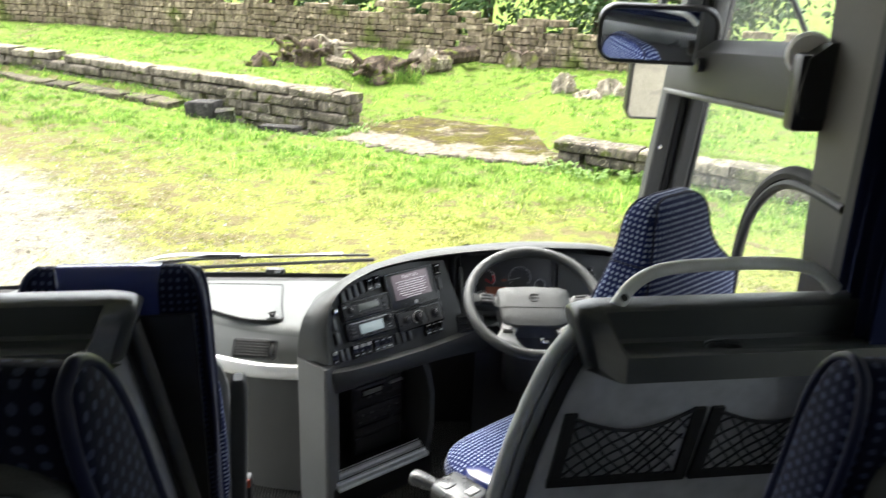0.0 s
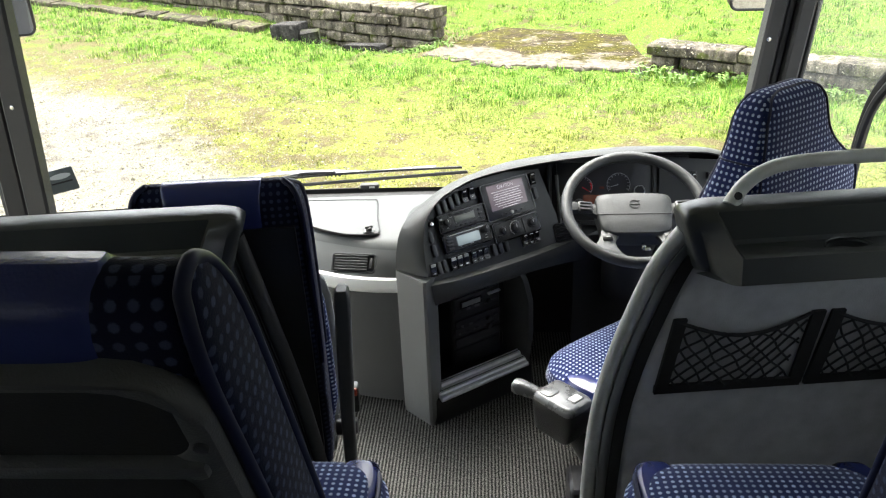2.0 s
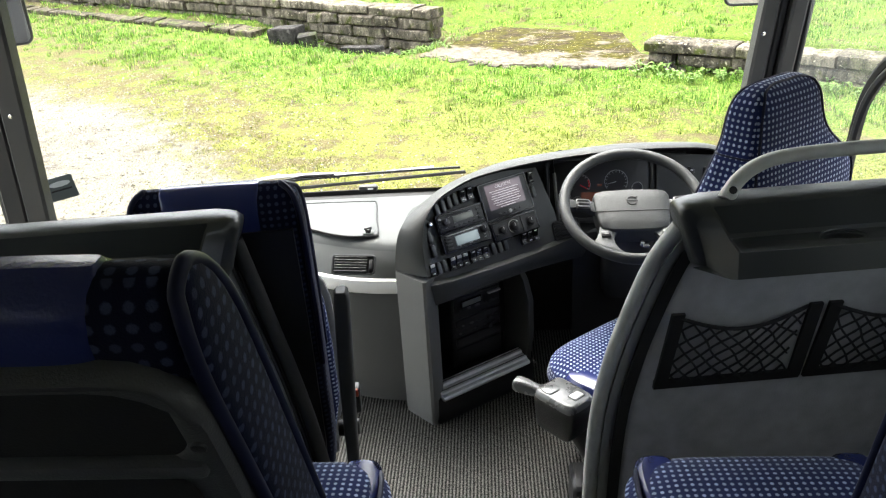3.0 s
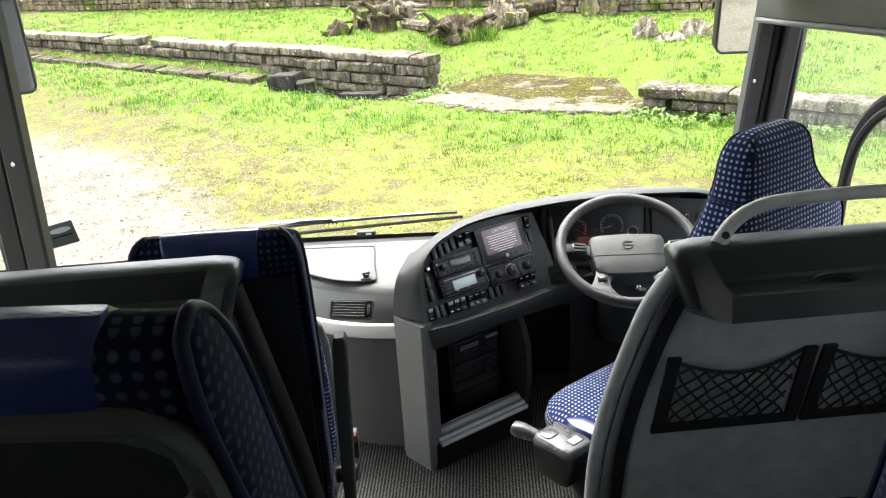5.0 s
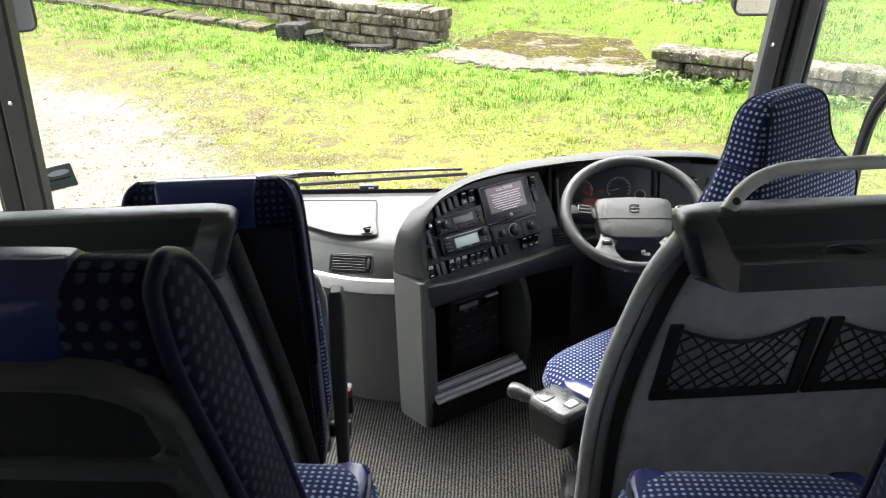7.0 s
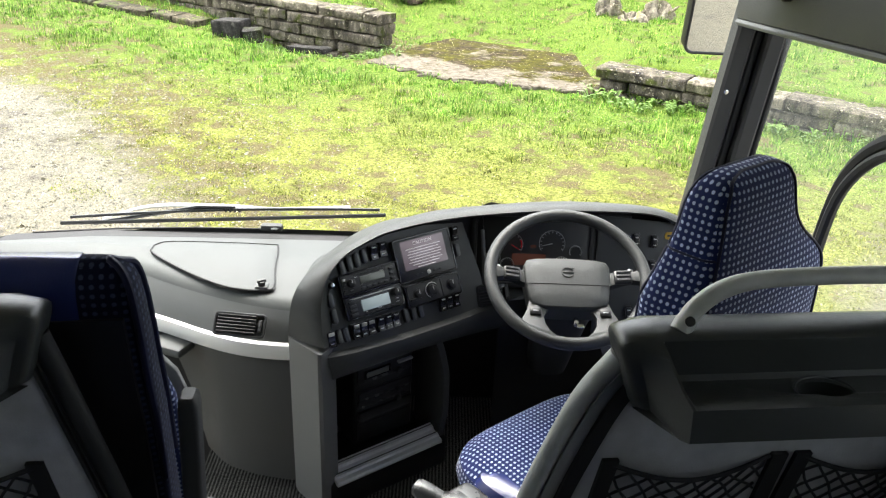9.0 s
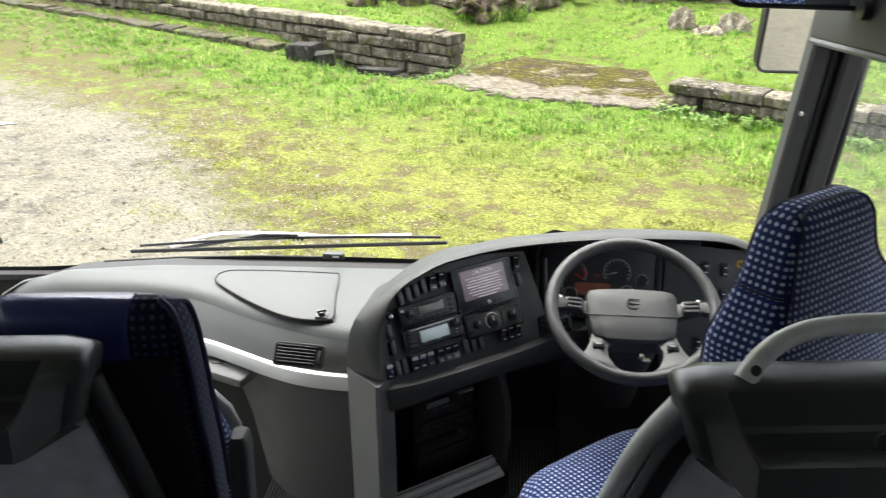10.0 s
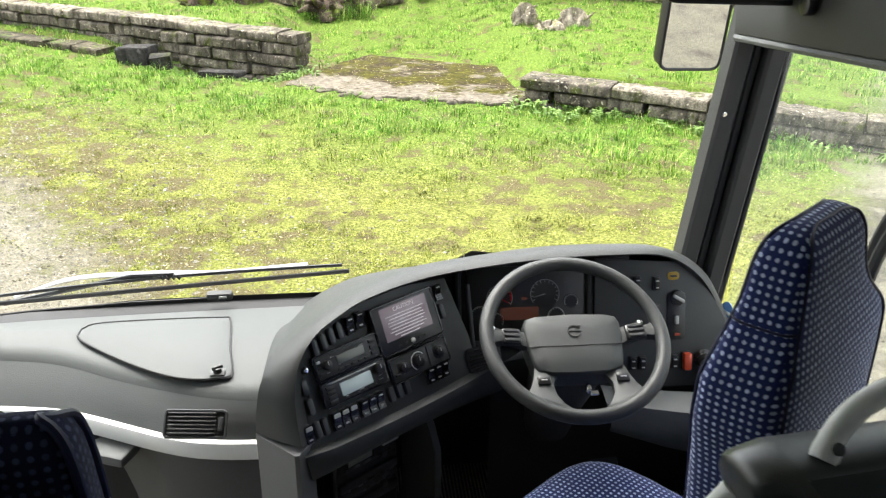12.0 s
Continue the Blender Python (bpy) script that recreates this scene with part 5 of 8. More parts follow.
def partition(name, x0, s, span, label, rail):
    """A seat-height partition; a runs from its aisle end towards the coach's side."""
    t = thing(name, (x0 + s * 0.2, 1.43, DECK - 0.25), label, "partition")

    def X(a):
        return x0 + s * a

    edge = spline([(-0.160, 0, 0.93), (-0.167, 0, 1.30), (-0.163, 0, 1.53), (-0.142, 0, 1.68), (-0.113, 0, 1.80), (-0.078, 0, 1.91), (-0.035, 0, 1.985)], 24)
    if not rail:
        edge = spline([(-0.152, 0, 0.93), (-0.130, 0, 1.30), (-0.113, 0, 1.49), (-0.092, 0, 1.64), (-0.071, 0, 1.76), (-0.048, 0, 1.89), (-0.030, 0, 1.985)], 24)
    lean = lambda z: 1.43 - 0.12 * (z - 1.62)
    e1, e2 = (0.0495, 0.072) if rail else (0.030, 0.034)        # where the moulded edge and the black strip end
    face = [[(X(q.x + e2 - 0.002), lean(q.z) - 0.004, q.z), (X(q.x + e2 + 0.013), lean(q.z) - 0.014, q.z), (X(span), lean(q.z) - 0.014, q.z), (X(span), lean(q.z) + 0.03, q.z), (X(q.x + e2 - 0.002), lean(q.z) + 0.03, q.z)] for q in edge]
    part("panel", loft(face, close=True, caps=True), PANEL_FELT, t, "grey felted back panel", sharp=50)
    part("edge_strip", loft([[(X(q.x + e1 + 0.0005), lean(q.z) - 0.010, q.z), (X(q.x + e2), lean(q.z) - 0.014, q.z), (X(q.x + e2), lean(q.z) + 0.03, q.z), (X(q.x + e1 + 0.0005), lean(q.z) + 0.03, q.z)] for q in edge], close=True, caps=True), RUBBER, t, "black edge strip")
    part("inner_edge", loft([[(X(q.x + 0.026), lean(q.z) - 0.006, q.z), (X(q.x + e1), lean(q.z) - 0.002, q.z), (X(q.x + e1), lean(q.z) + 0.04, q.z), (X(q.x + 0.026), lean(q.z) + 0.04, q.z)] for q in edge], close=True, caps=True), BOLSTER if rail else PLASTIC_DARK, t, "grey moulded edge" if rail else "dark moulded edge")
    part("front_skin", loft([[(X(q.x + 0.05), lean(q.z) + 0.048, q.z), (X(span), lean(q.z) + 0.048, q.z), (X(span), lean(q.z) + 0.031, q.z), (X(q.x + 0.05), lean(q.z) + 0.031, q.z)] for q in edge], close=True, caps=True), PLASTIC_DARK, t)
    part("grab_edge", tube([(X(q.x + 0.013), lean(q.z) + 0.012, q.z) for q in edge], 0.0165, 12), RAIL_GREY if rail else PLASTIC_DARK, t, "pale grey moulded grab edge" if rail else "dark moulded grab edge")
    # cap with a tray: profile from the front, over the ridge, down into the tray and out to its lip
    full = ((1.425, 1.94), (1.425, 2.015), (1.412, 2.043), (1.385, 2.056), (1.338, 2.056), (1.330, 2.050), (1.335, 1.992), (1.328, 1.986), (1.288, 1.987), (1.268, 2.001), (1.241, 2.001), (1.235, 1.953), (1.255, 1.944), (1.38, 1.905), (1.41, 1.90))
    shut = full[:5] + ((1.329, 2.050), (1.312, 2.042), (1.302, 2.035), (1.288, 2.026), (1.266, 2.012), (1.240, 2.002)) + full[11:]
    stub = ((1.425, 1.94), (1.425, 2.01), (1.412, 2.036), (1.385, 2.052), (1.345, 2.053), (1.336, 2.048), (1.333, 2.035), (1.332, 2.02), (1.331, 2.0), (1.332, 1.985), (1.334, 1.97), (1.338, 1.945), (1.345, 1.925), (1.385, 1.905), (1.41, 1.90))
    cx, cz = 1.385, 1.975

    def shrink(p, k):
        return tuple((cx + (a - cx) * k, cz + (b - cz) * k) for a, b in p)

    def slant(a, y, z):                          # the end leans in below, and the tray's end wall runs outwards to the lip
        return max(0.0, 2.03 - z) * 0.35 if a < 0.0 else (max(0.0, 1.336 - y) * 0.22 if a < 0.03 else 0.0)
    st = [(-0.044, shrink(stub, 0.78)), (-0.041, shrink(stub, 0.89)), (-0.034, shrink(stub, 0.96)), (-0.022, stub), (0.003, shut), (0.007, shut), (0.010, full), (0.06, full), (span, full)]
    geo = loft([[(X(a + slant(a, y, z)), y, z) for y, z in p] for a, p in st], close=True, caps=True)
    wells = [a for a in (0.235, 0.62) if a < span - 0.1]
    cap = part("tray_cap", bored(geo, [(X(a), 1.290, 1.942, 0.041, 0.029, 0.07) for a in wells]), CAP_DARK, t, "near-black moulded cap with a tray and cup holder", sharp=38)
    for a in wells:
        part("cup_rim", moved(tube([(0.043 * math.cos(q), 0.031 * math.sin(q), 0.0) for q in np.linspace(0, 2 * math.pi, 28, endpoint=False)], 0.002, 6, closed=True), Matrix.Translation((X(a), 1.290, 1.9895)) @ pose(0, 0, 0, 5)), CAP_DARK, cap)
    if rail:
        path = spline([(X(0.040), 1.352, 2.052), (X(0.062), 1.366, 2.078), (X(0.10), 1.376, 2.102), (X(0.16), 1.382, 2.115), (X(0.30), 1.384, 2.119), (X(0.40), 1.382, 2.115), (X(0.455), 1.376, 2.100), (X(0.49), 1.362, 2.068)], 36)
        r = part("grab_rail", tube(path, [0.0142 if 2 < i < 33 else 0.0155 for i in range(36)], 14, flat=0.85), RAIL_GREY, t, "pale grey coated grab rail")
        part("bolt_recess", moved(plate(ring(0, 0, 0.007, 16), 0.003, None, 0), Matrix.Translation((X(0.048), 1.344, 2.072)) @ pose(0, 0, 0, 50)), RUBBER, r)
    # net pockets: flat black straps round a knotted net
    dz, da = (0.0, 0.0) if rail else (-0.05, 0.039)
    for k, (a0, a1) in enumerate(((-0.026 + da, 0.272 + da), (0.290 + da, 0.575 + da), (0.60, 0.88))):
        if a1 > span:
            break
        def strap(b0, b1, zb, c0, c1, zc):
            zb, zc = zb + dz, zc + dz
            yb, yc = lean(zb) - 0.014, lean(zc) - 0.014
            return loft([[(X(b0), yb, zb), (X(b1), yb, zb), (X(b1), yb - 0.009, zb), (X(b0), yb - 0.009, zb)], [(X(c0), yc, zc), (X(c1), yc, zc), (X(c1), yc - 0.009, zc), (X(c0), yc - 0.009, zc)]], close=True, caps=True)
        pk = part("net_pocket", joined(strap(a0 - 0.02, a0 + 0.006, 1.615, a0, a0 + 0.026, 1.80), strap(a1 - 0.036, a1 - 0.010, 1.618, a1 - 0.022, a1 + 0.004, 1.80),
                                       strap(a0 - 0.02, a1 - 0.012, 1.612, a0 - 0.02, a1 - 0.012, 1.632)), RUBBER, t, "black strap frame of a net pocket")
        cords = []
        W = a1 - a0 - 0.03

        def at(u, v):
            sag = 0.020 * math.sin(math.pi * min(1, max(0, u))) * v
            z = 1.622 + dz + 0.172 * v - sag * 1.6
            bulge = 0.016 * math.sin(math.pi * min(1, max(0, u))) * (0.3 + 0.7 * v)
            return Vector((X(a0 + 0.006 + (W) * u - 0.02 * (1 - v)), lean(z) - 0.018 - bulge, z))
        N = 8
        for i in range(-5, N + 1):
            for d in (1, -1):
                pts = []
                for q in range(13):
                    v = q / 12
                    u = (i + 4.2 * v) / N if d > 0 else (i + 4.2 * (1 - v)) / N
                    u += 0.016 * math.sin(7 * v + i * 1.7) + 0.008 * math.sin(15 * v + i * 2.9)
                    if 0 <= u <= 1:
                        pts.append(at(u, v))
                if len(pts) > 2:
                    cords.append(tube(pts, 0.0025, 5))
        cords.append(tube([at(u, 1.0) for u in np.linspace(0, 1, 14)], 0.004, 6))
        part("net", joined(*cords), NET_CORD, pk, "knotted black elastic net")
    t.matrix_basis = Matrix.Translation((x0, 1.40, 0)) @ pose(0, 0, 0, 0, 0, SKEW) @ Matrix.Translation((-x0, -1.40, 0)) @ t.matrix_basis
    return t


partition("partition_driver", 0.549, 1, 0.60, "grey partition behind the driver with tray, rail and net pockets", True)
partition("partition_front_left", -0.335, -1, 0.92, "grey partition behind the guide seat with tray and net pockets", False)

# ---- seats ----
SHIFT = [0.0]


def backrest(w, h, tilt, y0, z0, thick):
    """Outline of a passenger backrest: rows bottom to top, leaning back by tilt."""
    rows = []
    for t, k, d in ((0.0, 0.92, 0.9), (0.08, 0.99, 1.05), (0.3, 1.0, 1.1), (0.55, 0.99, 1.04), (0.75, 0.98, 1.0), (0.86, 0.972, 0.99), (0.91, 0.968, 0.93), (0.945, 0.964, 0.82), (0.97, 0.958, 0.66), (0.987, 0.95, 0.46), (0.996, 0.94, 0.27), (1.0, 0.92, 0.10)):
        z = z0 + h * t * math.cos(tilt)
        y = y0 - h * t * math.sin(tilt)
        rows.append((SHIFT[0], y, z, w * k, thick * d))
    return rows


def grab_shell(h):
    """The moulded back of a seat: a rounded plate with a grab opening cut through near its aisle side."""
    outer = round_rect(0.372, 0.63, 0.060, 6, 0, h - 0.376)
    inner = round_rect(0.196, 0.088, 0.026, 6, 0.064, h - 0.118)

    def grow(pts, k, z):
        cx, cy = sum(p[0] for p in pts) / len(pts), sum(p[1] for p in pts) / len(pts)
        return [(p[0] + k * (1 if p[0] > cx else -1), p[1] + k * (1 if p[1] > cy else -1), z) for p in pts]
    return loft([grow(outer, 0, 0.0), grow(outer, 0, 0.014), grow(outer, -0.003, 0.020), grow(outer, -0.008, 0.022), grow(inner, 0.008, 0.022), grow(inner, 0.003, 0.020), grow(inner, 0, 0.014), grow(inner, 0, 0.004)], close=True, caps=False)


def coach_seat(m, label, group, shell=True, shift=0.0, recline=22, h=0.835, wb=0.40, cs=1.0):
    t = thing("coach_seat", m, label, "seat", group, local=True)
    w, tilt = 0.455 * cs, radians(recline)
    y0, z0 = -0.155, 0.42
    wc = w * 0.90
    cu = part("cushion", joined(blob([(0, 0.02, 0.31, wc * 0.93, 0.42), (0, 0.02, 0.33, wc * 0.99, 0.46), (0, 0.02, 0.40, w, 0.47), (0, 0.02, 0.425, wc * 0.985, 0.455), (0, 0.02, 0.44, wc * 0.92, 0.41), (0, 0.02, 0.447, wc * 0.7, 0.3)], 36, 6)), FABRIC_LIT, t, "dotted navy cushion")
    for sx in (-1, 1):
        part("corner_patch", moved(blob([(0, 0, 0.322, 0.085, 0.15), (0, 0, 0.40, 0.090, 0.156), (0, 0, 0.425, 0.084, 0.148), (0, 0, 0.437, 0.06, 0.12)], 24, 3), Matrix.Translation((sx * (wc / 2 - 0.042), 0.178, 0.001))), VINYL, cu, "navy vinyl corner patch")
        part("piping", tube(spline([(sx * (wc / 2 - 0.004), -0.18, 0.43), (sx * (wc / 2 + 0.001), 0.05, 0.432), (sx * (wc / 2 - 0.002), 0.2, 0.428), (sx * (wc / 2 - 0.03), 0.249, 0.405), (sx * (wc / 2 - 0.04), 0.255, 0.35)], 18), 0.005, 6), PIPING, cu)
    SHIFT[0] = shift
    rows = backrest(wb, h, tilt, y0, z0, 0.106)
    br = part("backrest", blob(rows, 40, 7), FABRIC_SHADED, t, "dotted navy backrest")
    # vinyl headrest band over the middle of the top
    band = [(x, y + 0.0, z, 0.262, d + 0.008) for x, y, z, _, d in rows if z > z0 + h * 0.70]
    band[-1] = (band[-1][0], band[-1][1], band[-1][2] + 0.004, 0.259, band[-1][4])
    part("headrest_band", blob(band, 40, 9), VINYL, br, "navy vinyl headrest band")
    for sx in (-1, 1):
        pts = [(x + sx * (ww / 2 - 0.006), y - d * 0.46, z) for x, y, z, ww, d in rows[2:-2]]
        pts += [(shift + sx * (rows[-1][3] / 2 + 0.001), rows[-1][1], rows[-1][2] + 0.001)]
        pts += [(x + sx * (ww / 2 - 0.006), y + d * 0.43, z) for x, y, z, ww, d in reversed(rows[2:-2])]
        part("piping", tube(spline(pts, 90), 0.0058, 10), PIPING, br, "navy vinyl piping")
    if shell:
        R = Matrix.Translation((shift, y0 - 0.045, z0)) @ pose(0, 0, 0, 90 + recline, 0, 0)     # own x across, y up the back, z rearwards
        sh = part("back_shell", moved(grab_shell(h), R), SEAT_SHELL, t, "black moulded back shell with a grab recess")
        part("recess", plate(round_rect(0.204, 0.096, 0.026, 5, 0.064, h - 0.118), 0.003, R @ Matrix.Translation((0, 0, 0.0135)), 0), RUBBER, sh)
        part("lower_bar", moved(rbox((0.064, h - 0.170, 0.020), (0.216, 0.020, 0.016), 0.006, 2), R), SEAT_SHELL, sh)
        part("lower_pocket", plate(round_rect(0.30, 0.42, 0.03, 5, 0.005, h - 0.385), 0.004, R @ Matrix.Translation((0, 0, 0.0215)), 0.001), RUBBER, sh, "black ribbed literature pocket")
        for sx in (-1, 1):
            part("screw", moved(plate(ring(0, 0, 0.006, 10), 0.003, None, 0.001), R @ Matrix.Translation((sx * 0.174, h - 0.138, 0.022))), PLASTIC_DARK, sh)
    part("base_frame", joined(rbox((0, 0.0, 0.28), (0.40, 0.40, 0.05), 0.01, 1), rbox((-0.14, -0.02, 0.13), (0.04, 0.36, 0.26), 0.01, 1), rbox((0.14, -0.02, 0.13), (0.04, 0.36, 0.26), 0.01, 1)), PLASTIC_DARK, t)
    return t


GRP = "passenger seats on the deck"
front_l = coach_seat(pose(-0.206, 0.925, DECK + 0.005), "navy dotted coach seat with vinyl headrest and black back shell", GRP, cs=0.86)
front_r = coach_seat(pose(0.63, 0.93, DECK), "navy dotted coach seat with backrest set towards the window", GRP, True, 0.2, 10, 0.70, 0.455, 1.04)
for x, y in ((-0.69, 0.925), (-0.25, 0.05), (-0.725, 0.05), (0.68, 0.05), (1.12, 0.05), (-0.25, -0.82), (-0.725, -0.82), (0.68, -0.82), (1.12, -0.82)):
    copy_thing(front_l, pose(x, y, DECK))

# folded guide seat in front of the left partition
gs = thing("guide_seat", pose(-0.388, 1.645, CAB + 0.006, 0, 0, SKEW), "navy dotted guide seat, its cushion tipped up, beside the entrance", "seat", local=True)
rows = []
for z, y, w, d in ((0.34, -0.06, 0.30, 0.10), (0.42, -0.07, 0.315, 0.10), (0.664, -0.104, 0.325, 0.10), (0.789, -0.118, 0.328, 0.10), (0.889, -0.14, 0.33, 0.095), (0.96, -0.15, 0.33, 0.092), (1.02, -0.158, 0.328, 0.088), (1.06, -0.162, 0.322, 0.08), (1.085, -0.164, 0.31, 0.064), (1.10, -0.165, 0.29, 0.044), (1.108, -0.165, 0.262, 0.02)):
    rows.append((0, y, z, w + 0.012, d))
br = part("backrest", blob(rows, 48, 6), FABRIC_SHADED, gs, "dotted navy backrest")
band = [(x - 0.006, y, z + (0.003 if z > 1.09 else 0.0), 0.194, d + 0.005) for x, y, z, w, d in rows if z > 1.0]
part("headrest_band", blob(band, 40, 12), VINYL, br, "navy vinyl headrest band")
# upper part of the cover is black for shade on the vinyl's back
part("back_cover", loft([[(sx, y - d / 2 - 0.006, z) for sx in (-w * 0.44, -w * 0.2, w * 0.2, w * 0.44)] + [(sx, y - d / 2 + 0.01, z) for sx in (w * 0.44, -w * 0.44)] for x, y, z, w, d in rows[:7]], close=True, caps=True), PLASTIC_BLACK, br, "black back cover, carried up in place of shade")
for sx in (-1, 1):
    pts = [(sx * (w / 2 - 0.003), y - d * 0.42, z) for x, y, z, w, d in rows if z > 0.5] + [(sx * 0.143, -0.165, 1.102)] + [(sx * (w / 2 - 0.003), y + d * 0.42, z) for x, y, z, w, d in reversed(rows) if 0.6 < z < 1.09]
    part("piping", tube(spline(pts, 48), 0.0065, 8), PIPING, br, "navy vinyl piping")
# the brighter moquette carries the door's daylight on this cushion
tip = part("tipped_cushion", blob([(0, 0.035, 0.36, 0.31, 0.045), (0, 0.025, 0.45, 0.345, 0.05), (0, -0.005, 0.62, 0.35, 0.05), (0, -0.035, 0.76, 0.344, 0.05), (0, -0.045, 0.805, 0.322, 0.05), (0, -0.052, 0.84, 0.27, 0.04), (0, -0.055, 0.858, 0.18, 0.02)], 40, 4), FABRIC_LIT, gs, "dotted navy cushion, tipped up")
part("cushion_shell", blob([(0, 0.07, 0.36, 0.33, 0.03), (0, 0.06, 0.45, 0.366, 0.03), (0, 0.03, 0.62, 0.374, 0.03), (0, 0.0, 0.75, 0.370, 0.03), (0, -0.012, 0.80, 0.350, 0.03), (0, -0.020, 0.84, 0.30, 0.028), (0, -0.024, 0.865, 0.22, 0.022), (0, -0.026, 0.878, 0.12, 0.012)], 40, 4), BOLSTER, tip, "pale grey cushion shell")
arm = part("armrest", blob([(0.207, -0.15, 0.40, 0.028, 0.05), (0.210, -0.155, 0.50, 0.031, 0.054), (0.219, -0.166, 0.70, 0.034, 0.056), (0.2256, -0.171, 0.835, 0.034, 0.052), (0.2256, -0.171, 0.852, 0.030, 0.046), (0.2256, -0.171, 0.859, 0.020, 0.034)], 24, 5), PLASTIC_DARK, gs, "dark folded armrest")
part("pivot", moved(plate(ring(0, 0, 0.02, 16), 0.05, None, 0.004), Matrix.Translation((0.178, -0.12, 0.46)) @ pose(0, 0, 0, 0, 90)), PLASTIC_BLACK, arm)
part("belt_buckle", rbox((0.226, -0.115, 0.54), (0.022, 0.03, 0.07), 0.005, 2), PLASTIC_BLACK, gs, "black seat belt buckle")
part("buckle_button", rbox((0.227, -0.132, 0.565), (0.015, 0.008, 0.02), 0.002, 1), RED_PLASTIC, gs, "red release button")
part("hinge_frame", joined(rbox((0, 0.03, 0.33), (0.32, 0.12, 0.05), 0.01, 1), rbox((0, 0.0, 0.16), (0.28, 0.08, 0.34), 0.01, 1)), PLASTIC_BLACK, gs)

# driver's seat, swivelled towards the aisle
DSM = pose(0.818, 1.800, CAB, 0, 0, 39)
ds = thing("driver_seat", DSM, "navy dotted driver's seat with tall built-in headrest, turned to the aisle", "seat", local=True)


def wing_point(row, u, v):
    """A point of a backrest section: u runs from its left to its right, v from its back to its front."""
    z, bl, br_, yb, fl, fr, yf = row
    p, q = (1 + u) / 2, (1 + v) / 2
    return ((bl * (1 - p) + br_ * p) * (1 - q) + (fl * (1 - p) + fr * p) * q, yb * (1 - q) + yf * q, z)


def wing_rows(rows, n=52, e=5.0):
    out = []
    for r in rows:
        ring_pts = []
        for j in range(n):
            a = 2 * math.pi * j / n
            c, s = math.cos(a), math.sin(a)
            ring_pts.append(wing_point(r, math.copysign(abs(c) ** (2 / e), c), math.copysign(abs(s) ** (2 / e), s)))
        out.append(ring_pts)
    return out


# height, back left and right, back depth, front left and right, front depth
BACK = [(0.34, -0.10, 0.20, -0.05, -0.10, 0.20, 0.08), (0.46, -0.115, 0.25, -0.07, -0.118, 0.25, 0.10), (0.64, -0.105, 0.29, -0.072, -0.110, 0.29, 0.105), (0.78, -0.130, 0.30, -0.072, -0.143, 0.295, 0.10), (0.87, -0.158, 0.302, -0.070, -0.176, 0.296, 0.092), (0.945, -0.162, 0.298, -0.067, -0.183, 0.288, 0.086), (0.975, -0.153, 0.284, -0.064, -0.171, 0.270, 0.080), (1.0, -0.145, 0.258, -0.060, -0.160, 0.242, 0.074), (1.025, -0.138, 0.222, -0.056, -0.150, 0.210, 0.068), (1.05, -0.132, 0.188, -0.053, -0.142, 0.180, 0.062), (1.075, -0.127, 0.164, -0.050, -0.135, 0.160, 0.057),
        (1.10, -0.124, 0.148, -0.048, -0.130, 0.146, 0.054), (1.130, -0.121, 0.138, -0.045, -0.126, 0.136, 0.051), (1.156, -0.114, 0.130, -0.041, -0.118, 0.128, 0.047), (1.174, -0.104, 0.119, -0.035, -0.107, 0.117, 0.041), (1.188, -0.090, 0.104, -0.026, -0.092, 0.102, 0.032), (1.197, -0.070, 0.084, -0.015, -0.072, 0.082, 0.021), (1.201, -0.045, 0.056, -0.004, -0.046, 0.055, 0.010)]
br = part("backrest", loft(wing_rows(BACK), close=True, caps=True), FABRIC_LIT, ds, "dotted navy backrest with headrest", sharp=70)
for nm, v, r, k0 in (("piping", 0.86, 0.0042, 0), ("back_piping", -0.88, 0.0030, 3)):
    side = [[wing_point(q, u * 0.885, v) for q in BACK[k0:-2]] for u in (-1, 1)]
    top = [wing_point(BACK[-2], u, v) for u in (-0.6, 0.0, 0.6)]
    part(nm, tube(spline(side[0] + top + list(reversed(side[1])), 130), r, 8), PIPING, br, "dark navy piping")
seam = []
for a in np.linspace(radians(78), radians(218), 22):
    c, s = math.cos(a), math.sin(a)
    seam.append(wing_point(BACK[9], 1.005 * math.copysign(abs(c) ** 0.4, c), 1.005 * math.copysign(abs(s) ** 0.4, s)))
part("neck_seam", tube(seam, 0.0024, 6), PIPING, br)
cu = part("cushion", blob([(0, 0.235, 0.20, 0.46, 0.50), (0, 0.235, 0.23, 0.53, 0.56), (0, 0.235, 0.285, 0.56, 0.585), (0, 0.235, 0.32, 0.545, 0.57), (0, 0.235, 0.343, 0.485, 0.51), (0, 0.23, 0.353, 0.36, 0.38)], 44, 4.2), FABRIC_LIT, ds, "dotted navy cushion")
part("side_bolster", moved(blob([(0, 0, 0.29, 0.10, 0.22), (0, 0, 0.36, 0.115, 0.25), (0, 0, 0.40, 0.11, 0.24), (0, 0, 0.428, 0.08, 0.20), (0, 0, 0.436, 0.04, 0.12)], 24, 3), Matrix.Translation((-0.216, 0.285, -0.088)) @ pose(0, 0, 0, 0, 0, 10)), VINYL, cu, "navy vinyl side bolster")
part("seat_base", joined(blob([(0, 0.18, 0.0, 0.40, 0.40), (0, 0.18, 0.10, 0.36, 0.36), (0, 0.18, 0.19, 0.34, 0.34), (0, 0.20, 0.23, 0.44, 0.44)], 24, 4)), PLASTIC_BLACK, ds, "black suspension base")

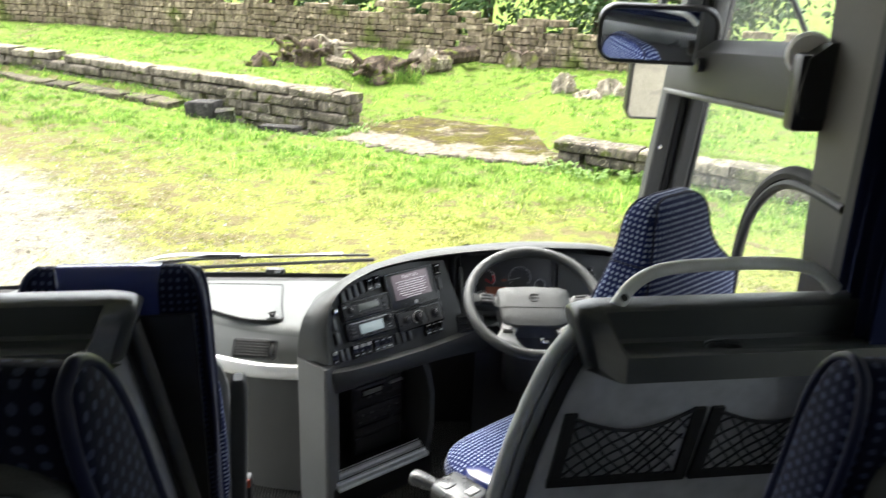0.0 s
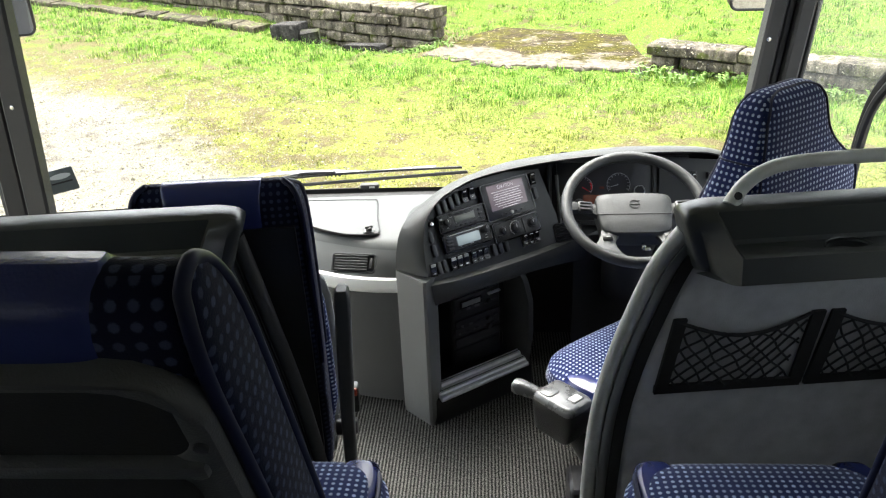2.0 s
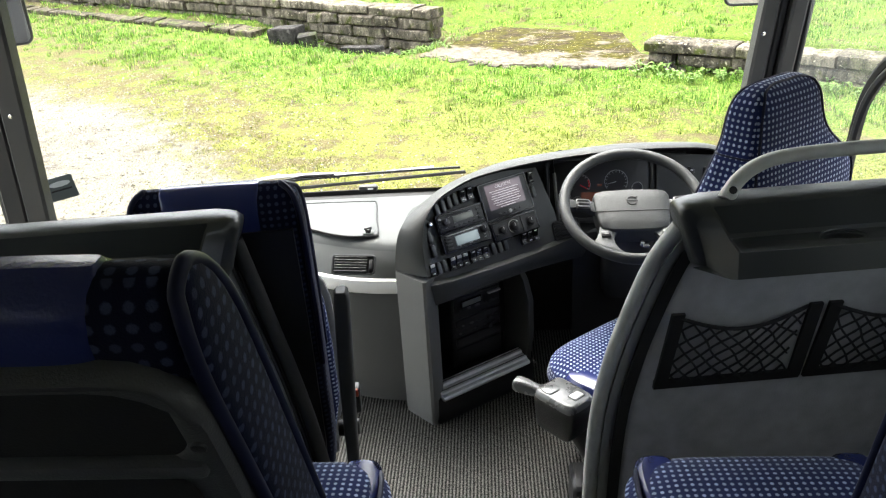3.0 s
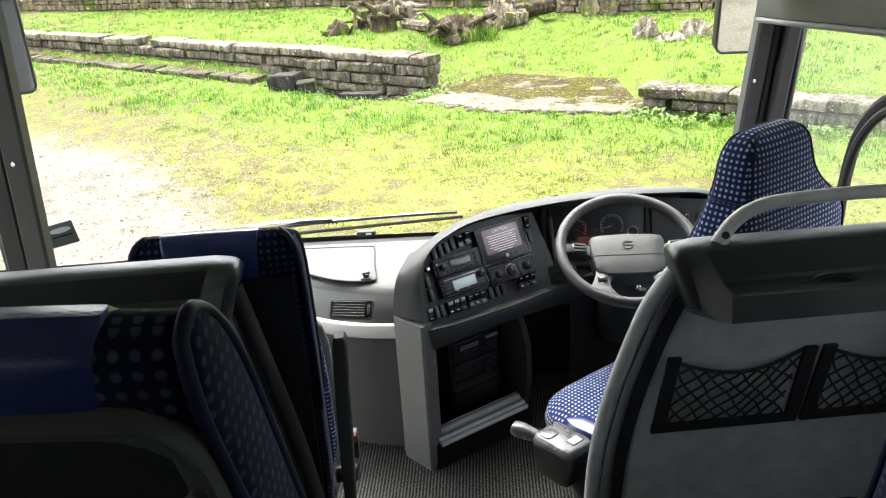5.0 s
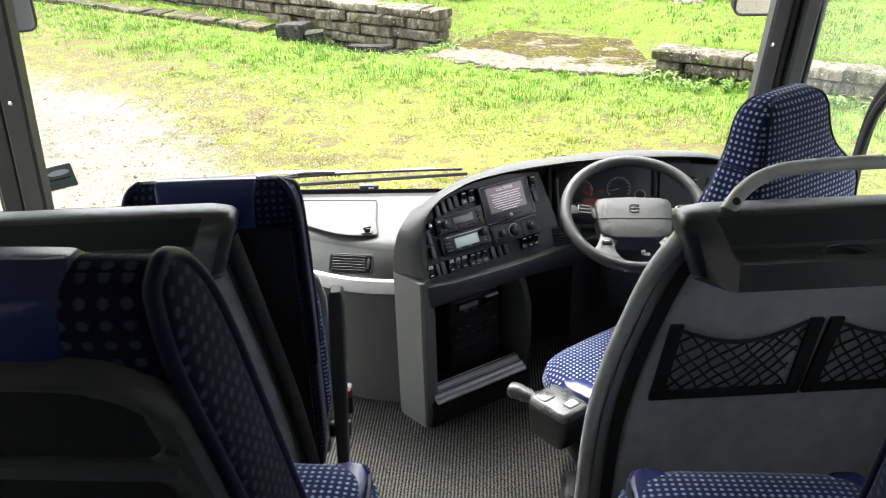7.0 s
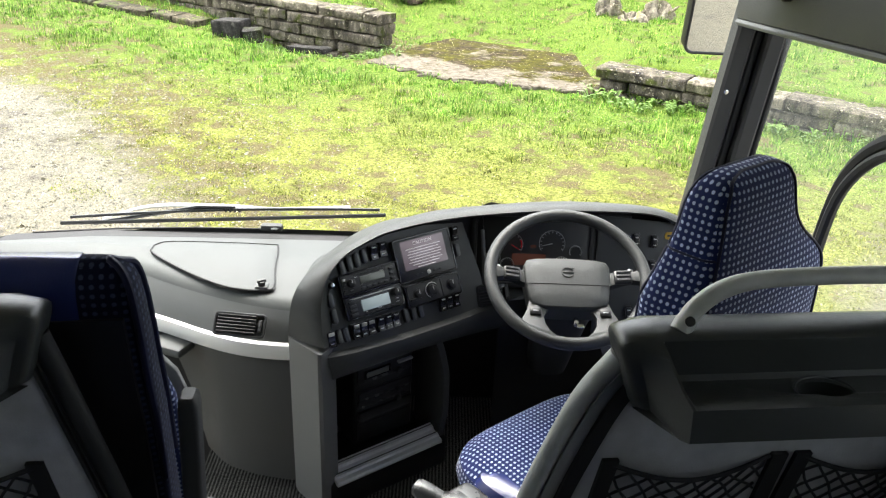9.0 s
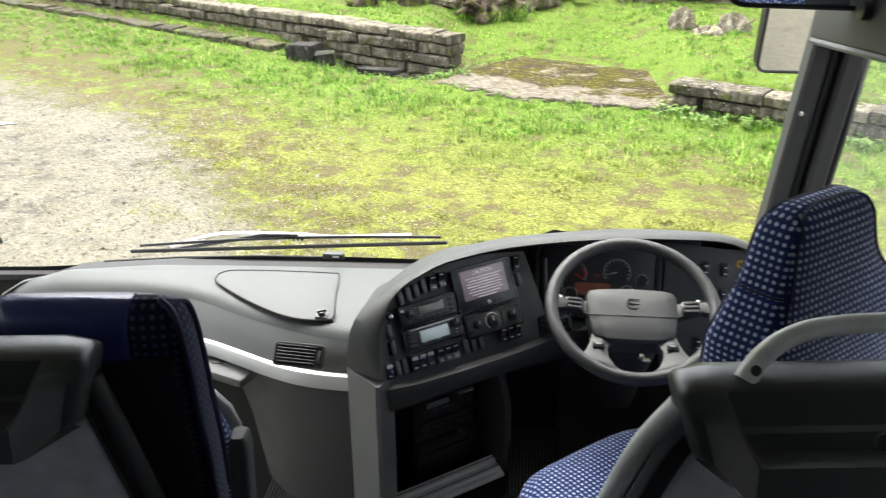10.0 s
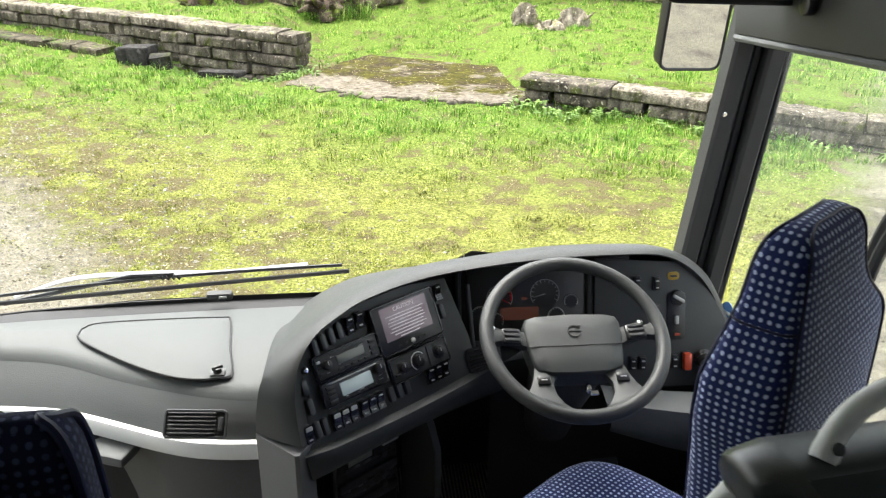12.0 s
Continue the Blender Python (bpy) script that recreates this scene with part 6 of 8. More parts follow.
# gear selector box beside the driver's seat
GM = pose(0.358, 1.788, 1.285, 0, 0, 42)
gb = thing("gear_selector", (0.358, 1.788, CAB), "black gear selector box with a worn silver top and lever", "gear selector")
part("housing", moved(blob([(0, 0.006, -0.072, 0.082, 0.11), (0, 0.004, -0.062, 0.094, 0.124), (0, 0, 0.0, 0.104, 0.138), (0, 0, 0.022, 0.107, 0.141), (0, 0, 0.030, 0.103, 0.137)], 32, 7), GM), PLASTIC_BLACK, gb)
part("top_plate", moved(blob([(0, 0, 0.026, 0.104, 0.138), (0, 0, 0.037, 0.103, 0.137), (0, 0, 0.045, 0.094, 0.128), (0, 0, 0.048, 0.08, 0.112)], 32, 7), GM), WORN_SILVER, gb, "worn silver-grey top")
part("raised_pad", moved(plate(round_rect(0.046, 0.040, 0.012, 5, -0.016, 0.034), 0.004, Matrix.Translation((0, 0, 0.047)), 0.002), GM), WORN_SILVER, gb)
part("switch_frame", moved(plate(round_rect(0.040, 0.030, 0.004, 3, 0.010, -0.034), 0.002, Matrix.Translation((0, 0, 0.0475)), 0.0005), GM), PLASTIC_BLACK, gb)
part("switch_cap", moved(plate(round_rect(0.034, 0.024, 0.003, 3, 0.010, -0.034), 0.004, Matrix.Translation((0, 0, 0.0478)), 0.001), GM), SWITCH_CAP, gb, "pale square button")
part("print_bar", moved(plate(round_rect(0.016, 0.002, 0.0005, 2, 0.016, 0.002), 0.0006, Matrix.Translation((0, 0, 0.0482)), 0), GM), PLASTIC_BLACK, gb)
part("side_catch", moved(rbox((0.046, -0.066, -0.01), (0.018, 0.012, 0.024), 0.003, 2), GM), PLASTIC_DARK, gb)
lev = part("lever", moved(blob([(0, 0, 0.0, 0.030, 0.026), (0, 0, 0.02, 0.034, 0.030), (0, 0, 0.05, 0.042, 0.037), (0, 0, 0.072, 0.044, 0.039), (0, 0, 0.084, 0.036, 0.031), (0, 0, 0.088, 0.018, 0.016)], 22, 3), GM @ Matrix.Translation((-0.024, 0.052, 0.030)) @ pose(0, 0, 0, -83, 0, 22)), WORN_SILVER, gb, "worn silver lever knob")
part("lever_boot", moved(blob([(0, 0, -0.012, 0.05, 0.046), (0, 0, 0.008, 0.042, 0.038), (0, 0, 0.016, 0.034, 0.03)], 18, 3), GM @ Matrix.Translation((-0.024, 0.056, 0.028)) @ pose(0, 0, 0, -83, 0, 22)), PLASTIC_BLACK, lev)
part("mounting_arm", joined(tube([(0.38, 1.775, 1.25), (0.44, 1.79, 1.12), (0.56, 1.80, 1.05)], 0.03, 10), rbox((0.44, 1.78, 1.0), (0.12, 0.12, 0.12), 0.01, 1)), PLASTIC_BLACK, gb)

# ---- mirrors, wipers and small things at the glass ----
MM = Matrix.Translation((0.935, 2.43, 2.455)) @ pose(0, 0, 0, 90 + 10, 0, -10)
mir = thing("interior_mirror", (0.935, 2.43, 2.46), "wide rounded interior mirror with a black shell", "mirror")
part("shell", moved(plate(round_rect(0.35, 0.17, 0.05, 8), 0.03, Matrix.Translation((0, 0, -0.032)), 0.012), MM), PLASTIC_BLACK, mir)
part("glass", moved(plate(round_rect(0.325, 0.148, 0.045, 8), 0.002, Matrix.Translation((0, 0, 0.0)), 0), MM), MIRROR, mir, "mirror glass")
part("rim", moved(tube([(p[0], p[1], 0.0) for p in round_rect(0.34, 0.16, 0.05, 8)], 0.007, 8, closed=True), MM), PLASTIC_BLACK, mir)
part("arm", tube([(0.95, 2.45, 2.52), (0.96, 2.54, 2.62), (0.97, 2.63, 2.80), (0.97, 2.68, 2.9)], 0.012, 8), PLASTIC_BLACK, mir)
rm = thing("round_mirror", (1.10, 1.80, 2.50), "small round white convex mirror on a black arm", "mirror")
part("disc", moved(blob([(0, 0, 0, 0.10, 0.10), (0, 0, 0.012, 0.10, 0.10), (0, 0, 0.02, 0.085, 0.085)], 28, 2), Matrix.Translation((1.085, 1.79, 2.478)) @ pose(0, 0, 0, 90, 0, -20)), STICKER_W, rm)
part("arm", tube([(1.095, 1.80, 2.49), (1.10, 2.05, 2.66), (1.12, 2.3, 2.79)], 0.007, 8), PLASTIC_BLACK, rm)


def outer_mirror(cx, cy, cz, w, h, m, label):
    t = thing("outer_mirror", (cx, cy, cz - h / 2), label, "mirror", "outer mirrors of the coach")
    mm = Matrix.Translation((cx, cy, cz)) @ m
    part("shell", moved(plate(round_rect(w, h, 0.03, 6), 0.06, Matrix.Translation((0, 0, -0.063)), 0.025), mm), PLASTIC_BLACK, t)
    part("glass", moved(plate(round_rect(w - 0.014, h - 0.014, 0.026, 6), 0.002, None, 0), mm), MIRROR, t, "mirror glass")
    part("rim", moved(tube([(p[0], p[1], 0) for p in round_rect(w - 0.006, h - 0.006, 0.028, 6)], 0.006, 8, closed=True), mm), PLASTIC_BLACK, t)
    ex = 1.12 if cx > 0 else -1.34
    part("arm", tube(spline([(cx, cy + 0.04, cz + h * 0.4), (cx, cy + 0.03, cz + h * 0.7), ((cx + ex) / 2, cy - 0.15, cz + h * 0.7 + 0.22), (ex, 2.70, 2.95)], 14), 0.02, 8), PLASTIC_BLACK, t)


outer_mirror(1.185, 3.20, 2.26, 0.20, 0.40, pose(0, 0, 0, 97, 0, -2), "tall black outer mirror reflecting the gravel")
outer_mirror(-1.625, 3.02, 2.28, 0.20, 0.42, pose(0, 0, 0, 93, 0, 25), "tall black outer mirror beside the entrance door")


def wiper(x0, x1, zf, yw, label):
    t = thing("wiper", ((x0 + x1) / 2, yw, 1.5), label, "wiper", "windscreen wipers")
    part("blade", tube([(x, yw, zf(x)) for x in np.linspace(x0, x1, 14)], 0.0065, 6), RUBBER, t)
    part("blade_spine", tube([(x, yw + 0.012, zf(x) + 0.014 + 0.014 * math.sin(math.pi * (x - x0) / (x1 - x0))) for x in np.linspace(x0 + 0.03, x1 - 0.02, 14)], 0.005, 6), PLASTIC_BLACK, t)
    xm = (x0 + x1) / 2 + 0.02
    part("arm", tube(spline([(x0 + 0.12, yw + 0.05, zf(x0) + 0.0), (x0 + 0.3, yw + 0.045, zf(xm) + 0.018), (xm, yw + 0.035, zf(xm) + 0.030), (xm + 0.14, yw + 0.03, zf(xm) + 0.028), (x1 - 0.12, yw + 0.03, zf(x1) + 0.012)], 24), [0.008 + 0.004 * math.sin(math.pi * i / 23) for i in range(24)], 8, flat=0.5), ARM_PALE, t, "wiper arm painted pale for reflected sky")
    part("lower_arm", tube([(x0 + 0.1, yw + 0.02, zf(x0) - 0.005), (xm - 0.1, yw + 0.02, zf(xm) + 0.030), (xm + 0.02, yw + 0.015, zf(xm) + 0.034)], 0.007, 6), PLASTIC_BLACK, t)
    part("spring", tube([(xm - 0.02 + 0.005 * i, yw + 0.01 + 0.006 * math.cos(i * 2.1), zf(xm) + 0.028 + 0.006 * math.sin(i * 2.1)) for i in range(14)], 0.0035, 5), RUBBER, t)


wiper(-0.98, 0.09, lambda x: 1.500 + 0.072 * (x + 0.98) / 1.07, 2.845, "black parked wiper lying along the windscreen's foot")
sens = thing("rain_sensor", (-0.262, 2.745, 1.545), "small dark sensor box with a pale mark", "sensor")
part("box", rbox((-0.262, 2.742, 1.560), (0.07, 0.03, 0.024), 0.009, 2), PLASTIC_DARK, sens)
part("mark", rbox((-0.252, 2.7265, 1.562), (0.02, 0.002, 0.006), 0.0005, 1), SWITCH_CAP, sens)
part("cable", tube([(-0.30, 2.742, 1.553), (-0.5, 2.735, 1.552), (-0.75, 2.72, 1.545), (-1.0, 2.70, 1.53)], 0.003, 5), RUBBER, sens)
card = thing("card_holder", (-1.30, 2.56, 1.62), "grey printed card tucked beside the windscreen pillar", "card")
CM = Matrix.Translation((-1.318, 2.60, 1.655)) @ pose(0, 0, 0, 90, -8, 20)
part("sheet", moved(plate(round_rect(0.095, 0.085, 0.004, 3), 0.003, None, 0.001), CM), CARD, card)
part("printed_oval", moved(plate([(0.036 * math.cos(a), 0.010 * math.sin(a) + 0.016) for a in np.linspace(0, 2 * math.pi, 24, endpoint=False)], 0.001, Matrix.Translation((0, 0, 0.003)), 0), CM), CARD_PALE, card)
part("printed_bar", moved(plate(round_rect(0.07, 0.006, 0.001, 2, 0.0, -0.006), 0.001, Matrix.Translation((0, 0, 0.003)), 0), CM), PLASTIC_BLACK, card)
stk = thing("window_sticker", (1.14, 2.60, 1.45), "oval blue sticker with white print on the side window", "sticker")
SM = Matrix.Translation((1.135, 2.61, 1.50)) @ pose(0, 0, 0, 90, 0, -78)
part("disc", moved(plate([(0.032 * math.cos(a), 0.05 * math.sin(a)) for a in np.linspace(0, 2 * math.pi, 28, endpoint=False)], 0.002, None, 0), SM), STICKER, stk)
for dy in (0.018, 0.0, -0.018):
    part("print_bar", moved(plate(round_rect(0.03, 0.008, 0.002, 2, 0, dy), 0.001, Matrix.Translation((0, 0, 0.002)), 0), SM), STICKER_W, stk)

# ---- outdoors ----
WALL = [(-60.0, 52.0), (-9.75, 18.9), (-4.8, 15.75), (-0.6, 13.0), (2.35, 11.45), (3.4, 10.75), (5.6, 9.25), (30.0, -8.0)]
FAR_WALL = [(-60.0, 44.0), (-7.6, 22.7), (-3.7, 21.0), (2.0, 18.8), (12.0, 14.8), (40.0, 3.0)]


def beyond(x, y, line):
    """How far (x, y) lies beyond a line that runs from left to right, for arrays."""
    return (y - np.interp(x, [p[0] for p in line], [p[1] for p in line])) * 0.82


SLAB = [(-0.77, 12.05), (0.38, 11.24), (2.22, 10.74), (2.75, 11.7), (2.85, 12.75), (0.42, 14.0), (-0.26, 12.98)]      # corners of the concrete slab


def ground_z(x, y):
    d = beyond(x, y, WALL)
    gap = np.clip((2.15 - np.abs(x - 0.85)) / 0.9, 0, 1)
    gap = gap * gap * (3 - 2 * gap)
    step = gap * np.clip((d - 1.5) / 3.0, 0, 1) + (1 - gap) * np.clip((d + 0.06) / 0.12, 0, 1)
    side = np.where(x > 1.5, 0.30, 0.44)
    low = -0.08 * np.clip((x - 1.9) / 0.8, 0, 1) * np.clip((d + 4) / 3.5, 0, 1)
    rise = np.clip(d, 0, 12) * 0.018
    swell = 0.035 * np.sin(x * 0.7 + 1) * np.sin(y * 0.55) + 0.02 * np.sin(x * 1.9 + y * 1.3)
    along_pit, over_pit = ((x + 1.95) * 0.84 - (y - 13.30) * 0.55) / 1.45, ((x + 1.95) * 0.55 + (y - 13.30) * 0.84) / 0.62
    low = low - 0.30 * np.clip(1.25 - along_pit ** 2 - over_pit ** 2, 0, 1) * (d < 0.1)
    low = low + 0.15 * np.clip((d + 0.48) / 0.10, 0, 1) * np.clip((-3.4 - x) / 0.5, 0, 1)
    far = np.clip((np.hypot(x, y) - 40) / 60, 0, 1)
    return (low * (1 - step) + step * (side + rise)) + swell * (0.35 + 0.5 * step) * (1 - far)


def ground_mat():
    m = bpy.data.materials.new("turf_and_gravel")
    m.use_nodes = True
    n, l = nodes_of(m)
    b = n["Principled BSDF"]
    b.inputs["Roughness"].default_value = 0.9
    b.inputs["Specular IOR Level"].default_value = 0.1
    co = n.new("ShaderNodeTexCoord")
    sep = n.new("ShaderNodeSeparateXYZ")
    l.new(co.outputs["Object"], sep.inputs[0])

    def noise_tex(scale, detail=6, rough=0.55):
        t = n.new("ShaderNodeTexNoise")
        t.inputs["Scale"].default_value, t.inputs["Detail"].default_value, t.inputs["Roughness"].default_value = scale, detail, rough
        l.new(co.outputs["Object"], t.inputs["Vector"])
        return t.outputs["Fac"]

    def calc(op, a, bb, c=None):
        k = n.new("ShaderNodeMath")
        k.operation = op
        for i, q in enumerate((a, bb, c)):
            if q is None:
                continue
            if isinstance(q, (int, float)):
                k.inputs[i].default_value = q
            else:
                l.new(q, k.inputs[i])
        return k.outputs[0]

    def ramp(fac, *stops):
        r = n.new("ShaderNodeValToRGB")
        while len(r.color_ramp.elements) < len(stops):
            r.color_ramp.elements.new(0.5)
        for e, (p, c) in zip(r.color_ramp.elements, stops):
            e.position, e.color = p, (*c, 1)
        l.new(fac, r.inputs["Fac"])
        return r.outputs["Color"]

    def blend(fac, a, bb):
        k = n.new("ShaderNodeMix")
        k.data_type = 'RGBA'
        l.new(fac, k.inputs["Factor"])
        l.new(a, k.inputs["A"])
        l.new(bb, k.inputs["B"])
        return k.outputs["Result"]

    big, med, fine, grit = noise_tex(0.55, 5), noise_tex(3.0, 6, 0.65), noise_tex(38, 8, 0.8), noise_tex(75, 4, 0.8)
    # worn yellow moss near the coach, green turf further out
    turf = ramp(fine, (0.36, (0.020, 0.038, 0.007)), (0.5, (0.105, 0.165, 0.028)), (0.63, (0.25, 0.32, 0.062)))
    moss = ramp(fine, (0.36, (0.040, 0.036, 0.020)), (0.47, (0.145, 0.158, 0.034)), (0.62, (0.335, 0.345, 0.105)))
    earth = ramp(grit, (0.32, (0.0433, 0.0343, 0.0166)), (0.52, (0.13, 0.109, 0.0536)), (0.7, (0.238, 0.22, 0.121)))
    stones = ramp(calc('MULTIPLY_ADD', grit, 0.55, calc('MULTIPLY', noise_tex(28, 5, 0.75), 0.45)), (0.30, (0.035, 0.028, 0.020)), (0.47, (0.142, 0.128, 0.092)), (0.66, (0.275, 0.254, 0.19)))
    damp = ramp(calc('MULTIPLY_ADD', big, 0.6, calc('MULTIPLY', med, 0.5)), (0.475, (0.42, 0.40, 0.37)), (0.515, (0.82, 0.80, 0.77)), (0.59, (1.15, 1.14, 1.11)))
    mul = n.new("ShaderNodeMix")
    mul.data_type, mul.blend_type = 'RGBA', 'MULTIPLY'
    mul.inputs["Factor"].default_value = 1.0
    l.new(stones, mul.inputs["A"])
    l.new(damp, mul.inputs["B"])
    gravel = mul.outputs["Result"]
    # how far out: y + 0.42 x, broken up by noise
    out = calc('MULTIPLY_ADD', sep.outputs["X"], 0.42, sep.outputs["Y"])
    out_n = calc('MULTIPLY_ADD', big, 3.2, calc('MULTIPLY_ADD', med, 1.6, out))
    k = n.new("ShaderNodeMapRange")
    k.inputs["From Min"].default_value, k.inputs["From Max"].default_value = 10.0, 13.0
    l.new(out_n, k.inputs["Value"])
    green = blend(k.outputs["Result"], moss, turf)
    d1 = calc('MULTIPLY_ADD', sep.outputs["X"], -0.84, calc('MULTIPLY_ADD', sep.outputs["Y"], -0.54, 1.914))
    thin = calc('MAXIMUM', calc('MINIMUM', calc('MULTIPLY_ADD', d1, 0.035, 0.045), 0.05), -0.04)

    def worn(cx, cy, r, amount):
        q = n.new("ShaderNodeVectorMath")
        q.operation = 'DISTANCE'
        q.inputs[1].default_value = (cx, cy, 0)
        l.new(co.outputs["Object"], q.inputs[0])
        return calc('MULTIPLY', calc('MAXIMUM', calc('SUBTRACT', 1.0, calc('DIVIDE', q.outputs["Value"], r)), 0.0), amount)
    thin = calc('ADD', thin, calc('ADD', worn(2.3, 7.9, 1.6, 0.09), worn(-0.9, 13.1, 1.3, 0.22)))
    bare = n.new("ShaderNodeMapRange")
    bare.inputs["From Min"].default_value, bare.inputs["From Max"].default_value = 0.545, 0.605
    l.new(calc('ADD', thin, calc('MULTIPLY_ADD', fine, 0.35, calc('MULTIPLY', med, 0.75))), bare.inputs["Value"])
    green = blend(bare.outputs["Result"], green, earth)
    # gravel track: left of a line from the coach's nose out to the left, and a patch at the right side
    d1 = calc('MULTIPLY_ADD', sep.outputs["X"], -0.84, calc('MULTIPLY_ADD', sep.outputs["Y"], -0.54, 1.914))
    d2 = calc('MULTIPLY_ADD', sep.outputs["X"], -0.51, calc('MULTIPLY_ADD', sep.outputs["Y"], -0.86, 6.24))
    near = calc('MINIMUM', d1, d2)
    trk = calc('ADD', near, calc('MULTIPLY_ADD', big, 1.2, calc('MULTIPLY_ADD', med, 1.6, calc('MULTIPLY', fine, 1.2))))
    g1 = n.new("ShaderNodeMapRange")
    g1.inputs["From Min"].default_value, g1.inputs["From Max"].default_value = 1.65, 2.35
    l.new(trk, g1.inputs["Value"])
    rt = calc('MULTIPLY_ADD', sep.outputs["X"], 0.75, calc('MULTIPLY', sep.outputs["Y"], -0.55))
    rt = calc('ADD', rt, calc('MULTIPLY_ADD', fine, 0.6, calc('MULTIPLY', med, 0.6)))
    g2 = n.new("ShaderNodeMapRange")
    g2.inputs["From Min"].default_value, g2.inputs["From Max"].default_value = -0.2, 0.35
    l.new(rt, g2.inputs["Value"])
    g = calc('MAXIMUM', g1.outputs["Result"], g2.outputs["Result"])
    col = blend(g, green, gravel)
    l.new(col, b.inputs["Base Color"])
    bp = n.new("ShaderNodeBump")
    bp.inputs["Strength"].default_value, bp.inputs["Distance"].default_value = 0.9, 0.03
    l.new(calc('MULTIPLY_ADD', grit, 0.5, fine), bp.inputs["Height"])
    l.new(bp.outputs["Normal"], b.inputs["Normal"])
    rr = n.new("ShaderNodeMapRange")
    rr.inputs["To Min"].default_value, rr.inputs["To Max"].default_value = 0.95, 0.5
    l.new(calc('MULTIPLY', g, calc('SUBTRACT', 1.0, med)), rr.inputs["Value"])
    l.new(rr.outputs["Result"], b.inputs["Roughness"])
    l.new(calc('MULTIPLY_ADD', g, 0.3, 0.05), b.inputs["Specular IOR Level"])
    return m


GROUND_MAT = ground_mat()
gx = np.concatenate([-np.geomspace(400, 15, 22), np.arange(-14, 12, 0.16), np.geomspace(12.5, 400, 22)])
gy = np.concatenate([-np.geomspace(300, 8, 14), np.arange(-6, 4, 0.6), np.arange(4, 24, 0.16), np.geomspace(24.5, 400, 24)])
GX, GY = np.meshgrid(gx, gy)
GZ = ground_z(GX, GY)
nx, ny = len(gx), len(gy)
idx = np.arange(nx * ny).reshape(ny, nx)
me = bpy.data.meshes.new("ground")
me.from_pydata(np.stack([GX, GY, GZ], -1).reshape(-1, 3).tolist(), [], np.stack([idx[:-1, :-1], idx[:-1, 1:], idx[1:, 1:], idx[1:, :-1]], -1).reshape(-1, 4).tolist())
me.shade_smooth()
me.materials.append(GROUND_MAT)
tagged(new("ground", me), "mossy turf with a pale gravel track and a raised bank", "ground", kind="structure")


def blades_mat():
    m = bpy.data.materials.new("grass_blades")
    m.use_nodes = True
    n, l = nodes_of(m)
    b = n["Principled BSDF"]
    b.inputs["Roughness"].default_value = 0.6
    b.inputs["Specular IOR Level"].default_value = 0.12
    geo, co = n.new("ShaderNodeNewGeometry"), n.new("ShaderNodeTexCoord")
    big = n.new("ShaderNodeTexNoise")
    big.inputs["Scale"].default_value, big.inputs["Detail"].default_value = 0.8, 5
    l.new(co.outputs["Object"], big.inputs["Vector"])
    sep = n.new("ShaderNodeSeparateXYZ")
    l.new(co.outputs["Object"], sep.inputs[0])
    r = n.new("ShaderNodeValToRGB")
    for i, (p, c) in enumerate(((0.0, (0.034, 0.084, 0.012)), (0.45, (0.104, 0.232, 0.028)), (0.8, (0.222, 0.385, 0.058)), (1.0, (0.45, 0.44, 0.170)))):
        e = r.color_ramp.elements[i] if i < 2 else r.color_ramp.elements.new(p)
        e.position, e.color = p, (*c, 1)
    l.new(geo.outputs["Random Per Island"], r.inputs["Fac"])
    y = n.new("ShaderNodeValToRGB")
    for i, (p, c) in enumerate(((0.0, (0.0389, 0.0541, 0.0118)), (0.5, (0.182, 0.212, 0.0294)), (1.0, (0.395, 0.362, 0.122)))):
        e = y.color_ramp.elements[i] if i < 2 else y.color_ramp.elements.new(p)
        e.position, e.color = p, (*c, 1)
    l.new(geo.outputs["Random Per Island"], y.inputs["Fac"])
    ad = n.new("ShaderNodeMath")
    ad.operation = 'MULTIPLY_ADD'
    ad.inputs[1].default_value = 0.42
    l.new(sep.outputs["X"], ad.inputs[0])
    l.new(sep.outputs["Y"], ad.inputs[2])
    a2 = n.new("ShaderNodeMath")
    a2.operation = 'MULTIPLY_ADD'
    a2.inputs[1].default_value = 4.5
    l.new(big.outputs["Fac"], a2.inputs[0])
    l.new(ad.outputs[0], a2.inputs[2])
    k = n.new("ShaderNodeMapRange")
    k.inputs["From Min"].default_value, k.inputs["From Max"].default_value = 10.2, 12.6
    l.new(a2.outputs[0], k.inputs["Value"])
    mx = n.new("ShaderNodeMix")
    mx.data_type = 'RGBA'
    l.new(k.outputs["Result"], mx.inputs["Factor"])
    l.new(y.outputs["Color"], mx.inputs["A"])
    l.new(r.outputs["Color"], mx.inputs["B"])
    tuft, amt, shade = n.new("ShaderNodeTexNoise"), n.new("ShaderNodeMapRange"), n.new("ShaderNodeMix")
    tuft.inputs["Scale"].default_value, tuft.inputs["Detail"].default_value, tuft.inputs["Roughness"].default_value = 9.0, 8, 0.85
    l.new(co.outputs["Object"], tuft.inputs["Vector"])
    amt.inputs["From Min"].default_value, amt.inputs["From Max"].default_value = 0.35, 0.65
    amt.inputs["To Min"].default_value, amt.inputs["To Max"].default_value = 0.25, 1.9
    l.new(tuft.outputs["Fac"], amt.inputs["Value"])
    shade.data_type, shade.blend_type = 'RGBA', 'MULTIPLY'
    shade.inputs["Factor"].default_value = 1.0
    l.new(mx.outputs["Result"], shade.inputs["A"])
    l.new(amt.outputs["Result"], shade.inputs["B"])
    # broad clumps of darker and paler growth
    clump, amt2, shade2 = n.new("ShaderNodeTexNoise"), n.new("ShaderNodeMapRange"), n.new("ShaderNodeMix")
